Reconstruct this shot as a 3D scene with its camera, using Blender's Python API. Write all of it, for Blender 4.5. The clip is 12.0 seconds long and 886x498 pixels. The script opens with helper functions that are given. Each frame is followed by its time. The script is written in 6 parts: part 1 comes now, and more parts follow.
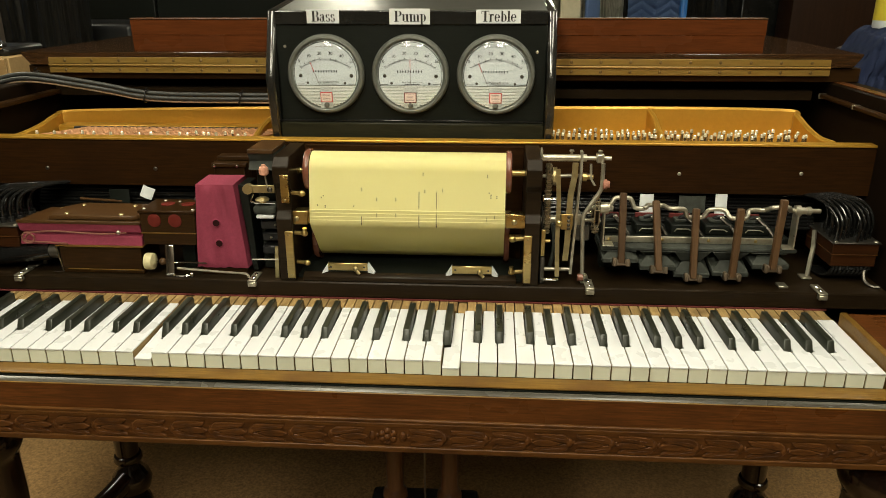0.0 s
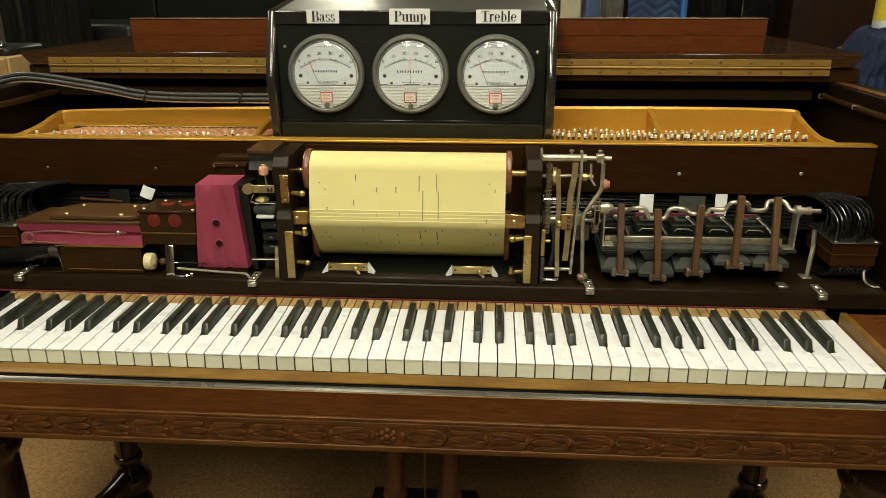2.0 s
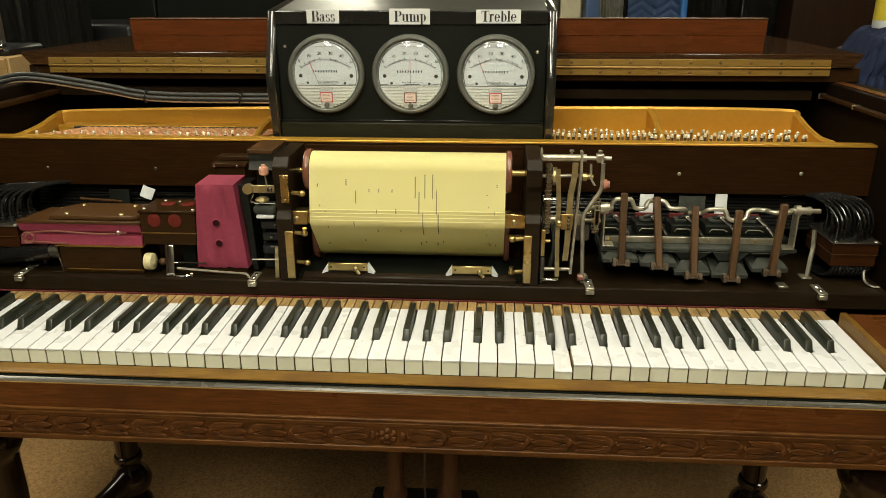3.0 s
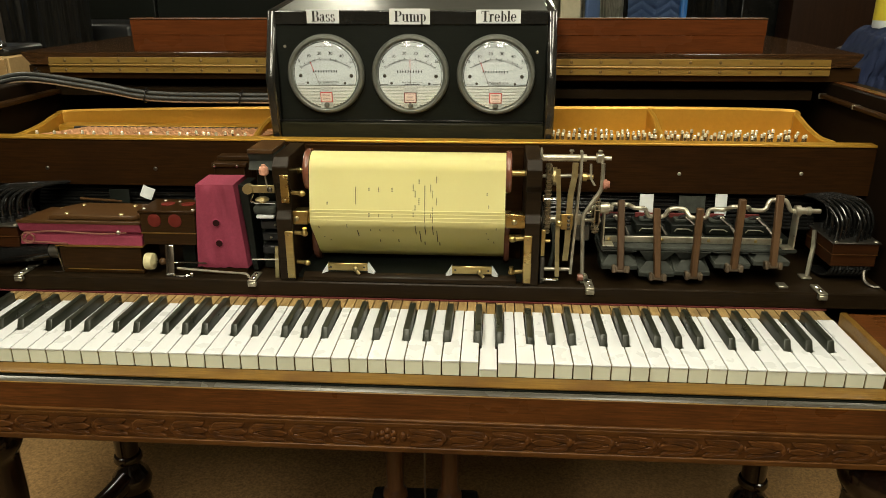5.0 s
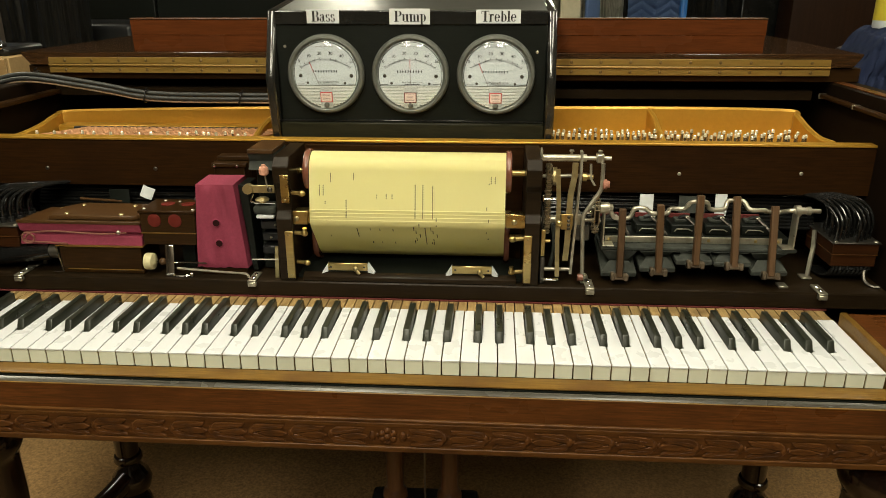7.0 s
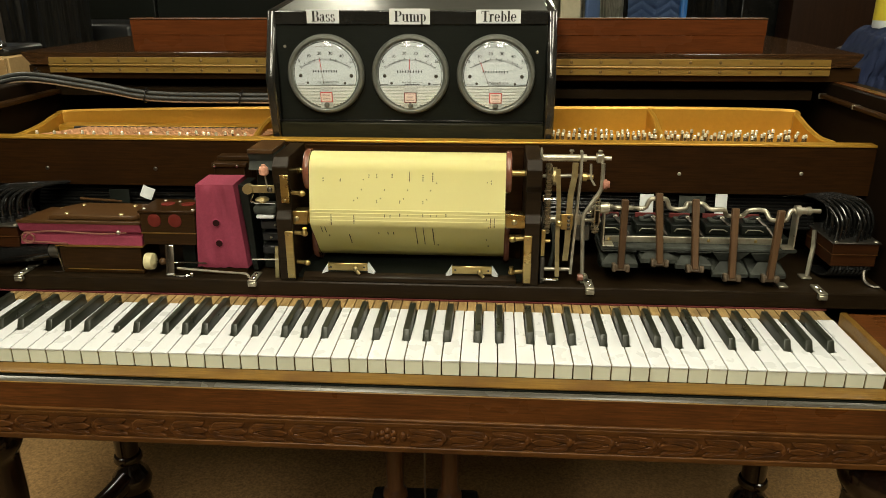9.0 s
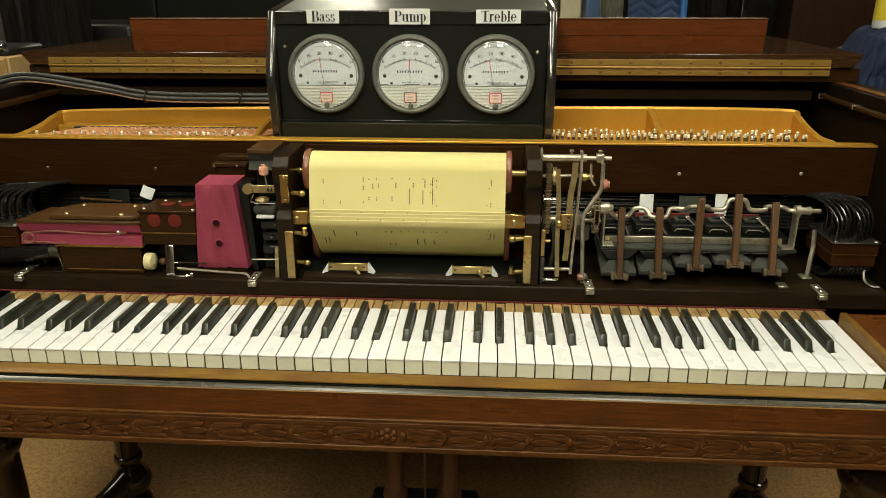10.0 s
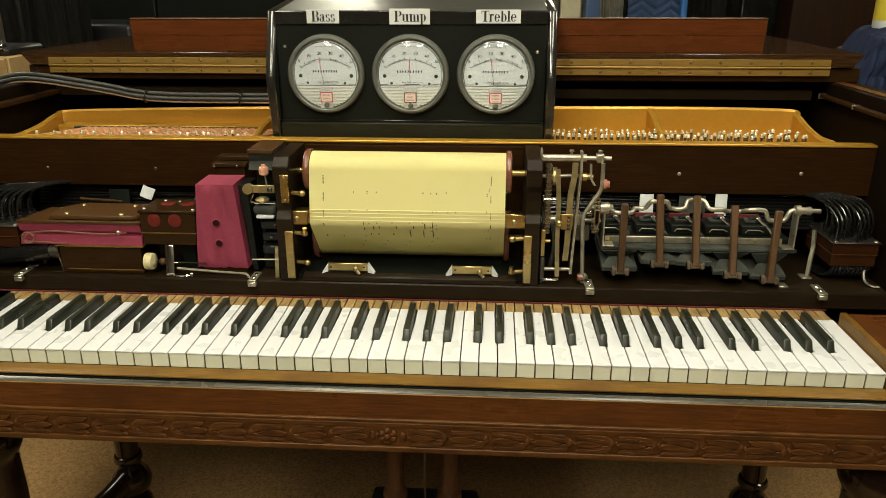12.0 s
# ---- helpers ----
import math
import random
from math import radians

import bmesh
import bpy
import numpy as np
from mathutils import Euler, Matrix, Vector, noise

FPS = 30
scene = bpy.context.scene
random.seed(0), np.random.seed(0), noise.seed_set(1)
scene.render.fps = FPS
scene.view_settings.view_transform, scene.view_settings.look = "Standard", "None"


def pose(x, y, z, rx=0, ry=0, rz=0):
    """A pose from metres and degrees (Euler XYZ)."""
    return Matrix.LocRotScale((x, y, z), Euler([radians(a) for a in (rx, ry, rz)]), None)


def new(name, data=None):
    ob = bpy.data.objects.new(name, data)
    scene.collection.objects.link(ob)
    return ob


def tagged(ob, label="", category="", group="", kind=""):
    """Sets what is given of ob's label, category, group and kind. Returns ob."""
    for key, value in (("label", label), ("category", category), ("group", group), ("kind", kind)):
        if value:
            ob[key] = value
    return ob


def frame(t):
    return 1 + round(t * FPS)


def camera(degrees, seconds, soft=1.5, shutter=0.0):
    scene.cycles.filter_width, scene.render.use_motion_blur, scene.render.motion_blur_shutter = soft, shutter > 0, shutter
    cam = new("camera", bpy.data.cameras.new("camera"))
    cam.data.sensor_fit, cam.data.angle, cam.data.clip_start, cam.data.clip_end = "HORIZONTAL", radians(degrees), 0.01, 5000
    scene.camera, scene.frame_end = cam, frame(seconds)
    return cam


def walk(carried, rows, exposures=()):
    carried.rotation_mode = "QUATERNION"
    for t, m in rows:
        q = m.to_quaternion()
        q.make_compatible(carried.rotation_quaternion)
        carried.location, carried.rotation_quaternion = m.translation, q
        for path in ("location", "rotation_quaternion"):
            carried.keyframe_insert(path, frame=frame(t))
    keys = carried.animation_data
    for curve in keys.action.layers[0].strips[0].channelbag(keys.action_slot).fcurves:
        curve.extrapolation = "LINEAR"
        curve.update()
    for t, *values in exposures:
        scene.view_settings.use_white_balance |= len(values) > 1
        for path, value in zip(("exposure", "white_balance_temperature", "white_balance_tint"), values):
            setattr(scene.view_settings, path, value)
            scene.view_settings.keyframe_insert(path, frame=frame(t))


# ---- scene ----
# ---- camera: it stands still ----
cam = camera(62.5, 12.0, soft=0.4)
EYE = Matrix.Translation((0.1280, -0.8109, 1.1746)) @ pose(0, 0, 0, 0, 0, 3.874) @ pose(0, 0, 0, 70.006) @ pose(0, 0, 0, 0, 0, -0.167)
walk(cam, [(0, EYE), (12, EYE)])

# ---- light: a workshop room with unseen fluorescent ceiling fixtures, some added as fill ----
world = bpy.data.worlds.new("room_world")
scene.world = world
world.use_nodes = True
world.node_tree.nodes["Background"].inputs[0].default_value = (0.05, 0.045, 0.04, 1)
world.node_tree.nodes["Background"].inputs[1].default_value = 0.3
scene.view_settings.exposure = 0.0
WARM = (1.0, 0.95, 0.69)


def area(name, x, y, z, sx, sy, power):
    data = bpy.data.lights.new(name, "AREA")
    data.shape, data.size, data.size_y, data.energy, data.color = "RECTANGLE", sx, sy, power, WARM
    ob = new(name, data)
    ob.location = (x, y, z)
    return ob


# Fluorescents are inferred from reflections; front and side ones are added fill.
LIGHTS = ((-0.42, -0.45, 20.5), (0.62, -0.60, 14), (-0.45, -2.0, 36), (0.35, -2.2, 19), (-1.9, 0.9, 16), (1.9, 0.8, 17), (0.9, 3.2, 24), (-1.0, 4.8, 27))
for x, y, power in LIGHTS:
    area("ceiling_light_lamp", x, y, 2.53, 0.32, 1.2, power)

# ---- mesh helpers ----


def box(bm, x0, x1, y0, y1, z0, z1, bevel=0.0, seg=1):
    got = bmesh.ops.create_cube(bm, size=1)
    for v in got["verts"]:
        v.co = Vector(((x0 + x1) / 2 + v.co.x * (x1 - x0), (y0 + y1) / 2 + v.co.y * (y1 - y0), (z0 + z1) / 2 + v.co.z * (z1 - z0)))
    if bevel:
        edges = list({e for v in got["verts"] for e in v.link_edges})
        bmesh.ops.bevel(bm, geom=edges, offset=bevel, segments=seg, affect="EDGES", profile=0.5)
    return bm


def cyl(bm, p0, p1, r, seg=16, r2=None):
    p0, p1 = Vector(p0), Vector(p1)
    d = p1 - p0
    m = Matrix.Translation((p0 + p1) / 2) @ d.to_track_quat("Z", "Y").to_matrix().to_4x4()
    bmesh.ops.create_cone(bm, cap_ends=True, segments=seg, radius1=r, radius2=r if r2 is None else r2, depth=d.length, matrix=m)
    return bm


def ball(bm, p, r, sx=1, sy=1, sz=1, seg=12):
    bmesh.ops.create_uvsphere(bm, u_segments=seg, v_segments=max(6, seg // 2), radius=r, matrix=Matrix.Translation(p) @ Matrix.Diagonal((sx, sy, sz, 1)))
    return bm


def lathe(bm, profile, origin=(0, 0, 0), axis="z", seg=24, caps=True):
    """profile: pairs of radius and height along the axis."""
    rings = []
    for r, h in profile:
        ring = []
        for i in range(seg):
            a = 2 * math.pi * i / seg
            c, s = max(r, 1e-5) * math.cos(a), max(r, 1e-5) * math.sin(a)
            co = {"z": (c, s, h), "x": (h, c, s), "y": (s, h, c)}[axis]
            ring.append(bm.verts.new(Vector(co) + Vector(origin)))
        rings.append(ring)
    for a, b in zip(rings, rings[1:]):
        for i in range(seg):
            bm.faces.new((a[i], a[(i + 1) % seg], b[(i + 1) % seg], b[i]))
    if caps:
        bm.faces.new(rings[0][::-1])
        bm.faces.new(rings[-1])
    return bm


def prism(bm, poly, a0, a1, axis="x", bevel=0.0):
    """A polygon pulled along an axis: x takes (y, z) pairs, y takes (x, z), z takes (x, y)."""
    def at(p, a):
        return {"x": (a, p[0], p[1]), "y": (p[0], a, p[1]), "z": (p[0], p[1], a)}[axis]
    v0 = [bm.verts.new(at(p, a0)) for p in poly]
    v1 = [bm.verts.new(at(p, a1)) for p in poly]
    faces = [bm.faces.new(v0[::-1]), bm.faces.new(v1)]
    n = len(poly)
    for i in range(n):
        faces.append(bm.faces.new((v0[i], v0[(i + 1) % n], v1[(i + 1) % n], v1[i])))
    if bevel:
        bmesh.ops.bevel(bm, geom=list({e for f in faces for e in f.edges}), offset=bevel, segments=1, affect="EDGES")
    return bm


def smooth_path(points, steps=6):
    """A Catmull-Rom line through the points."""
    pts = [Vector(p) for p in points]
    pts = [2 * pts[0] - pts[1]] + pts + [2 * pts[-1] - pts[-2]]
    out = []
    for a, b, c, d in zip(pts, pts[1:], pts[2:], pts[3:]):
        for i in range(steps):
            t = i / steps
            out.append(0.5 * (2 * b + (c - a) * t + (2 * a - 5 * b + 4 * c - d) * t * t + (3 * b - a - 3 * c + d) * t ** 3))
    out.append(pts[-2])
    return out


def tube(bm, points, r, seg=8, steps=6, smooth=True):
    """A round bar along a line of points."""
    pts = smooth_path(points, steps) if smooth else [Vector(p) for p in points]
    rings, side = [], None
    for i, p in enumerate(pts):
        d = (pts[min(i + 1, len(pts) - 1)] - pts[max(i - 1, 0)]).normalized()
        if side is None:
            side = d.cross(Vector((0, 0, 1)) if abs(d.z) < 0.9 else Vector((0, 1, 0))).normalized()
        side = (side - d * side.dot(d)).normalized()
        up = d.cross(side)
        rings.append([bm.verts.new(p + r * (side * math.cos(2 * math.pi * k / seg) + up * math.sin(2 * math.pi * k / seg))) for k in range(seg)])
    for a, b in zip(rings, rings[1:]):
        for k in range(seg):
            bm.faces.new((a[k], a[(k + 1) % seg], b[(k + 1) % seg], b[k]))
    bm.faces.new(rings[0][::-1])
    bm.faces.new(rings[-1])
    return bm


WORLD_AT = {}


def mesh_of(name, bm, material, smooth=True):
    bmesh.ops.recalc_face_normals(bm, faces=bm.faces[:])
    me = bpy.data.meshes.new(name)
    bm.to_mesh(me)
    bm.free()
    me.materials.append(material)
    if smooth:
        me.shade_smooth()
        me.set_sharp_from_angle(angle=radians(38))
    return me


def thing(name, at, label, category, group="", kind=""):
    """A top-level Empty at the thing's base."""
    ob = new(name)
    ob.empty_display_size = 0.05
    ob.location = at
    WORLD_AT[ob] = Vector(at)
    return tagged(ob, label, category, group, kind)


def part(name, bm, material, parent, label="", at=None, smooth=True):
    """One mesh object under a thing or a part. The mesh is given in the room's metres; at: its pivot."""
    if at is None:
        lo = [min(v.co[i] for v in bm.verts) for i in range(3)]
        hi = [max(v.co[i] for v in bm.verts) for i in range(3)]
        at = [(a + b) / 2 for a, b in zip(lo, hi)]
    at = Vector(at)
    for v in bm.verts:
        v.co -= at
    ob = new(name, mesh_of(name, bm, material, smooth))
    ob.parent = parent
    ob.location = at - WORLD_AT[parent]
    WORLD_AT[ob] = at
    if label:
        ob["label"] = label
    return ob


def again(ob, parent, at, turn=0.0):
    """Another part on the same mesh."""
    o = new(ob.name.split(".")[0], ob.data)
    o.parent = parent
    o.location = Vector(at) - WORLD_AT[parent]
    o.rotation_euler = (0, 0, turn)
    WORLD_AT[o] = Vector(at)
    return o


def single(name, bm, material, label, category, group="", kind="", smooth=True):
    """A top-level thing that is one mesh."""
    lo = [min(v.co[i] for v in bm.verts) for i in range(3)]
    hi = [max(v.co[i] for v in bm.verts) for i in range(3)]
    at = Vector(((lo[0] + hi[0]) / 2, (lo[1] + hi[1]) / 2, lo[2]))
    for v in bm.verts:
        v.co -= at
    ob = new(name, mesh_of(name, bm, material, smooth))
    ob.location = at
    WORLD_AT[ob] = at
    return tagged(ob, label, category, group, kind)


# ---- materials ----


def mat(name, col, rough=0.5, metal=0.0, col2=None, grain=60.0, stretch=(1, 1, 1), contrast=1.0, wear=6.0, wear_col=None, wear_amount=0.25, bump=0.15,
        bump_scale=None, coat=0.0, per_object=0.0, rough_var=0.15, spec=0.5):
    """Two scales of colour variation (grain and wear), uneven gloss and fine relief."""
    m = bpy.data.materials.new(name)
    m.use_nodes = True
    nt = m.node_tree
    N, L = nt.nodes, nt.links
    b = N["Principled BSDF"]
    tc, info = N.new("ShaderNodeTexCoord"), N.new("ShaderNodeObjectInfo")
    mp = N.new("ShaderNodeMapping")
    grainy = 5.0 if min(stretch) < 1 else 1.0
    mp.inputs["Scale"].default_value = tuple(c * (0.5 if c < 1 else 1.0) for c in stretch)
    shift = N.new("ShaderNodeVectorMath")
    shift.operation = "MULTIPLY_ADD"
    L.new(info.outputs["Random"], shift.inputs[0])
    shift.inputs[1].default_value = (7.3, 3.1, 5.7)
    L.new(tc.outputs["Object"], shift.inputs[2])
    L.new(shift.outputs[0], mp.inputs["Vector"])
    n1, n2 = N.new("ShaderNodeTexNoise"), N.new("ShaderNodeTexNoise")
    n1.inputs["Scale"].default_value, n1.inputs["Detail"].default_value, n1.inputs["Roughness"].default_value = grain * grainy, 6, 0.7
    n2.inputs["Scale"].default_value, n2.inputs["Detail"].default_value = wear, 4
    L.new(mp.outputs[0], n1.inputs["Vector"])
    L.new(shift.outputs[0], n2.inputs["Vector"])
    r1 = N.new("ShaderNodeMapRange")
    r1.inputs["From Min"].default_value, r1.inputs["From Max"].default_value = 0.5 - 0.25 / contrast, 0.5 + 0.25 / contrast
    L.new(n1.outputs["Fac"], r1.inputs["Value"])
    mix = N.new("ShaderNodeMix")
    mix.data_type = "RGBA"
    c2 = col2 or tuple(c * 0.7 for c in col)
    mix.inputs[6].default_value, mix.inputs[7].default_value = (*c2, 1), (*col, 1)
    L.new(r1.outputs[0], mix.inputs[0])
    r2 = N.new("ShaderNodeMapRange")
    r2.inputs["From Min"].default_value, r2.inputs["From Max"].default_value = 0.5, 0.75
    r2.inputs["To Max"].default_value = wear_amount
    L.new(n2.outputs["Fac"], r2.inputs["Value"])
    mix2 = N.new("ShaderNodeMix")
    mix2.data_type = "RGBA"
    wc = wear_col or tuple(c * 0.55 for c in col)
    mix2.inputs[7].default_value = (*wc, 1)
    L.new(r2.outputs[0], mix2.inputs[0])
    L.new(mix.outputs[2], mix2.inputs[6])
    out = mix2.outputs[2]
    if per_object:
        hsv = N.new("ShaderNodeHueSaturation")
        rr = N.new("ShaderNodeMapRange")
        rr.inputs["To Min"].default_value, rr.inputs["To Max"].default_value = 1 - per_object, 1 + per_object
        L.new(info.outputs["Random"], rr.inputs["Value"])
        L.new(rr.outputs[0], hsv.inputs["Value"])
        L.new(out, hsv.inputs["Color"])
        out = hsv.outputs[0]
    L.new(out, b.inputs["Base Color"])
    r3 = N.new("ShaderNodeMapRange")
    r3.inputs["To Min"].default_value, r3.inputs["To Max"].default_value = max(0.03, rough - rough_var), min(1, rough + rough_var)
    L.new(n2.outputs["Fac"], r3.inputs["Value"])
    L.new(r3.outputs[0], b.inputs["Roughness"])
    b.inputs["Metallic"].default_value = metal
    b.inputs["Specular IOR Level"].default_value = spec
    b.inputs["Coat Weight"].default_value = coat
    b.inputs["Coat Roughness"].default_value = 0.12
    if bump:
        bp = N.new("ShaderNodeBump")
        bp.inputs["Strength"].default_value = bump
        bp.inputs["Distance"].default_value = 0.002
        if bump_scale:
            n3 = N.new("ShaderNodeTexNoise")
            n3.inputs["Scale"].default_value, n3.inputs["Detail"].default_value = bump_scale, 3
            L.new(mp.outputs[0], n3.inputs["Vector"])
            L.new(n3.outputs["Fac"], bp.inputs["Height"])
        else:
            L.new(n1.outputs["Fac"], bp.inputs["Height"])
        L.new(bp.outputs[0], b.inputs["Normal"])
    return m


def glow(name, col, strength):
    m = bpy.data.materials.new(name)
    m.use_nodes = True
    b = m.node_tree.nodes["Principled BSDF"]
    b.inputs["Base Color"].default_value = (0.8, 0.8, 0.8, 1)
    b.inputs["Emission Color"].default_value = (*col, 1)
    b.inputs["Emission Strength"].default_value = strength
    return m


def clear_glass(name, rough=0.03):
    m = bpy.data.materials.new(name)
    m.use_nodes = True
    b = m.node_tree.nodes["Principled BSDF"]
    b.inputs["Transmission Weight"].default_value = 1
    b.inputs["Roughness"].default_value = rough
    b.inputs["IOR"].default_value = 1.45
    return m


ALONG_X = (0.12, 1, 1)
ALONG_Y = (1, 0.12, 1)
ALONG_Z = (1, 1, 0.12)
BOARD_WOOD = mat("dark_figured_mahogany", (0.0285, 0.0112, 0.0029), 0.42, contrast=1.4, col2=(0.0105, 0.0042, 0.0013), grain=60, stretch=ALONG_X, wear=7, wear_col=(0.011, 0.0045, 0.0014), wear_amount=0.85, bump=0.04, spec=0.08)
JUNCTION_WOOD = mat("dark_red_block_wood", (0.042, 0.0138, 0.0040), 0.4, contrast=1.3, col2=(0.016, 0.0056, 0.0018), grain=70, stretch=ALONG_X, spec=0.12, wear=12, bump=0.05)
RAIL_OLIVE = mat("olive_black_rail", (0.0215, 0.0205, 0.0105), 0.42, contrast=1.5, col2=(0.0070, 0.0072, 0.0045), grain=80, stretch=ALONG_X, spec=0.16, wear=10, bump=0.08)
MAHOGANY = mat("mahogany", (0.104, 0.0345, 0.0085), 0.3, contrast=1.5, col2=(0.044, 0.0145, 0.0037), grain=85, stretch=ALONG_X, spec=0.16, wear=10, wear_col=(0.040, 0.0135, 0.004), wear_amount=0.9, bump=0.04)
OLIVE_WOOD = mat("olive_brown_wood", (0.074, 0.0345, 0.0108), 0.4, contrast=1.2, col2=(0.038, 0.0175, 0.0055), grain=90, stretch=ALONG_X, spec=0.2, wear=9, wear_col=(0.03, 0.015, 0.005), wear_amount=0.6, bump=0.05)
RED_WOOD = mat("red_mahogany", (0.108, 0.0300, 0.0085), 0.26, contrast=1.2, col2=(0.054, 0.0152, 0.0045), grain=60, stretch=ALONG_X, spec=0.14, wear=5, wear_col=(0.055, 0.015, 0.004), wear_amount=0.6, bump=0.04)
DARK_WOOD = mat("dark_stained_wood", (0.032, 0.0146, 0.0042), 0.4, contrast=1.1, col2=(0.0145, 0.0063, 0.0019), grain=80, stretch=ALONG_X, wear=8, wear_col=(0.014, 0.0065, 0.002), wear_amount=0.8, bump=0.05, spec=0.10)
SHELF_WOOD = mat("black_brown_shelf", (0.0185, 0.0112, 0.0052), 0.38, col2=(0.0072, 0.0044, 0.0022), contrast=1.4, grain=80, stretch=ALONG_X, bump=0.06, wear=9, wear_col=(0.020, 0.013, 0.007), wear_amount=0.6, spec=0.13)
LID_WOOD = mat("lid_top_wood", (0.050, 0.0225, 0.0080), 0.13, coat=0.35, col2=(0.020, 0.0090, 0.0035), contrast=1.3, grain=70, stretch=ALONG_X, bump=0.03, spec=0.5, wear=7, wear_col=(0.048, 0.023, 0.008), wear_amount=0.35, rough_var=0.08)
LEG_WOOD = mat("lacquered_leg_wood", (0.014, 0.0062, 0.0035), 0.12, col2=(0.006, 0.0030, 0.0020), grain=30, stretch=ALONG_Z, coat=0.3, spec=0.35, bump=0.03, rough_var=0.06)
LYRE_WOOD = mat("lyre_wood", (0.085, 0.036, 0.015), 0.35, spec=0.25, col2=(0.04, 0.015, 0.006), grain=40, stretch=ALONG_Z, coat=0.2)
CARVED = mat("carved_walnut", (0.092, 0.0345, 0.0088), 0.45, spec=0.14, contrast=1.4, col2=(0.034, 0.0122, 0.0033), grain=70, stretch=ALONG_X, bump=0.25, wear=45, wear_col=(0.024, 0.0095, 0.0035), wear_amount=0.9)
EDGE_WOOD = mat("worn_edge_wood", (0.112, 0.0455, 0.0112), 0.38, spec=0.16, contrast=1.5, col2=(0.048, 0.0180, 0.0046), grain=80, stretch=ALONG_X, wear=22, wear_col=(0.036, 0.0135, 0.004), wear_amount=0.9)
SIDE_GLOSS = mat("glossy_side_lacquer", (0.016, 0.016, 0.0145), 0.16, spec=0.6, col2=(0.010, 0.010, 0.009), grain=20, stretch=ALONG_Z, coat=0.5, bump=0.02, wear=12, wear_col=(0.06, 0.057, 0.05), rough_var=0.08)
SLIP_WOOD = mat("honey_wood", (0.175, 0.096, 0.020), 0.38, spec=0.18, contrast=1.3, col2=(0.100, 0.051, 0.010), grain=70, stretch=ALONG_X, wear=16, wear_col=(0.09, 0.042, 0.011), wear_amount=0.8)
KEY_WOOD = mat("raw_key_wood", (0.32, 0.215, 0.088), 0.65, spec=0.2, col2=(0.19, 0.118, 0.044), grain=110, stretch=ALONG_Y, per_object=0.25, wear=45, wear_col=(0.12, 0.068, 0.028), wear_amount=0.8)
IVORY = mat("ivory_key", (0.590, 0.602, 0.628), 0.3, col2=(0.574, 0.586, 0.608), grain=25, stretch=ALONG_Y, wear=30, wear_col=(0.56, 0.56, 0.57), wear_amount=0.12, bump=0.02, coat=0.2, per_object=0.04)
# Key colour shifted to yellow-green, as light reflected onto the fronts would tint it.
KEY_FRONT_TINT = mat("key_front_celluloid", (0.610, 0.630, 0.520), 0.4, col2=(0.580, 0.600, 0.485), grain=40, bump=0.02, per_object=0.05)
EBONY = mat("ebony_key", (0.0205, 0.0228, 0.0158), 0.32, spec=0.4, col2=(0.0115, 0.0128, 0.0090), grain=90, stretch=ALONG_Y, bump=0.05, wear=30, wear_col=(0.045, 0.044, 0.036), wear_amount=0.5)
BLACK_LACQUER = mat("black_lacquer", (0.011, 0.011, 0.010), 0.2, spec=0.3, col2=(0.007, 0.007, 0.0065), grain=20, stretch=ALONG_X, coat=0.15, bump=0.02, wear=12, wear_col=(0.03, 0.028, 0.025), rough_var=0.08)
BLACK_PANEL = mat("black_painted_ply", (0.0090, 0.0108, 0.0088), 0.4, col2=(0.005, 0.0058, 0.0048), grain=90, stretch=ALONG_X, bump=0.08, spec=0.16)
BLACK_METAL = mat("black_cast_metal", (0.011, 0.011, 0.0115), 0.38, spec=0.3, grain=120, wear=25, wear_col=(0.06, 0.058, 0.055), bump=0.06)
BRASS = mat("brass", (0.56, 0.43, 0.185), 0.3, 1.0, col2=(0.44, 0.33, 0.13), grain=90, stretch=ALONG_X, wear=25, wear_col=(0.25, 0.16, 0.06), wear_amount=0.5, bump=0.05)
OLD_BRASS = mat("tarnished_brass", (0.53, 0.44, 0.235), 0.34, 0.85, col2=(0.38, 0.305, 0.15), grain=120, wear=40, wear_col=(0.18, 0.14, 0.08), wear_amount=0.6, bump=0.05)
STEEL = mat("dull_nickel", (0.50, 0.47, 0.38), 0.34, 0.8, col2=(0.36, 0.33, 0.26), grain=140, wear=45, wear_col=(0.18, 0.15, 0.11), wear_amount=0.6, bump=0.05)
CHROME = mat("bright_nickel", (0.78, 0.76, 0.70), 0.14, 1.0, col2=(0.66, 0.63, 0.56), grain=60, bump=0.02, rough_var=0.06)
DARK_STEEL = mat("dark_steel", (0.11, 0.10, 0.085), 0.4, 0.9, grain=120, wear=30, wear_col=(0.04, 0.035, 0.03), bump=0.08)
HINGE_BRASS = mat("matt_hinge_brass", (0.27, 0.165, 0.036), 0.42, 0.35, col2=(0.205, 0.122, 0.026), grain=60, stretch=ALONG_X, wear=18, wear_col=(0.2, 0.12, 0.035), wear_amount=0.5, bump=0.05)
DULL_SCREW = mat("dull_brass_screw", (0.15, 0.088, 0.026), 0.5, 0.4, grain=120, bump=0.03)
GOLD = mat("gold_bronze_paint", (0.56, 0.305, 0.042), 0.36, 0.5, col2=(0.48, 0.255, 0.033), grain=160, wear=5, wear_col=(0.36, 0.185, 0.025), wear_amount=0.5, bump=0.05)
COPPER = mat("copper_string", (0.80, 0.42, 0.22), 0.30, 0.4, grain=200)
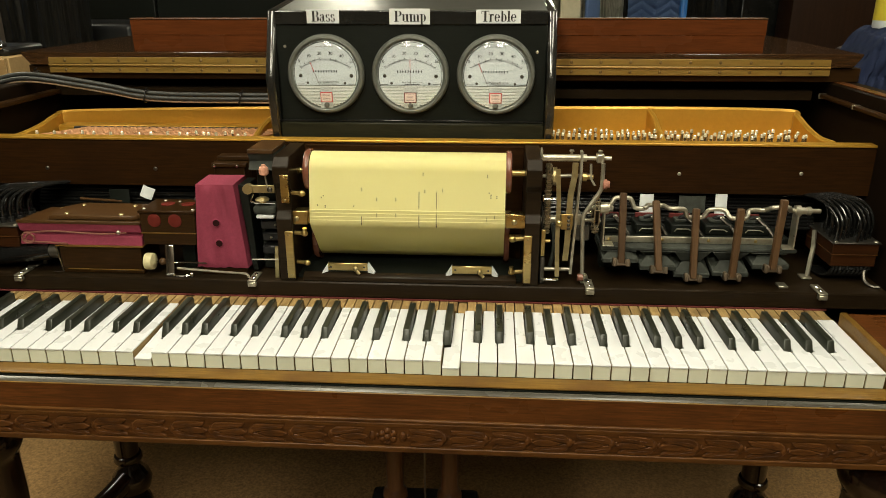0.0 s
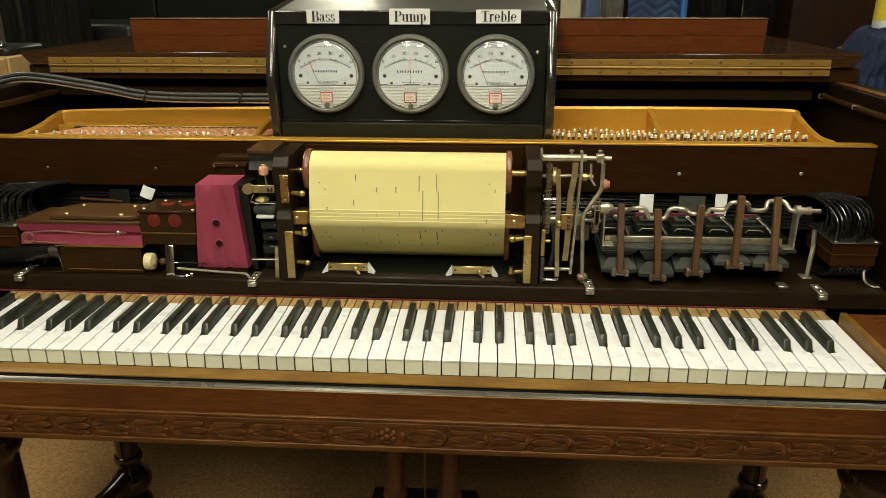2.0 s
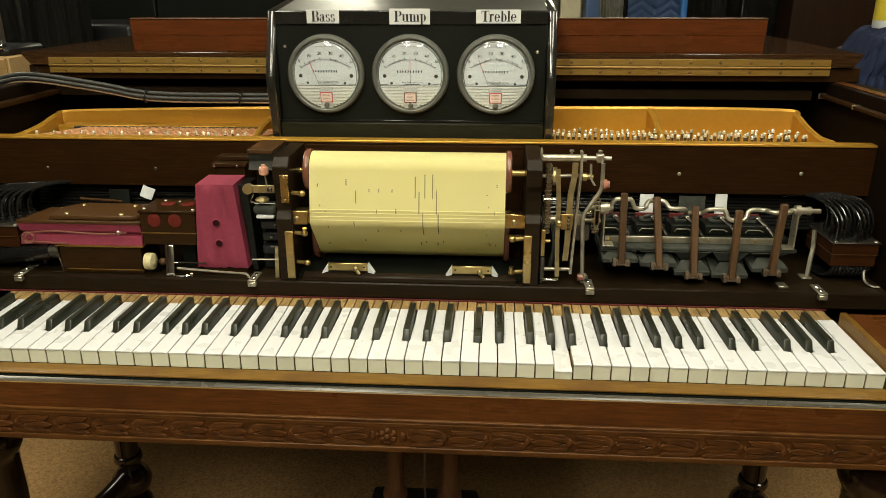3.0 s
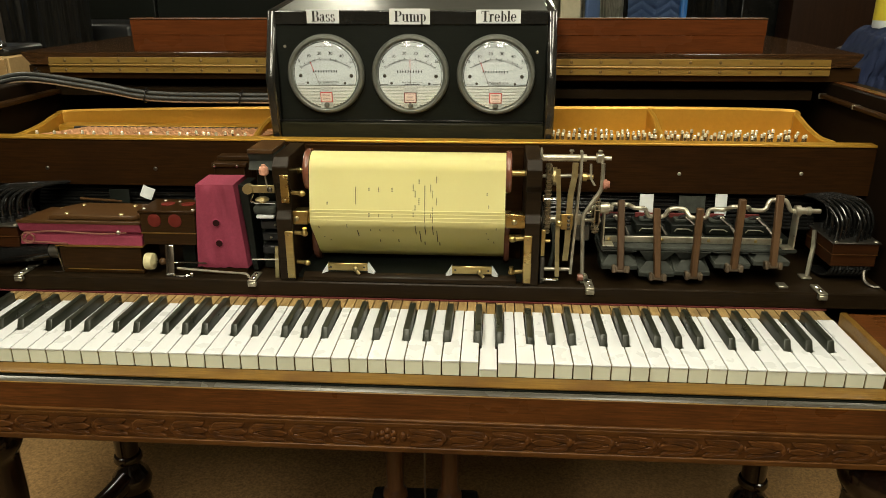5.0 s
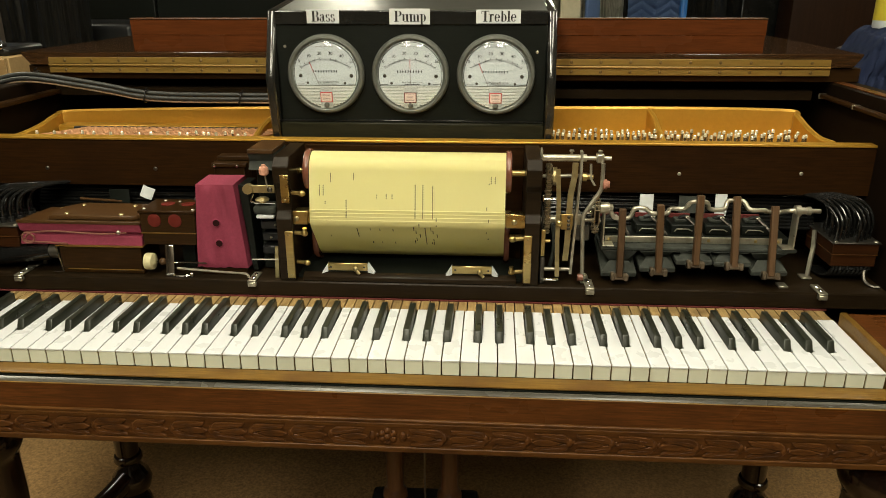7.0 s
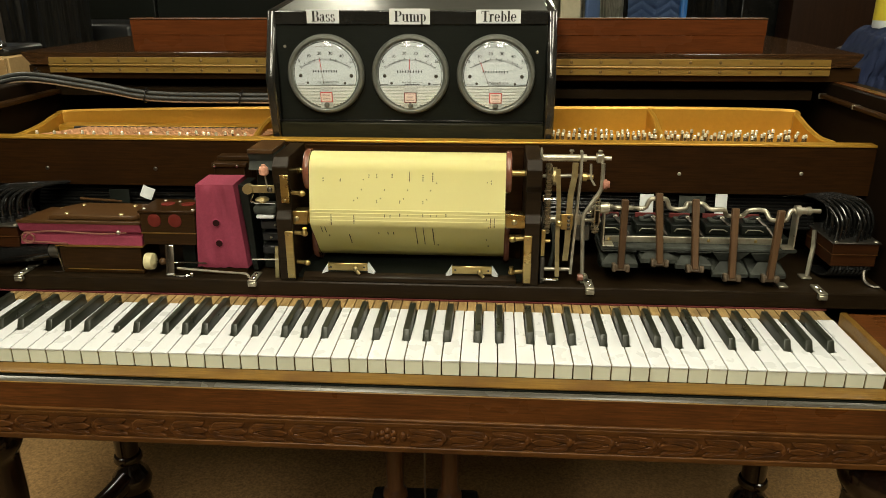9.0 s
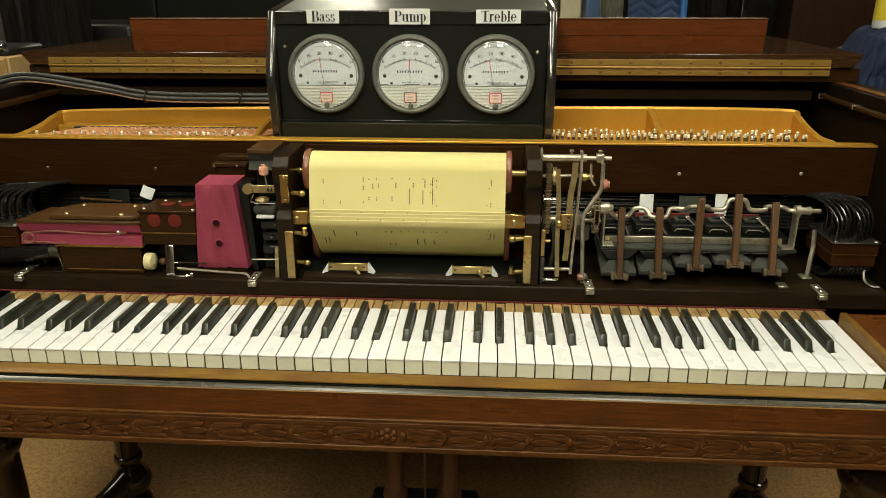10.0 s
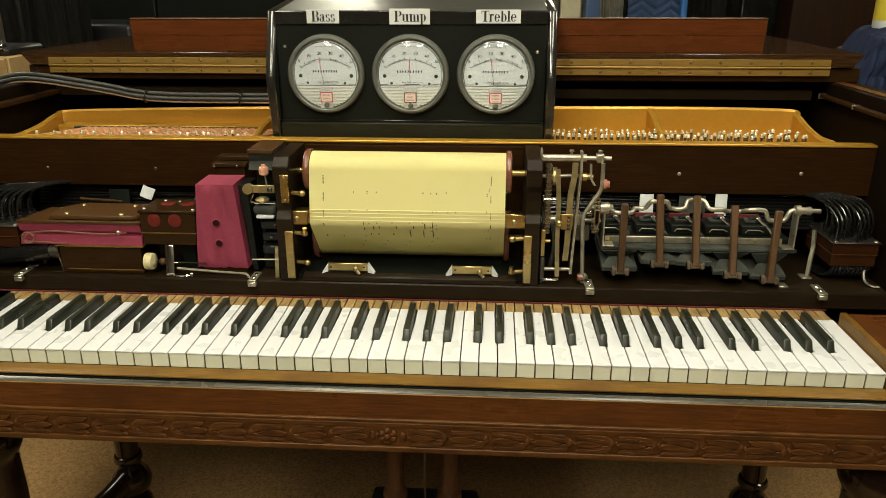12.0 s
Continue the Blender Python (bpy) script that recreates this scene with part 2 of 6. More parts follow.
PINK = mat("magenta_cloth", (0.245, 0.038, 0.070), 0.78, col2=(0.175, 0.027, 0.050), grain=240, wear=14, wear_col=(0.13, 0.022, 0.038), wear_amount=0.6, spec=0.2, bump=0.25, bump_scale=700)
PAPER = mat("cream_roll_paper", (0.90, 0.845, 0.43), 0.5, spec=0.3, col2=(0.885, 0.83, 0.415), grain=30, wear=8, wear_col=(0.85, 0.79, 0.38), wear_amount=0.25, bump=0.02)
# Near-black for the paper's slots and for the painted shade under the strings.
SLOT_SHADE = mat("dark_slot", (0.02, 0.016, 0.008), 0.9, bump=0)
FLANGE = mat("brown_spool_flange", (0.16, 0.06, 0.035), 0.25, col2=(0.12, 0.04, 0.025), grain=40, coat=0.3, bump=0.02)
RUBBER = mat("black_rubber_hose", (0.007, 0.007, 0.0068), 0.18, spec=0.7, col2=(0.005, 0.005, 0.005), grain=90, wear=30, wear_col=(0.014, 0.014, 0.013), bump=0.02, rough_var=0.06)
GREY_HOSE = mat("grey_cable_jacket", (0.033, 0.034, 0.033), 0.45, grain=60, wear=15, bump=0.05)
BELLOWS = mat("grey_bellows_cloth", (0.048, 0.052, 0.045), 0.7, spec=0.2, col2=(0.024, 0.026, 0.022), grain=90, contrast=1.3, wear=30, wear_col=(0.020, 0.021, 0.020), wear_amount=0.6, bump=0.3)
ROD_WOOD = mat("pitman_wood", (0.092, 0.048, 0.020), 0.5, spec=0.25, col2=(0.042, 0.021, 0.009), grain=90, stretch=ALONG_Z, per_object=0.25, wear=30)
FOOT_WOOD = mat("greyed_fork_wood", (0.105, 0.078, 0.050), 0.5, spec=0.25, col2=(0.045, 0.030, 0.020), grain=90, per_object=0.25, wear=40)
WHITE_PAPER = mat("white_card", (0.60, 0.62, 0.64), 0.6, col2=(0.57, 0.59, 0.60), grain=40, bump=0.03)
INK = mat("black_ink", (0.012, 0.012, 0.012), 0.5, bump=0)
RED_PRINT = mat("red_print", (0.55, 0.05, 0.05), 0.5, bump=0)
RED_FELT = mat("red_felt", (0.11, 0.011, 0.009), 0.9, grain=300, bump=0.4)
DIAL_WHITE = mat("dial_white", (0.465, 0.505, 0.535), 0.5, col2=(0.45, 0.488, 0.515), grain=30, bump=0.01)
COVER_GREY = mat("clear_cover_grey", (0.36, 0.385, 0.38), 0.35, col2=(0.31, 0.33, 0.325), grain=60, bump=0.03)
# Lacquer lightened to grey: ceiling light on the sloping top is in the colour.
BOX_TOP_SHEEN = mat("worn_grey_lacquer", (0.052, 0.053, 0.046), 0.34, col2=(0.030, 0.031, 0.027), grain=30, stretch=ALONG_X, wear=9, wear_col=(0.09, 0.088, 0.075), bump=0.03)
DEEP_RED = mat("deep_red_hole", (0.022, 0.006, 0.006), 0.9, bump=0, spec=0.05)
BEZEL = mat("grey_bezel", (0.118, 0.123, 0.110), 0.38, 0.1, grain=40, coat=0.1, bump=0.03)
# Grey with long streaks: the ceiling's reflection on a dark edge, put in as colour.
EDGE_SHEEN = mat("grey_polished_edge", (0.082, 0.076, 0.062), 0.26, 0.0, spec=0.45, col2=(0.020, 0.017, 0.012), grain=50, stretch=(0.03, 1, 1), contrast=1.5, bump=0.03, wear=5, wear_col=(0.014, 0.011, 0.008), wear_amount=0.8)
# The piano's mahogany made near-black: the shade inside the rim is in the colour.
RIM_SHADED = mat("dull_rim_wood", (0.0105, 0.0058, 0.0030), 0.55, col2=(0.005, 0.003, 0.0016), grain=80, stretch=ALONG_Y, bump=0.05, spec=0.05)
CARPET = mat("brown_carpet", (0.37, 0.215, 0.078), 0.95, col2=(0.160, 0.090, 0.033), grain=150, contrast=1.7, wear=2.5, wear_col=(0.19, 0.115, 0.048), wear_amount=0.5, bump=0.7, rough_var=0.04)
WALL = mat("dark_room_wall", (0.07, 0.055, 0.042), 0.8, grain=20)
CEIL = mat("ceiling_paint", (0.36, 0.33, 0.28), 0.9, grain=60, bump=0.2)
PIN = mat("steel_pin", (0.62, 0.52, 0.34), 0.25, 0.9, col2=(0.40, 0.32, 0.20), grain=90, bump=0.02, per_object=0.3)
# Paler copy of the pin steel, for the light caught by the tops.
PIN_TOP_LIT = mat("bright_pin_top", (0.90, 0.82, 0.60), 0.25, 0.4, grain=90, bump=0.02, per_object=0.3)
CHAIN = mat("oily_chain_steel", (0.42, 0.36, 0.25), 0.3, 0.9, grain=120, wear=60, wear_col=(0.10, 0.08, 0.05), wear_amount=0.5)
GLASS = clear_glass("gauge_glass")
TUBE_LIGHT = glow("fluorescent_diffuser", (1.0, 0.95, 0.8), 7.0)

RIBBED = mat("ribbed_plastic", (0.56, 0.58, 0.56), 0.18, col2=(0.50, 0.52, 0.50), grain=40, coat=0.4, bump=0.0)
DARK_RED = mat("dark_red_print", (0.16, 0.012, 0.014), 0.5, bump=0)
LABEL_PINK = mat("pale_pink_label", (0.75, 0.56, 0.50), 0.5, grain=60, bump=0)
LABEL_GREY = mat("grey_print", (0.16, 0.14, 0.13), 0.5, bump=0)

# ---- room ----


def slab(name, x0, x1, y0, y1, z0, z1, material, label, category):
    return single(name, box(bmesh.new(), x0, x1, y0, y1, z0, z1), material, label, category, kind="structure")


slab("floor", -3.2, 3.2, -3.0, 8.0, -0.05, 0.0, CARPET, "brown speckled short-pile carpet floor", "floor")
slab("ceiling", -3.2, 3.2, -3.0, 8.0, 2.6, 2.65, CEIL, "plain off-white ceiling", "ceiling")
slab("wall_north", -3.2, 3.2, 8.0, 8.1, 0, 2.6, WALL, "dark brown workshop wall", "wall")
slab("wall_south", -3.2, 3.2, -3.1, -3.0, 0, 2.6, WALL, "dark brown workshop wall", "wall")
slab("wall_west", -3.3, -3.2, -3.0, 8.0, 0, 2.6, WALL, "dark brown workshop wall", "wall")
slab("wall_east", 3.2, 3.3, -3.0, 8.0, 0, 2.6, WALL, "dark brown workshop wall", "wall")


def ceiling_light(x, y):
    t = thing("ceiling_light", (x, y, 2.55), "white fluorescent ceiling fixture, lit, out of view", "ceiling light", "ceiling fixtures")
    part("frame", box(bmesh.new(), x - 0.2, x + 0.2, y - 0.64, y + 0.64, 2.56, 2.6, 0.004), CEIL, t)
    part("diffuser", box(bmesh.new(), x - 0.17, x + 0.17, y - 0.61, y + 0.61, 2.54, 2.565, 0.004), TUBE_LIGHT, t)


# A fixture over every lamp, the added fill lamps too.
for x, y, power in LIGHTS:
    ceiling_light(x, y)

# ---- piano ----
KEY = 0.0235
TOP = 0.73
piano = thing("piano", (0.01, 0.5, 0), "mahogany player grand piano with folded lid and carved front rail", "piano")


def rail():
    bm = bmesh.new()
    prism(bm, [(0.0, 0.62), (-0.034, 0.62), (-0.034, 0.6990), (-0.0337, 0.6992), (-0.0336, 0.6962), (-0.027, 0.694), (-0.0235, 0.692), (-0.0225, 0.685), (0.0, 0.685)], -0.74, 0.76)
    r = part("front_rail", bm, MAHOGANY, piano, "polished mahogany front rail")
    bm = bmesh.new()
    prism(bm, [(-0.0237, 0.6960), (-0.0239, 0.7026), (-0.0258, 0.7036), (-0.0296, 0.7029), (-0.0326, 0.7006), (-0.0329, 0.6965), (-0.031, 0.694)], -0.74, 0.76)
    part("glossy_edge", bm, EDGE_SHEEN, r, "polished dark edge, its ceiling reflection painted grey")
    part("edge_strip", prism(bmesh.new(), [(-0.0330, 0.6993), (-0.0330, 0.7003), (-0.0335, 0.7007), (-0.0342, 0.7005), (-0.0347, 0.6999), (-0.0347, 0.6993)], -0.74, 0.76), SLIP_WOOD, r, "thin worn golden edge")
    bm = bmesh.new()
    prism(bm, [(-0.0343, 0.6655), (-0.0372, 0.6655), (-0.0380, 0.6648), (-0.0380, 0.6632), (-0.0366, 0.6626), (-0.0366, 0.6602), (-0.0376, 0.6596), (-0.0376, 0.6584), (-0.0362, 0.6574), (-0.0362, 0.6540), (-0.0343, 0.6535)], -0.74, 0.76)
    part("moulding", bm, EDGE_WOOD, r, "worn golden-brown moulding")
    bm = bmesh.new()
    prism(bm, [(-0.0343, 0.6262), (-0.0380, 0.6262), (-0.0388, 0.6255), (-0.0388, 0.6200), (-0.0380, 0.6186), (-0.0343, 0.618)], -0.74, 0.76)
    part("lower_bead", bm, EDGE_WOOD, r, "worn lower bead")
    return r


front_rail = rail()
part("key_slip", prism(bmesh.new(), [(0.0003, 0.7045), (0.0003, 0.7085), (-0.0215, 0.7085), (-0.0228, 0.7080), (-0.0232, 0.7072), (-0.0230, 0.7062), (-0.0222, 0.7056), (-0.0185, 0.7045)], -0.665, 0.685), SLIP_WOOD, piano, "honey-coloured wooden key slip")
# Black strip in place of the shadow that the slip throws below itself.
part("slip_foot", box(bmesh.new(), -0.665, 0.685, -0.0235, -0.002, 0.6862, 0.7043), BLACK_PANEL, piano, "black strip painted as the shadow under the key slip")
part("key_bed", box(bmesh.new(), -0.70, 0.72, 0.004, 0.55, 0.62, 0.688), DARK_WOOD, piano)


def white_key(k, slot):
    """White key k; slot: its cut-outs for the black keys at both sides."""
    x0, x1 = (k - 26) * KEY + 0.0007, (k - 25) * KEY - 0.0007
    left, right = slot
    bm = bmesh.new()
    head = 0.0505
    poly = [(x0, 0.0), (x1, 0.0)]
    poly += [(x1, head), (x1 - right, head), (x1 - right, 0.1505)] if right else [(x1, 0.1505)]
    poly += [(x0 + left, 0.1505), (x0 + left, head), (x0, head)] if left else [(x0, 0.1505)]
    prism(bm, poly, 0.7275, TOP, "z", 0.0006)
    key = part("white_key", bm, IVORY, piano, at=((x0 + x1) / 2, 0.25, 0.715))
    part("key_front", box(bmesh.new(), x0 + 0.0002, x1 - 0.0002, 0.0010, 0.0029, 0.7087, 0.7269, 0.0003), KEY_FRONT_TINT, key, "key front tinted yellow-green for reflected light")
    poly = [(x, 0.003) if y == 0 else (x, y) for x, y in poly]
    part("key_body", prism(bmesh.new(), poly, 0.7085, 0.7274, "z"), KEY_WOOD, key, "raw wooden key body")
    return key


def black_key(xc):
    bm = bmesh.new()
    w, t = 0.0053, 0.0044
    lo = [(xc - w, 0.0525), (xc + w, 0.0525), (xc + w, 0.148), (xc - w, 0.148)]
    hi = [(xc - t, 0.0605), (xc + t, 0.0605), (xc + t, 0.1475), (xc - t, 0.1475)]
    v0 = [bm.verts.new((x, y, 0.724)) for x, y in lo]
    v1 = [bm.verts.new((x, y, 0.7425)) for x, y in hi]
    faces = [bm.faces.new(v0[::-1]), bm.faces.new(v1)]
    for i in range(4):
        faces.append(bm.faces.new((v0[i], v0[(i + 1) % 4], v1[(i + 1) % 4], v1[i])))
    edges = [e for e in faces[1].edges] + [e for f in faces[2:] for e in f.edges if e not in faces[0].edges[:] and e not in faces[1].edges[:]]
    bmesh.ops.bevel(bm, geom=list(set(edges)), offset=0.0013, segments=2, affect="EDGES", profile=0.5)
    return part("black_key", bm, EBONY, piano, at=(xc, 0.25, 0.715))


WHITE_KEYS, BLACK_KEYS, ORDER = {}, {}, []
for k in range(52):
    note = "ABCDEFG"[k % 7]

    def black_x(i):
        """The middle of the black key after white key i, or None."""
        off = {"A": 0.0037, "C": -0.0027, "D": 0.0027, "F": -0.0037, "G": 0.0}
        n = "ABCDEFG"[i % 7]
        return None if i < 0 or i >= 51 or n not in off else (i - 25) * KEY + off[n]
    xl, xr = black_x(k - 1), black_x(k)
    cut_l = 0.0 if xl is None else xl + 0.0062 - ((k - 26) * KEY + 0.0006)
    cut_r = 0.0 if xr is None else ((k - 25) * KEY - 0.0006) - (xr - 0.0062)
    WHITE_KEYS[k] = white_key(k, (cut_l, cut_r))
    ORDER.append(WHITE_KEYS[k])
    if xr is not None:
        BLACK_KEYS[k] = black_key(xr)
        ORDER.append(BLACK_KEYS[k])
STICK = 52 * KEY / 88
for i, key in enumerate(ORDER):
    xa = -26 * KEY + i * STICK
    part("key_stick", box(bmesh.new(), xa + 0.0007, xa + STICK - 0.0007, 0.1515, 0.215, 0.709, 0.7285, 0.0006), KEY_WOOD, key)


def cheek(side):
    x0, x1 = (0.6219, 0.70) if side > 0 else (-0.68, -0.6219)
    bm = prism(bmesh.new(), [(-0.018, 0.69), (-0.018, 0.733), (-0.012, 0.742), (0.0, 0.745), (0.14, 0.745), (0.14, 0.69)], x0, x1, "x", 0.0015)
    part("cheek_block", bm, MAHOGANY, piano, "dark mahogany cheek block")
    # Added pale strip: light on the cheek's inner edge, given as honey colour.
    xs = (0.6122, 0.6216) if side > 0 else (-0.6216, -0.6122)
    bm = prism(bmesh.new(), [(-0.017, 0.69), (-0.017, 0.734), (-0.011, 0.7435), (0.0, 0.7467), (0.14, 0.7467), (0.14, 0.69)], xs[0], xs[1], "x", 0.0012)
    part("cheek_strip", bm, SLIP_WOOD, piano, "pale strip painted as the lit inner edge of the cheek")


cheek(1)
cheek(-1)
part("action_shelf", box(bmesh.new(), -0.70, 0.72, 0.185, 0.46, 0.7305, 0.755, 0.002), SHELF_WOOD, piano, "dark stained shelf that carries the player action")
part("felt_strip", box(bmesh.new(), -0.66, 0.615, 0.1835, 0.19, 0.7287, 0.7303), RED_FELT, piano, "thin red felt strip")
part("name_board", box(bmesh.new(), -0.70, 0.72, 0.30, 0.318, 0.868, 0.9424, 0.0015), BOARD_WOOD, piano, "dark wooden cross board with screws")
part("brass_edge", box(bmesh.new(), -0.70, 0.72, 0.299, 0.322, 0.9426, 0.9465, 0.001), GOLD, piano, "gold-painted plate edge")
# rim: two arms and the curved tail closed behind
for s in (-1, 1):
    x0, x1 = (0.70, 0.745) if s > 0 else (-0.725, -0.68)
    part("rim_arm", prism(bmesh.new(), [(0.02, 0.62), (0.02, 0.76), (0.10, 0.80), (0.16, 0.95), (0.22, 1.0), (0.28, 1.0145), (1.30, 1.0145), (1.30, 0.62)], x0, x1, "x", 0.002), RIM_SHADED, piano, "mahogany case side, darkened for the shade inside")
part("rim_tail", prism(bmesh.new(), [(-0.725, 1.30), (0.745, 1.30), (0.62, 1.62), (0.2, 1.85), (-0.3, 1.85), (-0.62, 1.7)], 0.62, 1.012, "z"), MAHOGANY, piano)
part("soundboard", box(bmesh.new(), -0.68, 0.70, 0.46, 1.29, 0.80, 0.82), SLIP_WOOD, piano)
part("back_beam", box(bmesh.new(), -0.675, 0.679, 0.505, 0.53, 0.982, 0.999, 0.001), SHELF_WOOD, piano, "dark cross beam under the lid")
part("front_wall", box(bmesh.new(), -0.68, 0.70, 0.40, 0.42, 0.76, 0.905), BLACK_PANEL, piano, "black inner wall behind the action")


def lid():
    part("lid", box(bmesh.new(), -0.708, 0.744, 0.487, 1.6, 1.0152, 1.0388, 0.0015), DARK_WOOD, piano, "dark polished main lid")
    flap = part("lid_flap", prism(bmesh.new(), [(-0.700, 1.0392), (0.728, 1.0392), (0.743, 1.0585), (0.743, 1.0620), (-0.716, 1.0620), (-0.716, 1.0585)], 0.482, 0.95, "y", 0.001), LID_WOOD, piano, "dark lid flap folded back")
    for z0, z1 in ((1.0420, 1.0530), (1.0260, 1.0370)):
        part("hinge_leaf", box(bmesh.new(), -0.665, 0.691, 0.4795, 0.4835, z0, z1, 0.0006), HINGE_BRASS, flap, "long brass hinge leaf")
    part("hinge_pin", cyl(bmesh.new(), (-0.665, 0.4795, 1.0395), (0.691, 0.4795, 1.0395), 0.0022, 8), HINGE_BRASS, flap)
    screw = None
    for i in range(27):
        x = -0.635 + i * 0.0498
        for z in (1.0475, 1.0315):
            if screw is None:
                screw = part("hinge_screw", ball(bmesh.new(), (x, 0.4795, z), 0.0028, 1, 0.4, 1, 8), DULL_SCREW, flap)
            else:
                again(screw, flap, (x, 0.4795, z))


lid()
fall = thing("fallboard", (0.036, 0.511, 1.0621), "reddish mahogany fallboard standing on the folded lid", "fallboard")
part("panel", box(bmesh.new(), -0.5140, 0.584, 0.5005, 0.522, 1.0621, 1.0898, 0.0004), RED_WOOD, fall, "polished reddish panel")
part("upper_panel", box(bmesh.new(), -0.5145, 0.585, 0.500, 0.522, 1.0901, 1.1158, 0.0004), RED_WOOD, fall, "polished reddish upper panel")
part("top_edge", box(bmesh.new(), -0.515, 0.5855, 0.4992, 0.523, 1.1160, 1.1185, 0.001), EDGE_WOOD, fall, "worn top edge")

LEG = [(0.034, 0.62), (0.034, 0.60), (0.048, 0.602), (0.056, 0.592), (0.0625, 0.580), (0.0660, 0.566), (0.0655, 0.554), (0.0620, 0.544), (0.0560, 0.536), (0.0545, 0.528), (0.0540, 0.50), (0.0545, 0.46), (0.0520, 0.40), (0.047, 0.34), (0.034, 0.30), (0.0295, 0.285),
       (0.0295, 0.226), (0.034, 0.224), (0.0365, 0.219), (0.0365, 0.212), (0.034, 0.208), (0.026, 0.204), (0.025, 0.197), (0.029, 0.19), (0.041, 0.175), (0.0455, 0.158), (0.041, 0.14), (0.03, 0.128), (0.026, 0.12),
       (0.036, 0.112), (0.04, 0.10), (0.036, 0.09), (0.026, 0.08), (0.028, 0.05), (0.04, 0.03), (0.04, 0.012), (0.03, 0.0)]
REAR_LEG = [(r * (0.80 if h > 0.2 else 0.92), h) for r, h in LEG]
for x, y, profile in ((-0.606, 0.03, LEG), (0.665, 0.03, LEG), (-0.642, 0.47, REAR_LEG), (0.675, 0.47, REAR_LEG)):
    part("leg", lathe(bmesh.new(), profile[::-1], (x, y, 0), "z", 28), LEG_WOOD, piano, "turned dark lacquered leg")


def lyre():
    y = 0.24
    for x in (-0.028, 0.067):
        part("lyre_post", lathe(bmesh.new(), [(0.0155, 0.62), (0.0150, 0.350), (0.017, 0.345), (0.021, 0.340), (0.022, 0.330), (0.019, 0.322), (0.019, 0.29)][::-1], (x, y, 0), "z", 16), LYRE_WOOD, piano, "turned lyre post")
    part("pedal_rod", cyl(bmesh.new(), (0.024, y, 0.62), (0.024, y, 0.3), 0.0018, 8), DARK_STEEL, piano)
    part("lyre_box", box(bmesh.new(), -0.075, 0.118, y - 0.04, y + 0.05, 0.24, 0.312, 0.01, 2), BLACK_LACQUER, piano, "black lacquered lyre base")


lyre()

# ---- carved band on the front rail ----


def carved_band():
    def leaf(flip, xc):
        """Two broad lobes with veins round a long bud."""
        bm = bmesh.new()
        lobe = [(-0.0236, 0.0004), (-0.0230, 0.0062), (-0.0200, 0.0104), (-0.0140, 0.0124), (0.0020, 0.0126), (0.0130, 0.0119), (0.0205, 0.0127),
                (0.0192, 0.0094), (0.0152, 0.0066), (0.0100, 0.0058), (0.0020, 0.0051), (-0.0080, 0.0031), (-0.0160, 0.0010)]
        bud = [(-0.0150, 0.0), (-0.0060, 0.0025), (0.0030, 0.0043), (0.0110, 0.0047), (0.0170, 0.0030), (0.0235, 0.0), (0.0170, -0.0030), (0.0110, -0.0047), (0.0030, -0.0043), (-0.0060, -0.0025)]
        for s in (-1, 1):
            outline = [(xc + flip * x, 0.6398 + s * z) for x, z in lobe]
            prism(bm, outline if s * flip < 0 else outline[::-1], -0.0380, -0.0340, "y", 0.0009)
            for dx, dz in ((-0.011, 0.0072), (0.004, 0.0092)):
                cyl(bm, (xc + flip * (dx - 0.006), -0.0379, 0.6398 + s * (dz - 0.0012)), (xc + flip * (dx + 0.007), -0.0380, 0.6398 + s * (dz + 0.0008)), 0.0005, 5)
        outline = [(xc + flip * x, 0.6398 + z) for x, z in bud]
        prism(bm, outline[::-1] if flip > 0 else outline, -0.0386, -0.0340, "y", 0.0008)
        bmesh.ops.recalc_face_normals(bm, faces=bm.faces[:])
        return bm

    def knob(xc):
        bm = bmesh.new()
        ball(bm, (xc, -0.035, 0.640), 1, 0.0048, 0.0040, 0.0072, 10)
        ball(bm, (xc + 0.0062, -0.034, 0.640), 1, 0.003, 0.0035, 0.0042, 6)
        return bm
    for flip, start, step in ((1, -0.0430, -0.0515), (-1, 0.0530, 0.0516)):
        first = part("carved_leaf", leaf(flip, start), CARVED, front_rail)
        dot = part("carved_knob", knob(start + flip * 0.0285 if flip > 0 else start - 0.0285), CARVED, front_rail)
        at, bt = WORLD_AT[first].copy(), WORLD_AT[dot].copy()
        for i in range(1, 14):
            again(first, front_rail, at + Vector((step * i, 0, 0)))
            again(dot, front_rail, bt + Vector((step * i, 0, 0)))
    for i in range(6):
        a = radians(60 * i + 30)
        part("carved_petal", ball(bmesh.new(), (0.005 + 0.0078 * math.cos(a), -0.035, 0.640 + 0.0078 * math.sin(a)), 1, 0.0052, 0.004, 0.0052, 8), CARVED, front_rail)
    part("carved_rosette", ball(bmesh.new(), (0.005, -0.037, 0.640), 1, 0.0045, 0.004, 0.0045, 8), CARVED, front_rail)
    part("carved_ground", box(bmesh.new(), -0.735, 0.755, -0.0352, -0.0345, 0.6262, 0.6533), CARVED, front_rail)


carved_band()

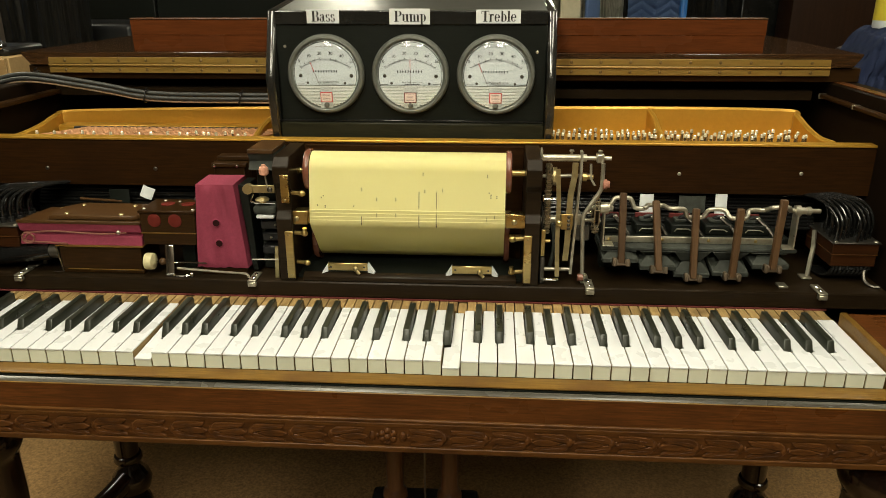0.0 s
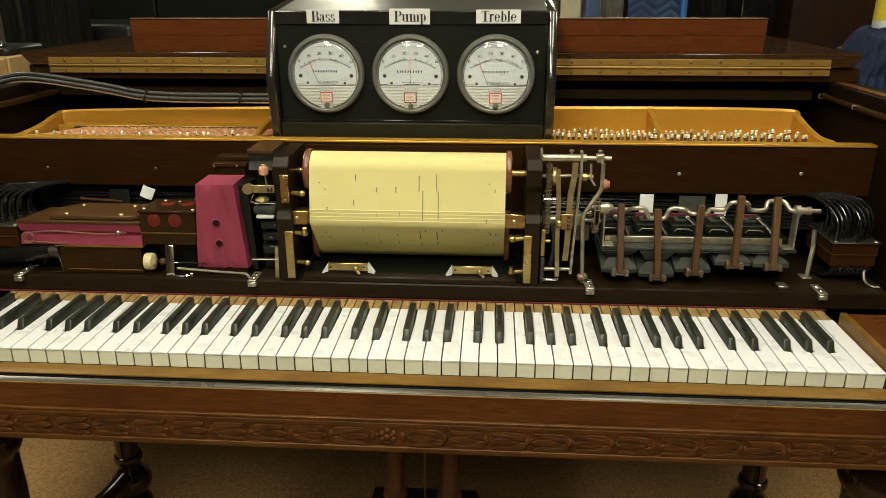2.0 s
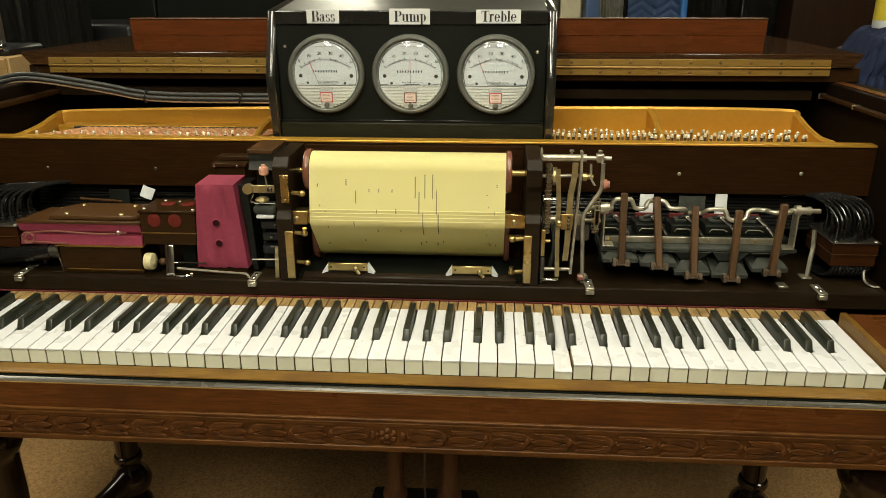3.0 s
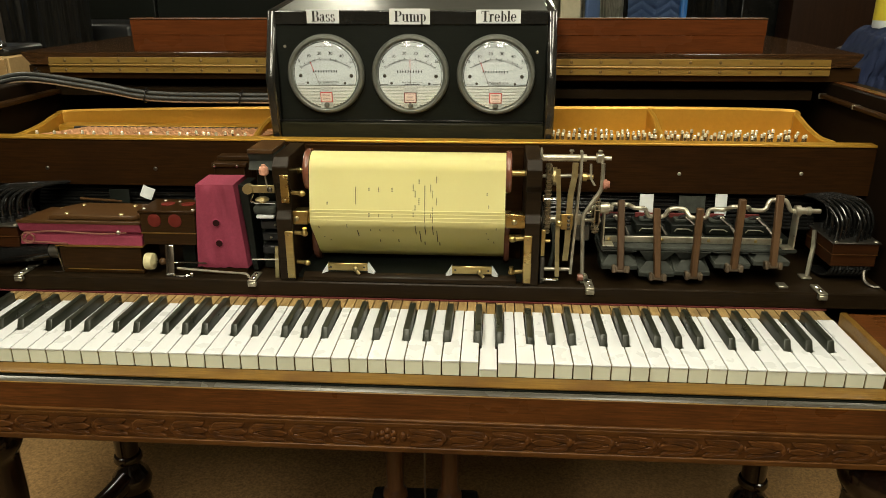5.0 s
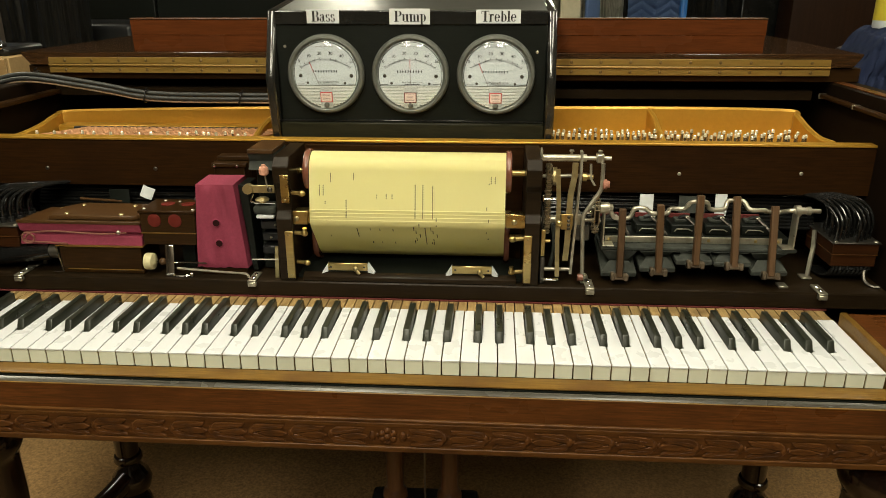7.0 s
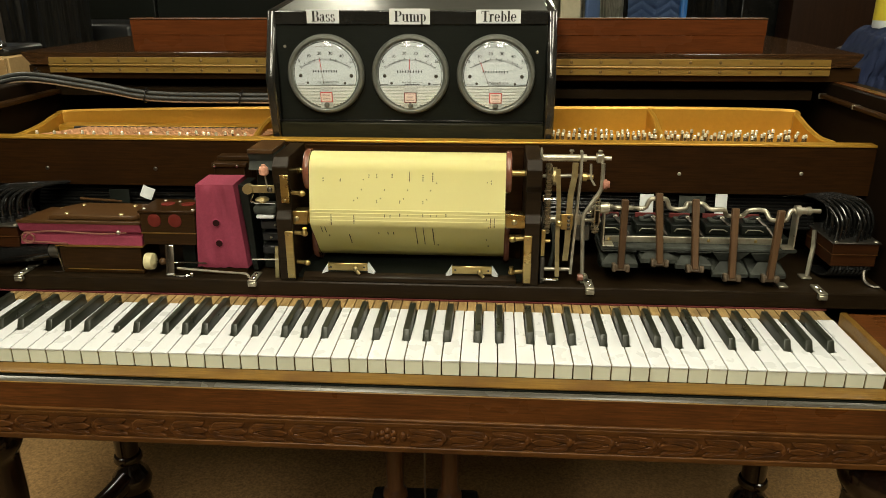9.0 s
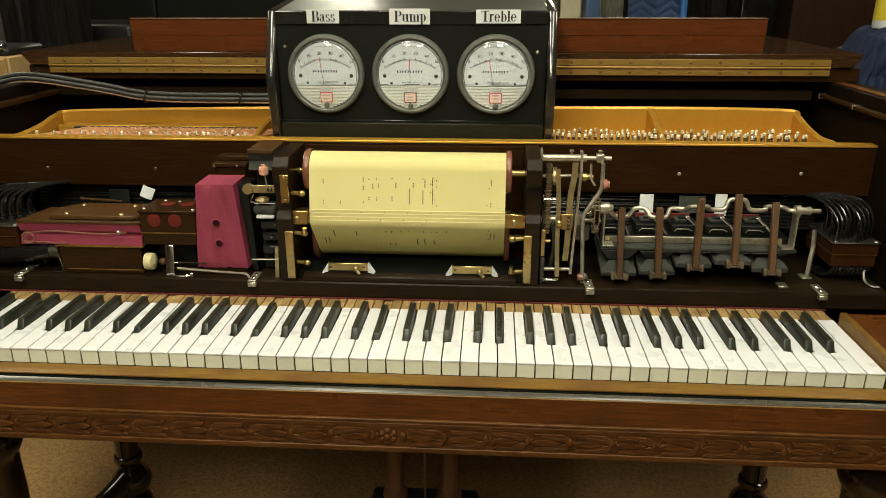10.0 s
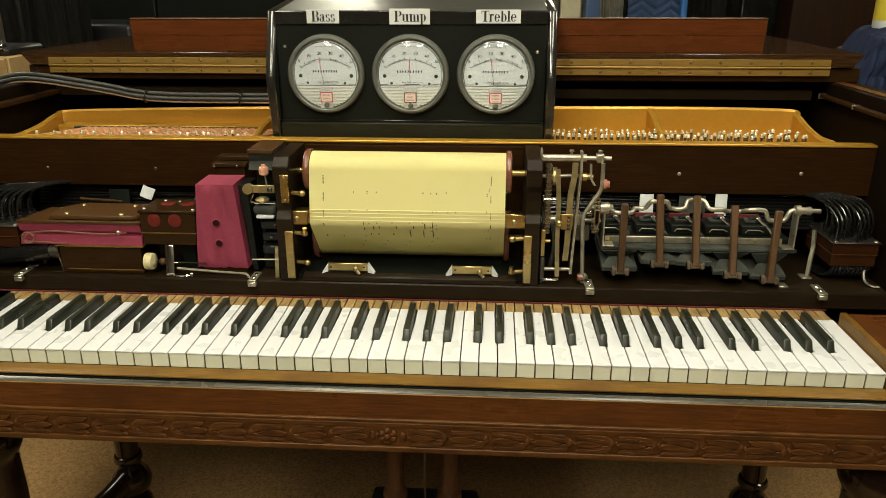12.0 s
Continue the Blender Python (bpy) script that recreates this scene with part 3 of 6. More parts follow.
# ---- iron plate, strings and tuning pins ----


def band(bm, pts, low, thick):
    """An upright ribbon through (x, y, top) points, rounded at the top."""
    line = smooth_path(pts, 6)
    prev = None
    for i, p in enumerate(line):
        d = line[min(i + 1, len(line) - 1)] - line[max(i - 1, 0)]
        n = Vector((-d.y, d.x, 0)).normalized() * thick / 2
        ring = [Vector((p.x, p.y, low)) - n, Vector((p.x, p.y, p.z - thick * 0.35)) - n, Vector((p.x, p.y, p.z)) - n * 0.4, Vector((p.x, p.y, p.z)) + n * 0.4,
                Vector((p.x, p.y, p.z - thick * 0.35)) + n, Vector((p.x, p.y, low)) + n]
        vs = [bm.verts.new(c) for c in ring]
        if prev:
            for k in range(6):
                bm.faces.new((prev[k], prev[(k + 1) % 6], vs[(k + 1) % 6], vs[k]))
        else:
            bm.faces.new(vs[::-1])
        prev = vs
    bm.faces.new(prev)
    return bm


def iron_plate():
    bm = box(bmesh.new(), -0.675, 0.695, 0.323, 0.50, 0.915, 0.926, 0.002)
    plate = part("plate", bm, GOLD, piano, "gold-bronzed cast iron plate")
    part("plate_wall", band(bmesh.new(), [(-0.21, 0.478, 0.970), (-0.45, 0.478, 0.9655), (-0.635, 0.478, 0.9605), (-0.652, 0.450, 0.9575), (-0.656, 0.41, 0.948), (-0.659, 0.36, 0.9425), (-0.670, 0.325, 0.940)], 0.92, 0.010), GOLD, plate)
    part("plate_wall", band(bmesh.new(), [(0.21, 0.478, 0.973), (0.45, 0.478, 0.974), (0.628, 0.478, 0.9715), (0.639, 0.452, 0.967), (0.642, 0.41, 0.9545), (0.641, 0.36, 0.9485), (0.648, 0.325, 0.947)], 0.92, 0.010), GOLD, plate)
    part("plate_brace", band(bmesh.new(), [(0.398, 0.476, 0.973), (0.402, 0.45, 0.964), (0.400, 0.40, 0.953), (0.397, 0.34, 0.944)], 0.92, 0.009), GOLD, plate)
    part("plate_brace", band(bmesh.new(), [(-0.240, 0.476, 0.969), (-0.258, 0.45, 0.957), (-0.263, 0.41, 0.950), (-0.255, 0.34, 0.944)], 0.92, 0.010), GOLD, plate)
    pin = None
    rng = random.Random(4)
    spots = []
    for i in range(16):
        x = 0.210 + i * 0.0257
        spots += [(x + 0.0010, 0.384), (x + 0.0102, 0.392), (x + 0.0178, 0.378), (x + 0.0050, 0.352), (x + 0.0142, 0.345), (x + 0.0226, 0.357)]
    for i in range(15):
        spots.append((-0.625 + i * 0.0243, 0.346 + 0.009 * (i % 2)))
        if i > 9:
            spots.append((-0.615 + i * 0.0243, 0.352 + 0.010 * (i % 2)))
    for i, (x, y) in enumerate(spots):
        z = 0.9505 if x > 0 else 0.9462
        if pin is None:
            bm = cyl(bmesh.new(), (x, y, z - 0.027), (x, y, z - 0.0055), 0.0022, 8)
            cyl(bm, (x, y, z - 0.0055), (x, y, z - 0.0012), 0.0027, 6, 0.0025)
            cyl(bm, (x, y, z - 0.0012), (x, y, z), 0.0025, 6, 0.0016)
            pin = part("tuning_pin", bm, PIN, plate, "bright steel tuning pin")
            base = WORLD_AT[pin].z
            # Upper faces take the paler steel, a painted highlight.
            pin.data.materials.append(PIN_TOP_LIT)
            for f in pin.data.polygons:
                f.material_index = 1 if f.center.z > 0.0085 else 0
        else:
            again(pin, plate, (x, y, base + (z - 0.9505) + rng.uniform(-0.002, 0.002)), rng.uniform(0, 1.5))
    s = None
    for i in range(32):
        x = -0.625 + i * 0.0118
        bm = cyl(bmesh.new(), (x - 0.012, 0.335, 0.9385), (x + 0.045, 0.432, 0.9375), 0.0017, 6)
        if s is None:
            s = part("bass_string", bm, COPPER, plate, "copper-wound bass string")
            sat = WORLD_AT[s].copy()
        else:
            bm.free()
            again(s, plate, sat + Vector((i * 0.0118, 0, 0)))
    # Solid slab, and a strip behind it: shade under the strings as colour.
    part("string_bed", box(bmesh.new(), -0.645, -0.272, 0.33, 0.4360, 0.9262, 0.9290), SLOT_SHADE, plate, "near-black slab painted as the shade below the strings")
    part("string_rest", box(bmesh.new(), -0.645, -0.265, 0.4384, 0.4730, 0.9265, 0.9395, 0.003), GOLD, plate, "gold-bronzed ledge behind the strings")
    part("string_cloth", box(bmesh.new(), -0.61, -0.27, 0.4300, 0.4380, 0.9295, 0.9385), SLOT_SHADE, plate)


iron_plate()
# Added strip, lighter than the rim, paints the light along its top edge.
part("rim_edge", box(bmesh.new(), 0.7040, 0.7200, 0.285, 0.90, 1.0147, 1.0163, 0.0005), MAHOGANY, piano, "lighter strip standing in for the lit rim edge")
part("rim_ledge", prism(bmesh.new(), [(0.688, 0.9885), (0.688, 0.9925), (0.6890, 0.9945), (0.6985, 0.9945), (0.6985, 0.9885)], 0.26, 0.50, "y", 0.0008), DARK_WOOD, piano, "narrow prop ledge inside the rim")
part("rim_ledge", prism(bmesh.new(), [(-0.678, 0.9865), (-0.678, 0.9945), (-0.665, 0.9945), (-0.664, 0.9925), (-0.664, 0.9865)], 0.26, 0.50, "y", 0.0008), DARK_WOOD, piano, "narrow prop ledge inside the rim")
part("ledge_end", box(bmesh.new(), 0.6875, 0.6990, 0.496, 0.5005, 0.9860, 0.9950, 0.0004), STEEL, piano)
part("ledge_clip", box(bmesh.new(), 0.6872, 0.6990, 0.372, 0.375, 0.9880, 0.9950, 0.0004), STEEL, piano)


def screw_heads(parent, spots, r=0.0032, material=None):
    """Round screw heads on an upright face, at x, y, z."""
    first = None
    for p in spots:
        if first is None:
            first = part("screw", ball(bmesh.new(), p, r, 1, 0.45, 1, 10), material or STEEL, parent)
        else:
            again(first, parent, p)


screw_heads(piano, [(-0.5887, 0.2995, 0.8956), (-0.4089, 0.2995, 0.8966)], 0.0034, DARK_STEEL)
screw_heads(piano, [(0.4154, 0.2995, 0.8995), (0.5963, 0.2995, 0.9025)], 0.0030)

# ---- shelf clamps ----


def clamp(x, w=0.0125):
    t = thing("shelf_clamp", (x, 0.19, 0.755), "small bent nickel clamp screwed to the dark shelf", "clamp", "shelf clamps")
    part("plate", box(bmesh.new(), x - w / 2, x + w / 2, 0.176, 0.212, 0.7553, 0.7585, 0.001), STEEL, t)
    part("lip", box(bmesh.new(), x - w / 2, x + w / 2, 0.1755, 0.184, 0.7480, 0.7552, 0.001), STEEL, t)
    for y in (0.188, 0.202):
        part("screw", ball(bmesh.new(), (x, y, 0.7587), 0.0032, 1, 1, 0.5, 8), CHROME, t)


for x in (-0.590, -0.226, 0.275, 0.604):
    clamp(x)

# ---- spool box ----


def post(x0, x1, side):
    bm = bmesh.new()
    prism(bm, [(0.187, 0.7555), (0.187, 0.852), (0.196, 0.862), (0.196, 0.896), (0.187, 0.906), (0.187, 0.930), (0.199, 0.9425), (0.29, 0.9435), (0.29, 0.7555)], x0, x1, "x", 0.0010)
    p = part("side_frame", bm, SHELF_WOOD, spool_box, "black side frame with chamfered top", smooth=False)
    a, b = (x1 - 0.011, x1 + 0.001) if side < 0 else (x0 - 0.001, x0 + 0.011)
    part("brass_plate", box(bmesh.new(), a, b, 0.1835, 0.187, 0.7605, 0.834, 0.0008), BRASS, p, "long brass plate")
    screw_heads(p, [((a + b) / 2, 0.183, z) for z in (0.766, 0.829)], 0.0018, OLD_BRASS)
    if side < 0:
        part("brass_plate", box(bmesh.new(), a - 0.001, b - 0.001, 0.1835, 0.187, 0.877, 0.919, 0.0008), BRASS, p, "short brass plate")
        screw_heads(p, [((a + b) / 2 - 0.001, 0.183, z) for z in (0.882, 0.914)], 0.0018, OLD_BRASS)
    return p


spool_box = thing("spool_box", (0.005, 0.24, 0.755), "black spool box with brass fittings on the shelf", "spool box")
post(-0.184, -0.161, -1)
post(0.178, 0.200, 1)
part("back_panel", box(bmesh.new(), -0.160, 0.177, 0.288, 0.297, 0.7555, 0.940), BOARD_WOOD, spool_box)
part("floor_panel", box(bmesh.new(), -0.160, 0.177, 0.2, 0.287, 0.7555, 0.7605), BLACK_PANEL, spool_box)
part("front_sill", prism(bmesh.new(), [(0.187, 0.7555), (0.187, 0.763), (0.199, 0.767), (0.199, 0.7555)], -0.150, 0.168, "x", 0.001), SHELF_WOOD, spool_box)
bar = part("tracker_bar", box(bmesh.new(), -0.1605, 0.1775, 0.2032, 0.2175, 0.8405, 0.8615, 0.0015), BRASS, spool_box, "brass tracker bar")
for x0, x1 in ((-0.168, -0.1395), (0.1505, 0.1795)):
    part("bar_end", box(bmesh.new(), x0, x1, 0.1965, 0.203, 0.8405, 0.862, 0.0012), BRASS, bar, "brass end plate")
    part("slotted_screw", ball(bmesh.new(), ((x0 + x1) / 2 - 0.002, 0.196, 0.850), 0.0042, 1, 0.4, 1, 12), OLD_BRASS, bar)


def brass_hook(x, z, side, bent=True):
    bm = bmesh.new()
    cyl(bm, (x, 0.195, z), (x + side * 0.014, 0.192, z), 0.0032, 10)
    ball(bm, (x + side * 0.016, 0.191, z), 0.0046, 1.2, 0.8, 1, 10)
    if bent:
        cyl(bm, (x + side * 0.016, 0.191, z), (x + side * 0.017, 0.189, z + 0.009), 0.0033, 8)
    part("brass_knob", bm, BRASS, spool_box, "small brass knob")


for x, z, s, b in ((-0.160, 0.890, 1, False), (-0.160, 0.829, 1, True), (-0.159, 0.783, 1, False), (0.177, 0.826, -1, False), (0.177, 0.775, -1, True)):
    brass_hook(x, z, s, b)
for x0, x1, za in ((-0.113, -0.053, 0.0), (0.073, 0.132, -0.001)):
    clip = part("roll_clip", box(bmesh.new(), x0, x1, 0.1935, 0.1965, 0.7705 + za, 0.7825 + za, 0.0008), BRASS, spool_box, "brass clip plate")
    for x, s in ((x0, -1), (x1, 1)):
        part("bracket", prism(bmesh.new(), [(x, 0.7815 + za), (x, 0.768 + za), (x + s * 0.010, 0.7655 + za)][::s], 0.1945, 0.205, "y"), WHITE_PAPER, clip, "white triangular bracket")
    part("thumb_catch", ball(cyl(bmesh.new(), (x1 - 0.018, 0.193, 0.773 + za), (x1 - 0.012, 0.19, 0.7665 + za), 0.0028, 8), (x1 - 0.018, 0.192, 0.774 + za), 0.004, seg=8), OLD_BRASS, clip)
    screw_heads(clip, [(x0 + 0.005, 0.1932, 0.7765 + za), (x1 - 0.005, 0.1932, 0.7765 + za)], 0.0016, DARK_STEEL)

# ---- music roll ----
roll = thing("music_roll", (0.006, 0.243, 0.915), "cream perforated paper music roll on brown flanged spools", "music roll")
SPOOL = (0.243, 0.9135)
TAKE = (0.282, 0.799)


def paper_line():
    """The paper's way in (y, z): over the upper spool, down to the tracker bar, back to the lower spool."""
    pts = []
    for i in range(-60, 83, 3):
        a = radians(90 - i)
        pts.append((SPOOL[0] - 0.0275 * math.cos(a), SPOOL[1] + 0.0275 * math.sin(a)))
    pts += [(0.2036, 0.8636), (0.2034, 0.8630), (0.2028, 0.8626), (0.2026, 0.8582), (0.2020, 0.8578), (0.2018, 0.8530), (0.2012, 0.8525), (0.2010, 0.8478), (0.2004, 0.8473), (0.2003, 0.8430)]
    pts += [(0.2055, 0.8350), (0.251, 0.7835), (0.258, 0.777), (0.267, 0.771), (0.277, 0.7685), (0.290, 0.769)]
    return pts


LINE = paper_line()
LENGTH = [0.0]
for a, b in zip(LINE, LINE[1:]):
    LENGTH.append(LENGTH[-1] + math.dist(a, b))
BAR_AT = LENGTH[LINE.index((0.2012, 0.8525))]


def paper_pose(s, lift):
    """The pose of a piece of paper s metres before (+) or past (-) the tracker bar."""
    at = min(max(BAR_AT - s, 0.004), LENGTH[-1] - 0.004)
    i = max(k for k in range(len(LENGTH) - 1) if LENGTH[k] <= at)
    f = (at - LENGTH[i]) / (LENGTH[i + 1] - LENGTH[i])

    def point(q):
        q = min(max(q, 0), LENGTH[-1])
        k = max(n for n in range(len(LENGTH) - 1) if LENGTH[n] <= q)
        g = (q - LENGTH[k]) / (LENGTH[k + 1] - LENGTH[k])
        return Vector((LINE[k][0] * (1 - g) + LINE[k + 1][0] * g, LINE[k][1] * (1 - g) + LINE[k + 1][1] * g))
    mid, d = point(at), (point(at + 0.002) - point(at - 0.002)).normalized()
    out = Vector((d.y, -d.x)) * lift
    return pose(0, mid.x + out.x, mid.y + out.y, math.degrees(math.atan2(-d.y, -d.x)))


bm = bmesh.new()
for i in range(len(LINE)):
    y, z = LINE[i]
    bm.verts.new((-0.1375, y, z))
    bm.verts.new((0.1495, y, z))
bm.verts.ensure_lookup_table()
for i in range(len(LINE) - 1):
    bm.faces.new((bm.verts[2 * i], bm.verts[2 * i + 1], bm.verts[2 * i + 3], bm.verts[2 * i + 2]))
bmesh.ops.solidify(bm, geom=bm.faces[:], thickness=0.0003)
part("paper", bm, PAPER, roll, "cream paper running down over the tracker bar")
for x, s in ((-0.1455, -1), (0.1545, 1)):
    part("axle", cyl(bmesh.new(), (x, SPOOL[0], SPOOL[1] - 0.002), (x + s * 0.026, SPOOL[0], SPOOL[1] - 0.002), 0.0048, 14), BRASS, roll, "brass spool axle")
FLANGES = []
for x in (-0.1425, 0.1540):
    for c, r in ((SPOOL, 0.0322), (TAKE, 0.040)):
        f = part("flange", lathe(bmesh.new(), [(r - 0.004, -0.0045), (r - 0.001, -0.004), (r, -0.002), (r, 0.002), (r - 0.001, 0.004), (r - 0.004, 0.0045)], (x, c[0], c[1] - 0.001), "x", 40), FLANGE, roll, "brown bakelite flange")
        FLANGES.append((f, 1 if c is SPOOL else -1))
part("take_up_core", cyl(bmesh.new(), (-0.138, TAKE[0], TAKE[1]), (0.15, TAKE[0], TAKE[1]), 0.0285, 32), PAPER, roll)
part("take_up_axle", cyl(bmesh.new(), (0.158, TAKE[0], TAKE[1]), (0.178, TAKE[0], TAKE[1]), 0.004, 12), BRASS, roll)

# The roll's music: semitone over the lowest note @ hundredths of a second + length. Notes outside the keyboard's middle are expression holes.
SCORE = """20@-40+44 50@-51+66 59@-51+72 85@-12+23 28@1+20 89@3+14 38@3+17 1@42+13 50@44+75 59@45+73 16@45+11 -3@48+11 28@75+16 38@75+16 -1@85+6 0@91+11 87@91+22
90@91+16 53@113+16 86@113+11 20@118+16 62@118+16 85@184+16 52@189+136 60@199+121 28@205+22 40@205+23 2@232+15 16@254+26 28@314+22 38@314+28 1@320+11
50@320+99 59@320+105 89@320+16 -2@347+11 86@353+6 17@364+55 53@390+258 57@390+136 48@390+95 85@402+11 24@413+16 29@413+16 36@413+16 -3@435+16
12@442+30 90@440+16 24@500+21 36@500+18 29@503+14 56@502+18 47@504+32 48@529+31 57@530+24 86@549+16 2@555+16 17@560+77 50@560+33 59@560+33 48@593+33
57@593+33 85@604+16 29@615+22 36@615+22 47@620+33 56@620+33 24@620+16 50@653+22 59@659+43 86@685+14 12@696+84 57@696+149 48@698+153 52@698+153
85@740+16 1@758+16 28@784+23 33@785+22 36@785+22 -2@795+51 0@795+51 86@851+11 4@857+55 87@857+49 89@857+49 16@868+44 85@895+6 32@900+16 35@900+16
40@906+14 44@906+12 52@906+13 56@906+11 59@906+12 64@906+16 86@922+11 28@965+16 40@965+16 52@965+16 16@971+11 18@982+11 30@982+11 42@982+11 54@982+6
20@1020+11 32@1020+11 44@1020+11 56@1020+11 59@1053+11 87@1053+24 0@1057+23 9@1059+16 85@1059+10 45@1064+69 21@1064+11 52@1064+63 57@1064+69
28@1075+23 24@1077+18 36@1077+22 56@1111+11 21@1122+22 26@1127+27 29@1133+22 38@1133+27 86@1133+11 47@1138+22 53@1138+38 59@1138+6 57@1144+38
0@1149+22 87@1149+27 56@1149+11 21@1160+22 24@1166+11 59@1166+6 28@1171+6 36@1171+11 45@1171+11 52@1171+11 0@1199+33 87@1199+27 14@1226+11 29@1226+6
57@1226+6 59@1226+6 65@1226+6 69@1226+6 85@1226+11 23@1231+8 0@1273+38 87@1273+33 85@1300+16 23@1306+16 56@1306+11 59@1306+11 16@1311+6 28@1311+6
52@1311+6 64@1311+11 86@1322+16 0@1350+38 87@1350+40"""
NOTES = [(int(n), int(r.split("+")[0]) / 100, int(r.split("+")[1]) / 100) for n, r in (w.split("@") for w in SCORE.split())]
PAPER_SPEED = 0.0328
STRIP = 0.15


def perforations():
    """Slots punched in the paper; long ones are chains of short slots, each a piece that travels with it."""
    slots = []
    for note, t0, dur in NOTES:
        count = max(1, round(dur / STRIP))
        x = (note + 7.5) * 0.002822 - 0.138
        span = dur / count * PAPER_SPEED
        dots = max(1, round(span / 0.0027))
        for i in range(count):
            bm = bmesh.new()
            for d in range(dots):
                mid = (d + 0.5 - dots / 2) * span / dots
                cyl(bm, (0, mid - 0.0002, -0.0003), (0, mid - 0.0002, 0.0), 0.00075, 8)
                cyl(bm, (0, mid + 0.0002, -0.0003), (0, mid + 0.0002, 0.00001), 0.00075, 8)
            slots.append((t0 + (i + 0.5) * dur / count, x, part("perforation", bm, SLOT_SHADE, roll, at=(0, 0, 0), smooth=False)))
    return slots


STRIPS = perforations()

# ---- tracking device beside the spool box ----


def tracking_device():
    t = thing("tracking_device", (-0.21, 0.23, 0.755), "black tracking bellows with a wooden top and brass lever", "bellows device")
    part("top_board", box(bmesh.new(), -0.224, -0.186, 0.205, 0.275, 0.944, 0.9505, 0.001), OLIVE_WOOD, t, "brown wooden top board")
    bm = prism(bmesh.new(), [(0.207, 0.9438), (0.215, 0.932), (0.207, 0.920), (0.275, 0.920), (0.275, 0.9438)], -0.2245, -0.187, "x")
    part("bellows_cloth", bm, BELLOWS, t, "black folded bellows cloth")
    part("body", box(bmesh.new(), -0.223, -0.187, 0.235, 0.285, 0.7556, 0.9195, 0.002), BLACK_PANEL, t)
    part("lever", box(bmesh.new(), -0.232, -0.186, 0.2, 0.2025, 0.887, 0.899, 0.001), OLD_BRASS, t, "brass lever")
    part("hub", cyl(bmesh.new(), (-0.226, 0.207, 0.893), (-0.226, 0.197, 0.893), 0.0075, 16), OLD_BRASS, t)
    part("screw", ball(bmesh.new(), (-0.1935, 0.1995, 0.8925), 0.0042, 1, 0.5, 1, 10), DARK_STEEL, t)
    bm = lathe(bmesh.new(), [(0.004, 0.914), (0.0068, 0.916), (0.0072, 0.9225), (0.0062, 0.926), (0.004, 0.927), (0.003, 0.930)], (-0.2, 0.2, 0), "z", 14)
    part("felt_button", bm, mat("pink_felt", (0.55, 0.27, 0.18), 0.85, grain=200, bump=0.3), t, "pinkish felt button")
    part("stem", cyl(bmesh.new(), (-0.1965, 0.2, 0.892), (-0.199, 0.2, 0.914), 0.0012, 8), STEEL, t)
    part("disc", lathe(bmesh.new(), [(0.010, 0.876), (0.0105, 0.878), (0.008, 0.880), (0.002, 0.8815)], (-0.206, 0.2, 0), "z", 18), OLD_BRASS, t)
    part("wire", tube(bmesh.new(), [(-0.186, 0.196, 0.874), (-0.215, 0.196, 0.8735), (-0.2215, 0.196, 0.8765), (-0.218, 0.198, 0.8865)], 0.0014, 8), CHROME, t, "bent wire")
    part("grey_cap", box(bmesh.new(), -0.2205, -0.186, 0.195, 0.225, 0.855, 0.869, 0.005, 3), BELLOWS, t, "rounded grey cap")
    part("white_pad", box(bmesh.new(), -0.217, -0.190, 0.196, 0.222, 0.8485, 0.8548, 0.002), WHITE_PAPER, t)
    for i, z in enumerate((0.835, 0.815, 0.795)):
        part("valve_block", box(bmesh.new(), -0.2165, -0.190, 0.212 + 0.004 * (i % 2), 0.234, z - 0.008, z + 0.006, 0.002), BLACK_METAL, t)
        part("valve_screw", ball(bmesh.new(), (-0.193 - 0.008 * (i % 2), 0.2105, z), 0.0022, seg=6), STEEL, t)
    part("tail_strip", prism(bmesh.new(), [(-0.195, 0.7556), (-0.189, 0.7556), (-0.187, 0.806), (-0.192, 0.806)], 0.196, 0.199, "y"), OLD_BRASS, t)
    part("small_rod", tube(bmesh.new(), [(-0.228, 0.195, 0.785), (-0.2, 0.195, 0.7855), (-0.188, 0.195, 0.786)], 0.0012, 6), STEEL, t)


tracking_device()

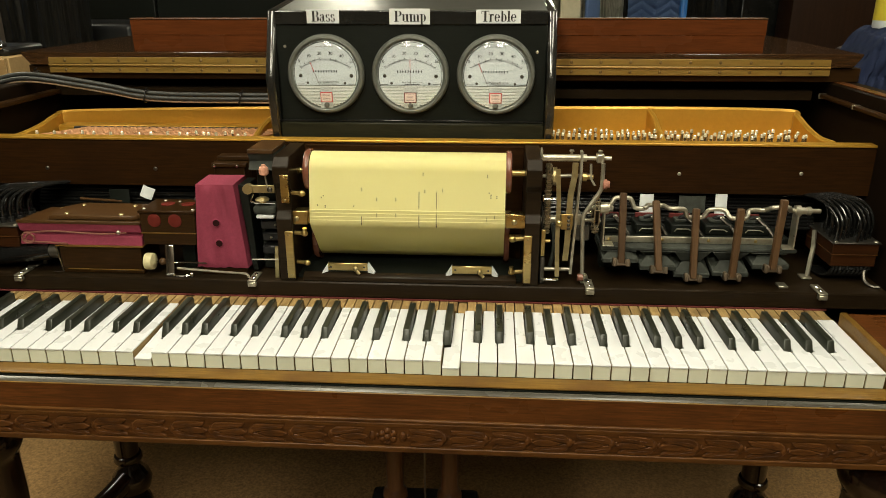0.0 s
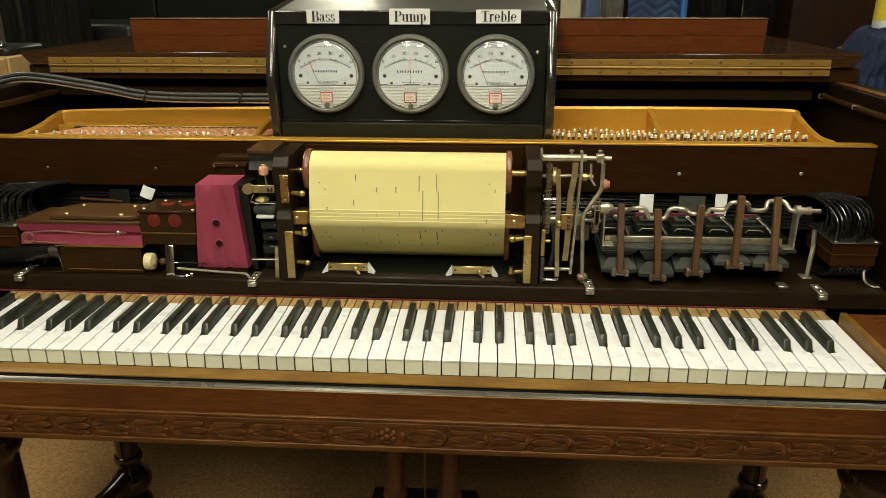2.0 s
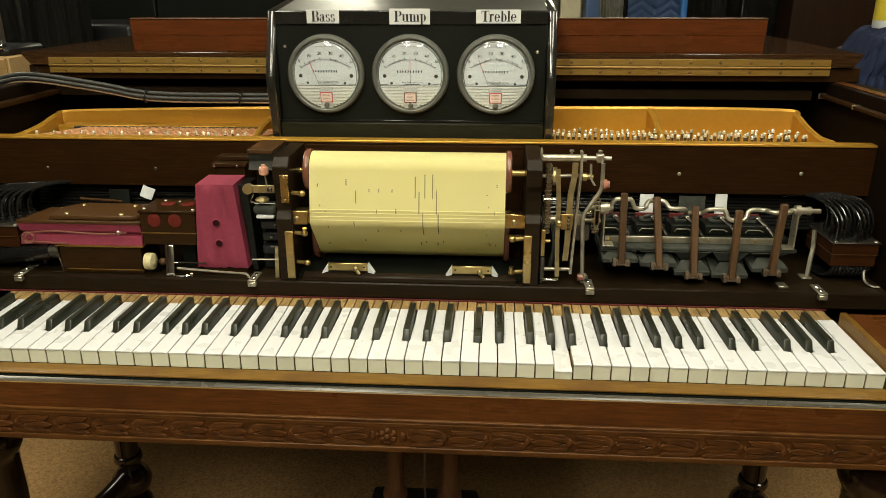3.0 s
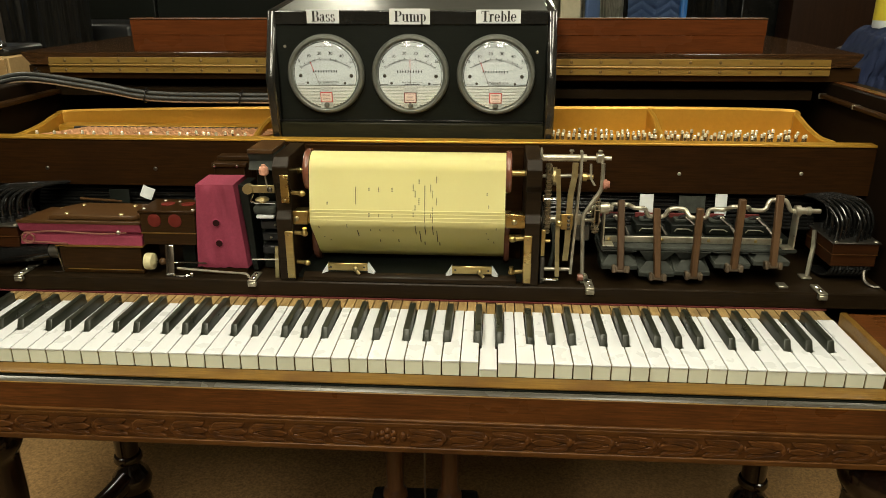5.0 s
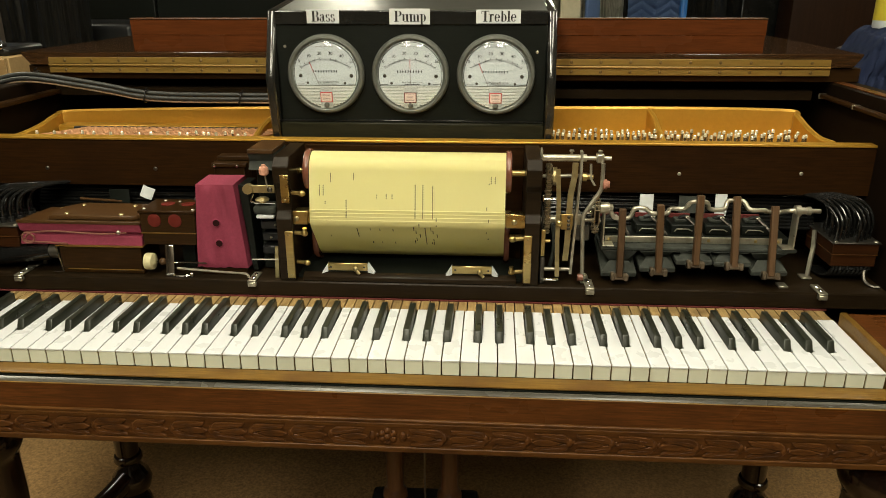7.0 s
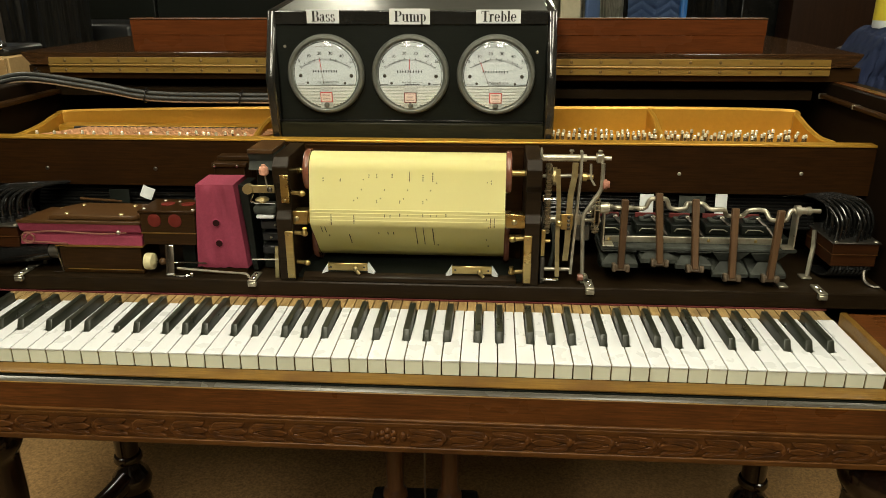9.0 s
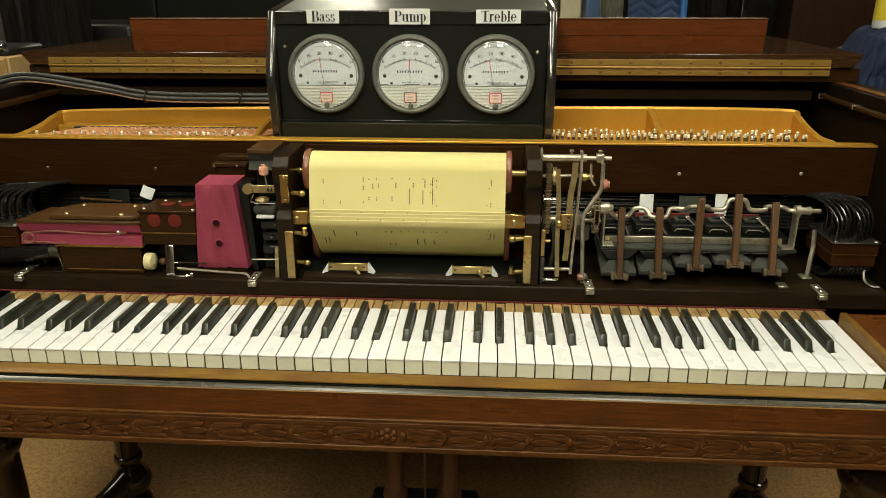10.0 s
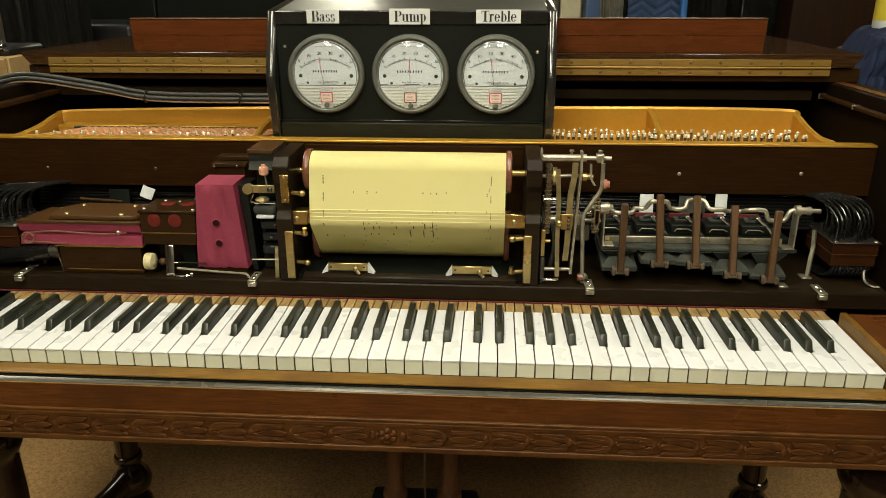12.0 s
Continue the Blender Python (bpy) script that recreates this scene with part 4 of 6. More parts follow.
# ---- magenta pneumatics on the bass side ----


def tall_pneumatic():
    t = thing("tall_pneumatic", (-0.275, 0.235, 0.7555), "tall tapered pneumatic covered in magenta cloth with two holes", "pneumatic")
    bm = bmesh.new()
    n = 26
    grid = []
    for j in range(n + 1):
        row = []
        for i in range(n + 1):
            u, w = i / n, j / n
            left, right = -0.3165 + 0.0115 * w, -0.2378 - 0.0107 * w
            x, z = left + (right - left) * u, 0.768 + 0.130 * w
            rim = min(u, 1 - u, w, 1 - w)
            crease = 0.0030 * noise.noise(Vector((u * 5.5 + 0.6 * w, 0.3, w * 1.6))) + 0.0012 * noise.noise(Vector((u * 14, 2.0, w * 5)))
            y = 0.2005 + crease * min(1.0, rim * 9 + 0.25) + 0.0016 * max(0.0, 1 - rim * n / 1.5)
            z += (1 - w) ** 6 * 0.0022 * noise.noise(Vector((u * 7, 5.0, 0.0)))
            row.append(bm.verts.new((x, y, z)))
        grid.append(row)
    for j in range(n):
        for i in range(n):
            bm.faces.new((grid[j][i], grid[j][i + 1], grid[j + 1][i + 1], grid[j + 1][i]))
    edge = grid[0][:] + [row[-1] for row in grid[1:]] + grid[-1][-2::-1] + [row[0] for row in grid[-2:0:-1]]
    back = [bm.verts.new((q.co.x + 0.003, 0.250, q.co.z + (0.003 if q.co.z > 0.89 else 0.0))) for q in edge]
    for k in range(len(edge)):
        m = (k + 1) % len(edge)
        bm.faces.new((edge[k], edge[m], back[m], back[k]))
    bm.faces.new(back[::-1])
    part("cloth_body", bm, PINK, t, "wrinkled magenta cloth")
    part("side_board", prism(bmesh.new(), [(-0.2462, 0.895), (-0.232, 0.895), (-0.226, 0.76), (-0.2345, 0.76)], 0.215, 0.26, "y", 0.001), BLACK_PANEL, t)
    for x, z in ((-0.2790, 0.8405), (-0.2775, 0.8085)):
        part("hole_rim", lathe(bmesh.new(), [(0.0062, -0.0005), (0.0066, 0.0005), (0.0052, 0.0012)], (x, 0.1985, z), "y", 20), PINK, t)
        part("hole", cyl(bmesh.new(), (x + 0.0005, 0.1972, z), (x + 0.0005, 0.2005, z), 0.0050, 20), DEEP_RED, t)
    part("base", box(bmesh.new(), -0.31, -0.24, 0.205, 0.25, 0.7555, 0.768), DARK_WOOD, t)


tall_pneumatic()


def rear_box():
    t = thing("junction_box", (-0.265, 0.275, 0.7555), "dark wooden box with screwed lid behind the pneumatic", "wooden box")
    part("body", box(bmesh.new(), -0.298, -0.250, 0.262, 0.296, 0.7555, 0.9095, 0.001), DARK_WOOD, t)
    part("lid", box(bmesh.new(), -0.301, -0.247, 0.259, 0.298, 0.9097, 0.9165, 0.0012), DARK_WOOD, t)
    for x in (-0.296, -0.26):
        part("screw", ball(bmesh.new(), (x, 0.2585, 0.9125), 0.0028, 1, 0.5, 1, 8), CHROME, t)
    part("upper_block", box(bmesh.new(), -0.297, -0.245, 0.276, 0.2985, 0.917, 0.924, 0.001), DARK_WOOD, t)


rear_box()


def regulator():
    t = thing("regulator", (-0.49, 0.235, 0.7555), "magenta spring regulator bellows under a brown wooden lid", "regulator")
    part("top_board", prism(bmesh.new(), [(-0.590, 0.199), (-0.396, 0.199), (-0.396, 0.27), (-0.575, 0.27)], 0.834, 0.839, "z", 0.0008), OLIVE_WOOD, t, "brown wooden lid")
    raised = part("raised_board", prism(bmesh.new(), [(-0.541, 0.2035), (-0.408, 0.2035), (-0.398, 0.214), (-0.398, 0.272), (-0.52, 0.272), (-0.541, 0.25)], 0.8395, 0.8465, "z", 0.0012), OLIVE_WOOD, t, "brown raised board")
    for x, y in ((-0.513, 0.258), (-0.43, 0.258), (-0.516, 0.213), (-0.43, 0.212)):
        part("screw", ball(bmesh.new(), (x, y, 0.8466), 0.0038, 1, 1, 0.6, 10), OLD_BRASS, raised)
    for x, y in ((-0.545, 0.235), (-0.552, 0.262), (-0.402, 0.255)):
        part("screw", ball(bmesh.new(), (x, y, 0.8392), 0.0036, 1, 1, 0.6, 10), OLD_BRASS, t)
    bm = bmesh.new()
    prism(bm, [(0.2, 0.834), (0.203, 0.822), (0.211, 0.8165), (0.203, 0.8145), (0.2, 0.801), (0.265, 0.801), (0.265, 0.834)], -0.589, -0.398, "x")
    part("cloth", bm, PINK, t, "folded magenta bellows cloth")
    part("cream_edge", box(bmesh.new(), -0.534, -0.397, 0.1975, 0.26, 0.7985, 0.8008), SLIP_WOOD, t)
    part("base_box", box(bmesh.new(), -0.531, -0.402, 0.200, 0.262, 0.7615, 0.7983, 0.0015), DARK_WOOD, t, "dark wooden base")
    part("base_foot", box(bmesh.new(), -0.532, -0.400, 0.199, 0.262, 0.7555, 0.7612, 0.001), DARK_WOOD, t)
    part("base_inlay", box(bmesh.new(), -0.521, -0.401, 0.1985, 0.2, 0.7612, 0.7622), SLIP_WOOD, t)
    part("wire_stand", tube(bmesh.new(), [(-0.5335, 0.197, 0.797), (-0.530, 0.197, 0.775), (-0.527, 0.196, 0.7585), (-0.541, 0.194, 0.758)], 0.0011, 6, smooth=False), CHROME, t)
    pts = [(-0.418, 0.1965, 0.8225)]
    pts += [(-0.455, 0.1965, 0.8205), (-0.50, 0.1965, 0.822), (-0.535, 0.1965, 0.8235), (-0.565, 0.1965, 0.821)]
    pts += [(-0.5735 + 0.0095 * math.cos(a), 0.1955, 0.8125 + 0.0085 * math.sin(a)) for a in (1.6, 2.4, 3.2, 4.0, 4.9, 5.8, 6.5)]
    pts += [(-0.571, 0.195, 0.819), (-0.579, 0.1955, 0.809), (-0.565, 0.196, 0.806), (-0.545, 0.196, 0.8055), (-0.513, 0.196, 0.8040)]
    part("spring_wire", tube(bmesh.new(), pts, 0.0013, 8), mat("copper_wire", (0.36, 0.16, 0.12), 0.4, 0.7, grain=200), t, "curled spring wire")
    part("spring_screw", ball(bmesh.new(), (-0.430, 0.1955, 0.8235), 0.0033, seg=8), STEEL, t)
    block = thing("valve_box", (-0.355, 0.23, 0.7555), "dark wooden valve box with red leather discs", "valve box")
    part("body", box(bmesh.new(), -0.3965, -0.3125, 0.201, 0.262, 0.8225, 0.853, 0.001), DARK_WOOD, block)
    part("lower_body", box(bmesh.new(), -0.396, -0.3135, 0.202, 0.262, 0.803, 0.8215, 0.001), DARK_WOOD, block)
    part("inlay", box(bmesh.new(), -0.397, -0.312, 0.2005, 0.262, 0.8212, 0.8227), SLIP_WOOD, block)
    part("lid", box(bmesh.new(), -0.398, -0.3105, 0.199, 0.264, 0.8532, 0.8572, 0.001), DARK_WOOD, block)
    part("leg", box(bmesh.new(), -0.35, -0.33, 0.23, 0.25, 0.7555, 0.803), BLACK_PANEL, block)
    red = mat("red_leather", (0.115, 0.014, 0.009), 0.6, spec=0.15, grain=150, bump=0.2)
    for x in (-0.374, -0.3425):
        part("red_disc", lathe(bmesh.new(), [(0.0102, 0.0012), (0.0102, 0.0), (0.0085, -0.0006)], (x, 0.1998, 0.842), "y", 24), red, block, "red leather disc")
    for x in (-0.366, -0.334):
        part("red_disc", lathe(bmesh.new(), [(0.0102, 0.0), (0.0102, 0.0008), (0.008, 0.0013)], (x, 0.236, 0.8573), "z", 24), red, block, "red leather disc")
    for x, y in ((-0.392, 0.21), (-0.378, 0.255), (-0.353, 0.25), (-0.322, 0.246), (-0.316, 0.208)):
        part("screw", ball(bmesh.new(), (x, y, 0.8574), 0.003, 1, 1, 0.5, 8), STEEL, block)
    rod = thing("control_rod", (-0.35, 0.2, 0.757), "nickel control rod with a cream knob", "control rod")
    part("knob", lathe(bmesh.new(), [(0.006, -0.008), (0.0125, -0.0065), (0.013, 0.0), (0.0125, 0.005), (0.006, 0.008)], (-0.3885, 0.20, 0.7765), "x", 24), mat("cream_knob", (0.62, 0.55, 0.32), 0.45, grain=60), rod, "cream round knob")
    part("felt_washer", ball(bmesh.new(), (-0.3695, 0.20, 0.7765), 0.0056, 1, 1, 1, 12), ROD_WOOD, rod)
    part("bar", cyl(bmesh.new(), (-0.381, 0.20, 0.7765), (-0.300, 0.20, 0.7755), 0.0012, 8), CHROME, rod)
    bm = prism(bmesh.new(), [(0.2045, 0.803), (0.2005, 0.803), (0.1975, 0.778), (0.1925, 0.7605), (0.1925, 0.7558), (0.197, 0.7558), (0.2005, 0.777)], -0.3635, -0.3505, "x", 0.0008)
    part("bracket", bm, CHROME, rod, "bent chrome bracket")
    part("foot", box(bmesh.new(), -0.352, -0.319, 0.189, 0.1945, 0.7558, 0.7592, 0.001), CHROME, rod)
    part("foot_screw", ball(bmesh.new(), (-0.322, 0.19, 0.7605), 0.003, seg=8), CHROME, rod)
    part("long_rod", tube(bmesh.new(), [(-0.345, 0.194, 0.7685), (-0.28, 0.194, 0.7640), (-0.243, 0.193, 0.7625), (-0.236, 0.192, 0.7605), (-0.2345, 0.191, 0.7565)], 0.0019, 8), STEEL, rod)


regulator()

# ---- rubber tubing ----


def tubing():
    t = thing("tube_bundle", (0.0, 0.33, 0.80), "black rubber tubes running along behind the action", "tubing")
    rng = random.Random(7)
    for i in range(11):
        z, y = 0.869 - 0.0052 * i, 0.326 - 0.0022 * i
        part("tube", tube(bmesh.new(), [(-0.62, y, z - 0.004), (-0.3, y + rng.uniform(-0.002, 0.002), z + rng.uniform(-0.002, 0.002)), (0.0, y, z), (0.35, y, z + rng.uniform(-0.002, 0.002)), (0.63, y, z - 0.003)], 0.0028, 8, 4), RUBBER, t)
    for i in range(22):
        f = i / 21
        x1, y1 = -0.665 + 0.062 * f, 0.215 + 0.06 * ((i * 8) % 22) / 21
        part("tube", tube(bmesh.new(), [(-0.525 + 0.012 * f, 0.325, 0.866 - 0.02 * (1 - f)), (-0.565 + 0.015 * f, 0.308, 0.872 - 0.004 * (1 - f)), (x1 + 0.022, 0.5 * (y1 + 0.28), 0.875), (x1 + 0.004, y1 + 0.008, 0.866), (x1, y1, 0.850), (x1 - 0.001, y1, 0.832)], 0.0024, 8, 6), RUBBER, t)
        x1, y1 = 0.628 + 0.06 * f, 0.225 + 0.062 * ((i * 8) % 22) / 21
        part("tube", tube(bmesh.new(), [(0.56 + 0.01 * f, 0.328, 0.852 + 0.014 * f), (0.60 + 0.02 * f, 0.315, 0.866 + 0.006 * f), (x1 - 0.012, 0.5 * (y1 + 0.29), 0.871), (x1 - 0.001, y1, 0.852), (x1, y1, 0.82)], 0.0020, 8, 6), RUBBER, t)
    part("grey_tube", tube(bmesh.new(), [(-0.292, 0.25, 0.872), (-0.315, 0.258, 0.868), (-0.335, 0.27, 0.855), (-0.345, 0.29, 0.84)], 0.0042, 8), GREY_HOSE, t, "grey rubber tube")
    part("grey_tube", tube(bmesh.new(), [(-0.285, 0.25, 0.862), (-0.31, 0.256, 0.858), (-0.34, 0.265, 0.852), (-0.36, 0.285, 0.838)], 0.0038, 8), GREY_HOSE, t, "grey rubber tube")
    part("copper_pipe", cyl(bmesh.new(), (-0.54, 0.296, 0.846), (-0.47, 0.296, 0.8425), 0.0022, 8), OLIVE_WOOD, t)


tubing()


def junction(x0, x1, y0, y1, z0, z1, side):
    t = thing("tube_junction", ((x0 + x1) / 2, (y0 + y1) / 2, 0.7555), "reddish wooden junction block with black tubes on top", "junction block", "tube junctions")
    mid = (z0 + z1) / 2 + 0.001
    part("upper_body", box(bmesh.new(), x0, x1, y0, y1, mid + 0.0006, z1, 0.001), JUNCTION_WOOD, t)
    part("lower_body", box(bmesh.new(), x0 + 0.001, x1 - 0.001, y0 + 0.001, y1, z0, mid - 0.0006, 0.001), JUNCTION_WOOD, t)
    part("joint", box(bmesh.new(), x0, x1, y0 - 0.0004, y1, mid - 0.0005, mid + 0.0005), EDGE_WOOD, t)
    part("top_plate", box(bmesh.new(), x0 - 0.002, x1 + 0.002, y0 - 0.002, y1 + 0.002, z1 + 0.0002, z1 + 0.0024, 0.0006), DARK_STEEL, t, "dark metal top plate")
    for x, y in ((x0 + 0.004, y0 + 0.004), (x1 - 0.004, y0 + 0.004), (x0 + 0.004, y1 - 0.006)):
        part("screw", ball(bmesh.new(), (x, y, z1 + 0.0026), 0.0036, 1, 1, 0.5, 8), STEEL, t)
    nip = None
    for i in range(22):
        f = i / 21
        x, y = x0 + 0.006 + (x1 - x0 - 0.012) * f, y0 + 0.008 + (y1 - y0 - 0.012) * ((i * 8) % 22) / 21
        if nip is None:
            nip = part("nipple", cyl(bmesh.new(), (x, y, z1 + 0.0025), (x, y, z1 + 0.010), 0.0036, 8), BLACK_METAL, t)
            nz = WORLD_AT[nip].z
        else:
            again(nip, t, (x, y, nz))
        part("lower_nipple", cyl(bmesh.new(), (x, y0 + 0.006, z0 - 0.006), (x, y0 + 0.006, z0), 0.003, 6), BLACK_METAL, t) if i % 2 else None
    bx = x0 - 0.012 if side > 0 else x1 + 0.012
    part("stand", tube(bmesh.new(), [(bx + 0.006 * side, y0 + 0.052, z1 + 0.004), (bx + 0.005 * side, y0 + 0.045, z0 + 0.014), (bx - 0.001 * side, y0 + 0.034, z0 - 0.006), (bx - 0.006 * side, y0 + 0.024, 0.757)], 0.0036, 4, 5), STEEL, t, "bent steel stand")
    part("stand_foot", box(bmesh.new(), bx - 0.018, bx - 0.002, y0 + 0.014, y0 + 0.032, 0.7557, 0.7585, 0.001), STEEL, t)
    part("far_stand", tube(bmesh.new(), [(x1 - 0.01, y0 + 0.01, z0 - 0.001), (x1 - 0.014, y0 - 0.002, z0 - 0.018), (x1 - 0.006, y0 - 0.008, 0.757), (x1 + 0.004, y0 - 0.014, 0.7570)] if side > 0 else [(x0 + 0.01, y0 + 0.01, z0), (x0, y0, 0.757)], 0.0026, 6, 5), DARK_STEEL, t)
    for i in range(9):
        x = x0 + 0.008 + (x1 - x0 - 0.016) * i / 8
        part("lower_tube", tube(bmesh.new(), [(x, y0 + 0.006, z0 - 0.005), (x - 0.002 * side, y0 + 0.010, z0 - 0.014), (x - 0.008 * side, y0 + 0.028, 0.7605), (x - 0.012 * side, y0 + 0.060, 0.7590)], 0.0030, 8, 5), RUBBER, t)


junction(0.6255, 0.691, 0.222, 0.316, 0.783, 0.8180, 1)
junction(-0.675, -0.5935, 0.203, 0.275, 0.793, 0.8265, -1)
single("suction_hose", tube(bmesh.new(), [(-0.70, 0.215, 0.772), (-0.63, 0.21, 0.777), (-0.575, 0.205, 0.785), (-0.545, 0.205, 0.7885)], 0.0135, 16, 6), RUBBER, "thick black rubber suction hose on the shelf", "hose")
single("hose_nipple", lathe(bmesh.new(), [(0.011, -0.566), (0.0115, -0.552), (0.0105, -0.532)], (0, 0.205, 0.788), "x", 16), DARK_STEEL, "dark metal hose nipple on the regulator", "pipe fitting")


def paper_tag(x, z, w, h, y, material, label, tilt=0.0):
    bm = bmesh.new()
    box(bm, -w / 2, w / 2, -0.0006, 0.0006, -h / 2, h / 2)
    bmesh.ops.subdivide_edges(bm, edges=bm.edges[:], cuts=3, use_grid_fill=True)
    for v in bm.verts:
        v.co.y += 0.010 * (v.co.x / w) ** 2 + 0.004 * v.co.z / h
    bmesh.ops.transform(bm, matrix=pose(x, y, z, 0, tilt, 0), verts=bm.verts[:])
    single("tape_tag", bm, material, label, "tape tag", "tape tags")


paper_tag(0.3705, 0.8515, 0.021, 0.030, 0.298, WHITE_PAPER, "white tape wrapped round the black tubes")
paper_tag(0.4840, 0.8515, 0.018, 0.034, 0.298, WHITE_PAPER, "white tape wrapped round the black tubes")
paper_tag(0.4400, 0.8515, 0.040, 0.026, 0.298, BELLOWS, "dark grey tape round the black tubes")
paper_tag(-0.4230, 0.8600, 0.020, 0.018, 0.288, WHITE_PAPER, "crumpled white tape on the black tubes", 22)
paper_tag(-0.4750, 0.8470, 0.033, 0.030, 0.296, BLACK_PANEL, "black tape round the black tubes")

# ---- wind motor ----
AXIS = (0.222, 0.8670)
THROW = 0.0148
PERIOD, FIRST_TOP = 0.7352, 0.03
ROD_X = (0.3195, 0.3700, 0.4260, 0.4825, 0.5395)
ROD_LEAN = (0.0, 0.0045, -0.0005, -0.0020, -0.0047)
motor = thing("wind_motor", (0.435, 0.25, 0.755), "five-bellows wind motor with wooden rods and a crankshaft", "wind motor")


def turned(t):
    return 2 * math.pi * (t - FIRST_TOP) / PERIOD


def motor_body():
    part("valve_chest", box(bmesh.new(), 0.292, 0.574, 0.2165, 0.292, 0.8035, 0.8095, 0.0015), BELLOWS, motor, "grey-green valve chest board")
    part("chest_top", box(bmesh.new(), 0.296, 0.571, 0.238, 0.294, 0.8097, 0.8185, 0.0015), BLACK_PANEL, motor)
    strip = part("steel_strip", box(bmesh.new(), 0.300, 0.558, 0.2345, 0.2378, 0.8098, 0.8198, 0.0006), STEEL, motor, "steel strip with screws")
    screw_heads(strip, [(x, 0.2342, 0.8148) for x in (0.306, 0.384, 0.452, 0.520, 0.552)], 0.0026, BRASS)
    for i, x in enumerate((0.312, 0.368, 0.420, 0.471, 0.524)):
        b = part("valve_box", box(bmesh.new(), x - 0.021, x + 0.021, 0.250, 0.290, 0.8187, 0.8335, 0.0012), BLACK_PANEL, motor)
        part("slide_valve", box(bmesh.new(), x - 0.013, x + 0.012, 0.262, 0.278, 0.8337, 0.8385, 0.0010), BELLOWS, b)
        part("valve_pallet", prism(bmesh.new(), [(x - 0.008, 0.8387), (x + 0.004, 0.8387), (x + 0.010, 0.8425), (x + 0.002, 0.8440), (x - 0.006, 0.8415)], 0.264, 0.272, "y", 0.0006), BLACK_METAL, b)
        part("valve_felt", box(bmesh.new(), x - 0.016, x + 0.015, 0.286, 0.291, 0.834, 0.8400), RED_FELT, b)
        part("valve_screw", ball(bmesh.new(), (x + 0.006, 0.266, 0.8410), 0.0035, 1.3, 1, 0.7, 8), STEEL, b)
        part("clip", tube(bmesh.new(), [(x - 0.016, 0.247, 0.8240), (x - 0.013, 0.246, 0.8285), (x + 0.004, 0.246, 0.8285), (x + 0.010, 0.246, 0.8255)], 0.0009, 6, smooth=False), STEEL, b)
        part("valve_arm", tube(bmesh.new(), [(x + 0.004, 0.262, 0.8415), (x + 0.017, 0.250, 0.8300), (x + 0.022, 0.241, 0.822), (x + 0.026, 0.240, 0.8155)], 0.0022, 6), DARK_STEEL, b)
    for x in (0.2945, 0.568):
        part("end_bracket", box(bmesh.new(), x - 0.0013, x + 0.0013, 0.216, 0.236, 0.8098, 0.871, 0.0008), STEEL, motor, "nickel end bracket")
        part("bracket_foot", box(bmesh.new(), x - (0.001 if x < 0.4 else 0.016), x + (0.016 if x < 0.4 else 0.001), 0.214, 0.2335, 0.8098, 0.8118, 0.0006), STEEL, motor)
    part("bearing", lathe(bmesh.new(), [(0.005, 0.563), (0.0078, 0.564), (0.0078, 0.571), (0.005, 0.572), (0.005, 0.580), (0.0062, 0.581), (0.0062, 0.585), (0.0032, 0.586), (0.0032, 0.599)], (0, AXIS[0], AXIS[1]), "x", 18), STEEL, motor)
    part("bearing", lathe(bmesh.new(), [(0.005, 0.2865), (0.0085, 0.2875), (0.0085, 0.3), (0.006, 0.301), (0.005, 0.306)], (0, AXIS[0], AXIS[1]), "x", 18), STEEL, motor)
    part("stand", box(bmesh.new(), 0.30, 0.565, 0.272, 0.294, 0.7555, 0.8003), BLACK_PANEL, motor)
    part("foot_clip", box(bmesh.new(), 0.549, 0.563, 0.198, 0.215, 0.7556, 0.7595, 0.001), STEEL, motor)


motor_body()


def crank():
    pts = [(0.272, 0, 0), (0.303, 0, 0)]
    for k, x in enumerate(ROD_X):
        a = -radians(72) * k
        dy, dz = -math.sin(a) * THROW, math.cos(a) * THROW
        pts += [(x - 0.0185, dy * 0.04, dz * 0.04), (x - 0.013, dy * 0.75, dz * 0.75), (x - 0.008, dy, dz), (x + 0.008, dy, dz), (x + 0.013, dy * 0.75, dz * 0.75), (x + 0.0185, dy * 0.04, dz * 0.04)]
    pts += [(0.570, 0, 0), (0.599, 0, 0)]
    bm = tube(bmesh.new(), [(x, AXIS[0] + y, AXIS[1] + z) for x, y, z in pts], 0.0034, 10, 4)
    return part("crankshaft", bm, STEEL, motor, "nickel crankshaft with five throws", at=(0.435, AXIS[0], AXIS[1]))


CRANK = crank()
HINGE = (0.296, 0.8000)
FRONT = 0.094
RODS, BOARDS, FOLDS = [], [], []
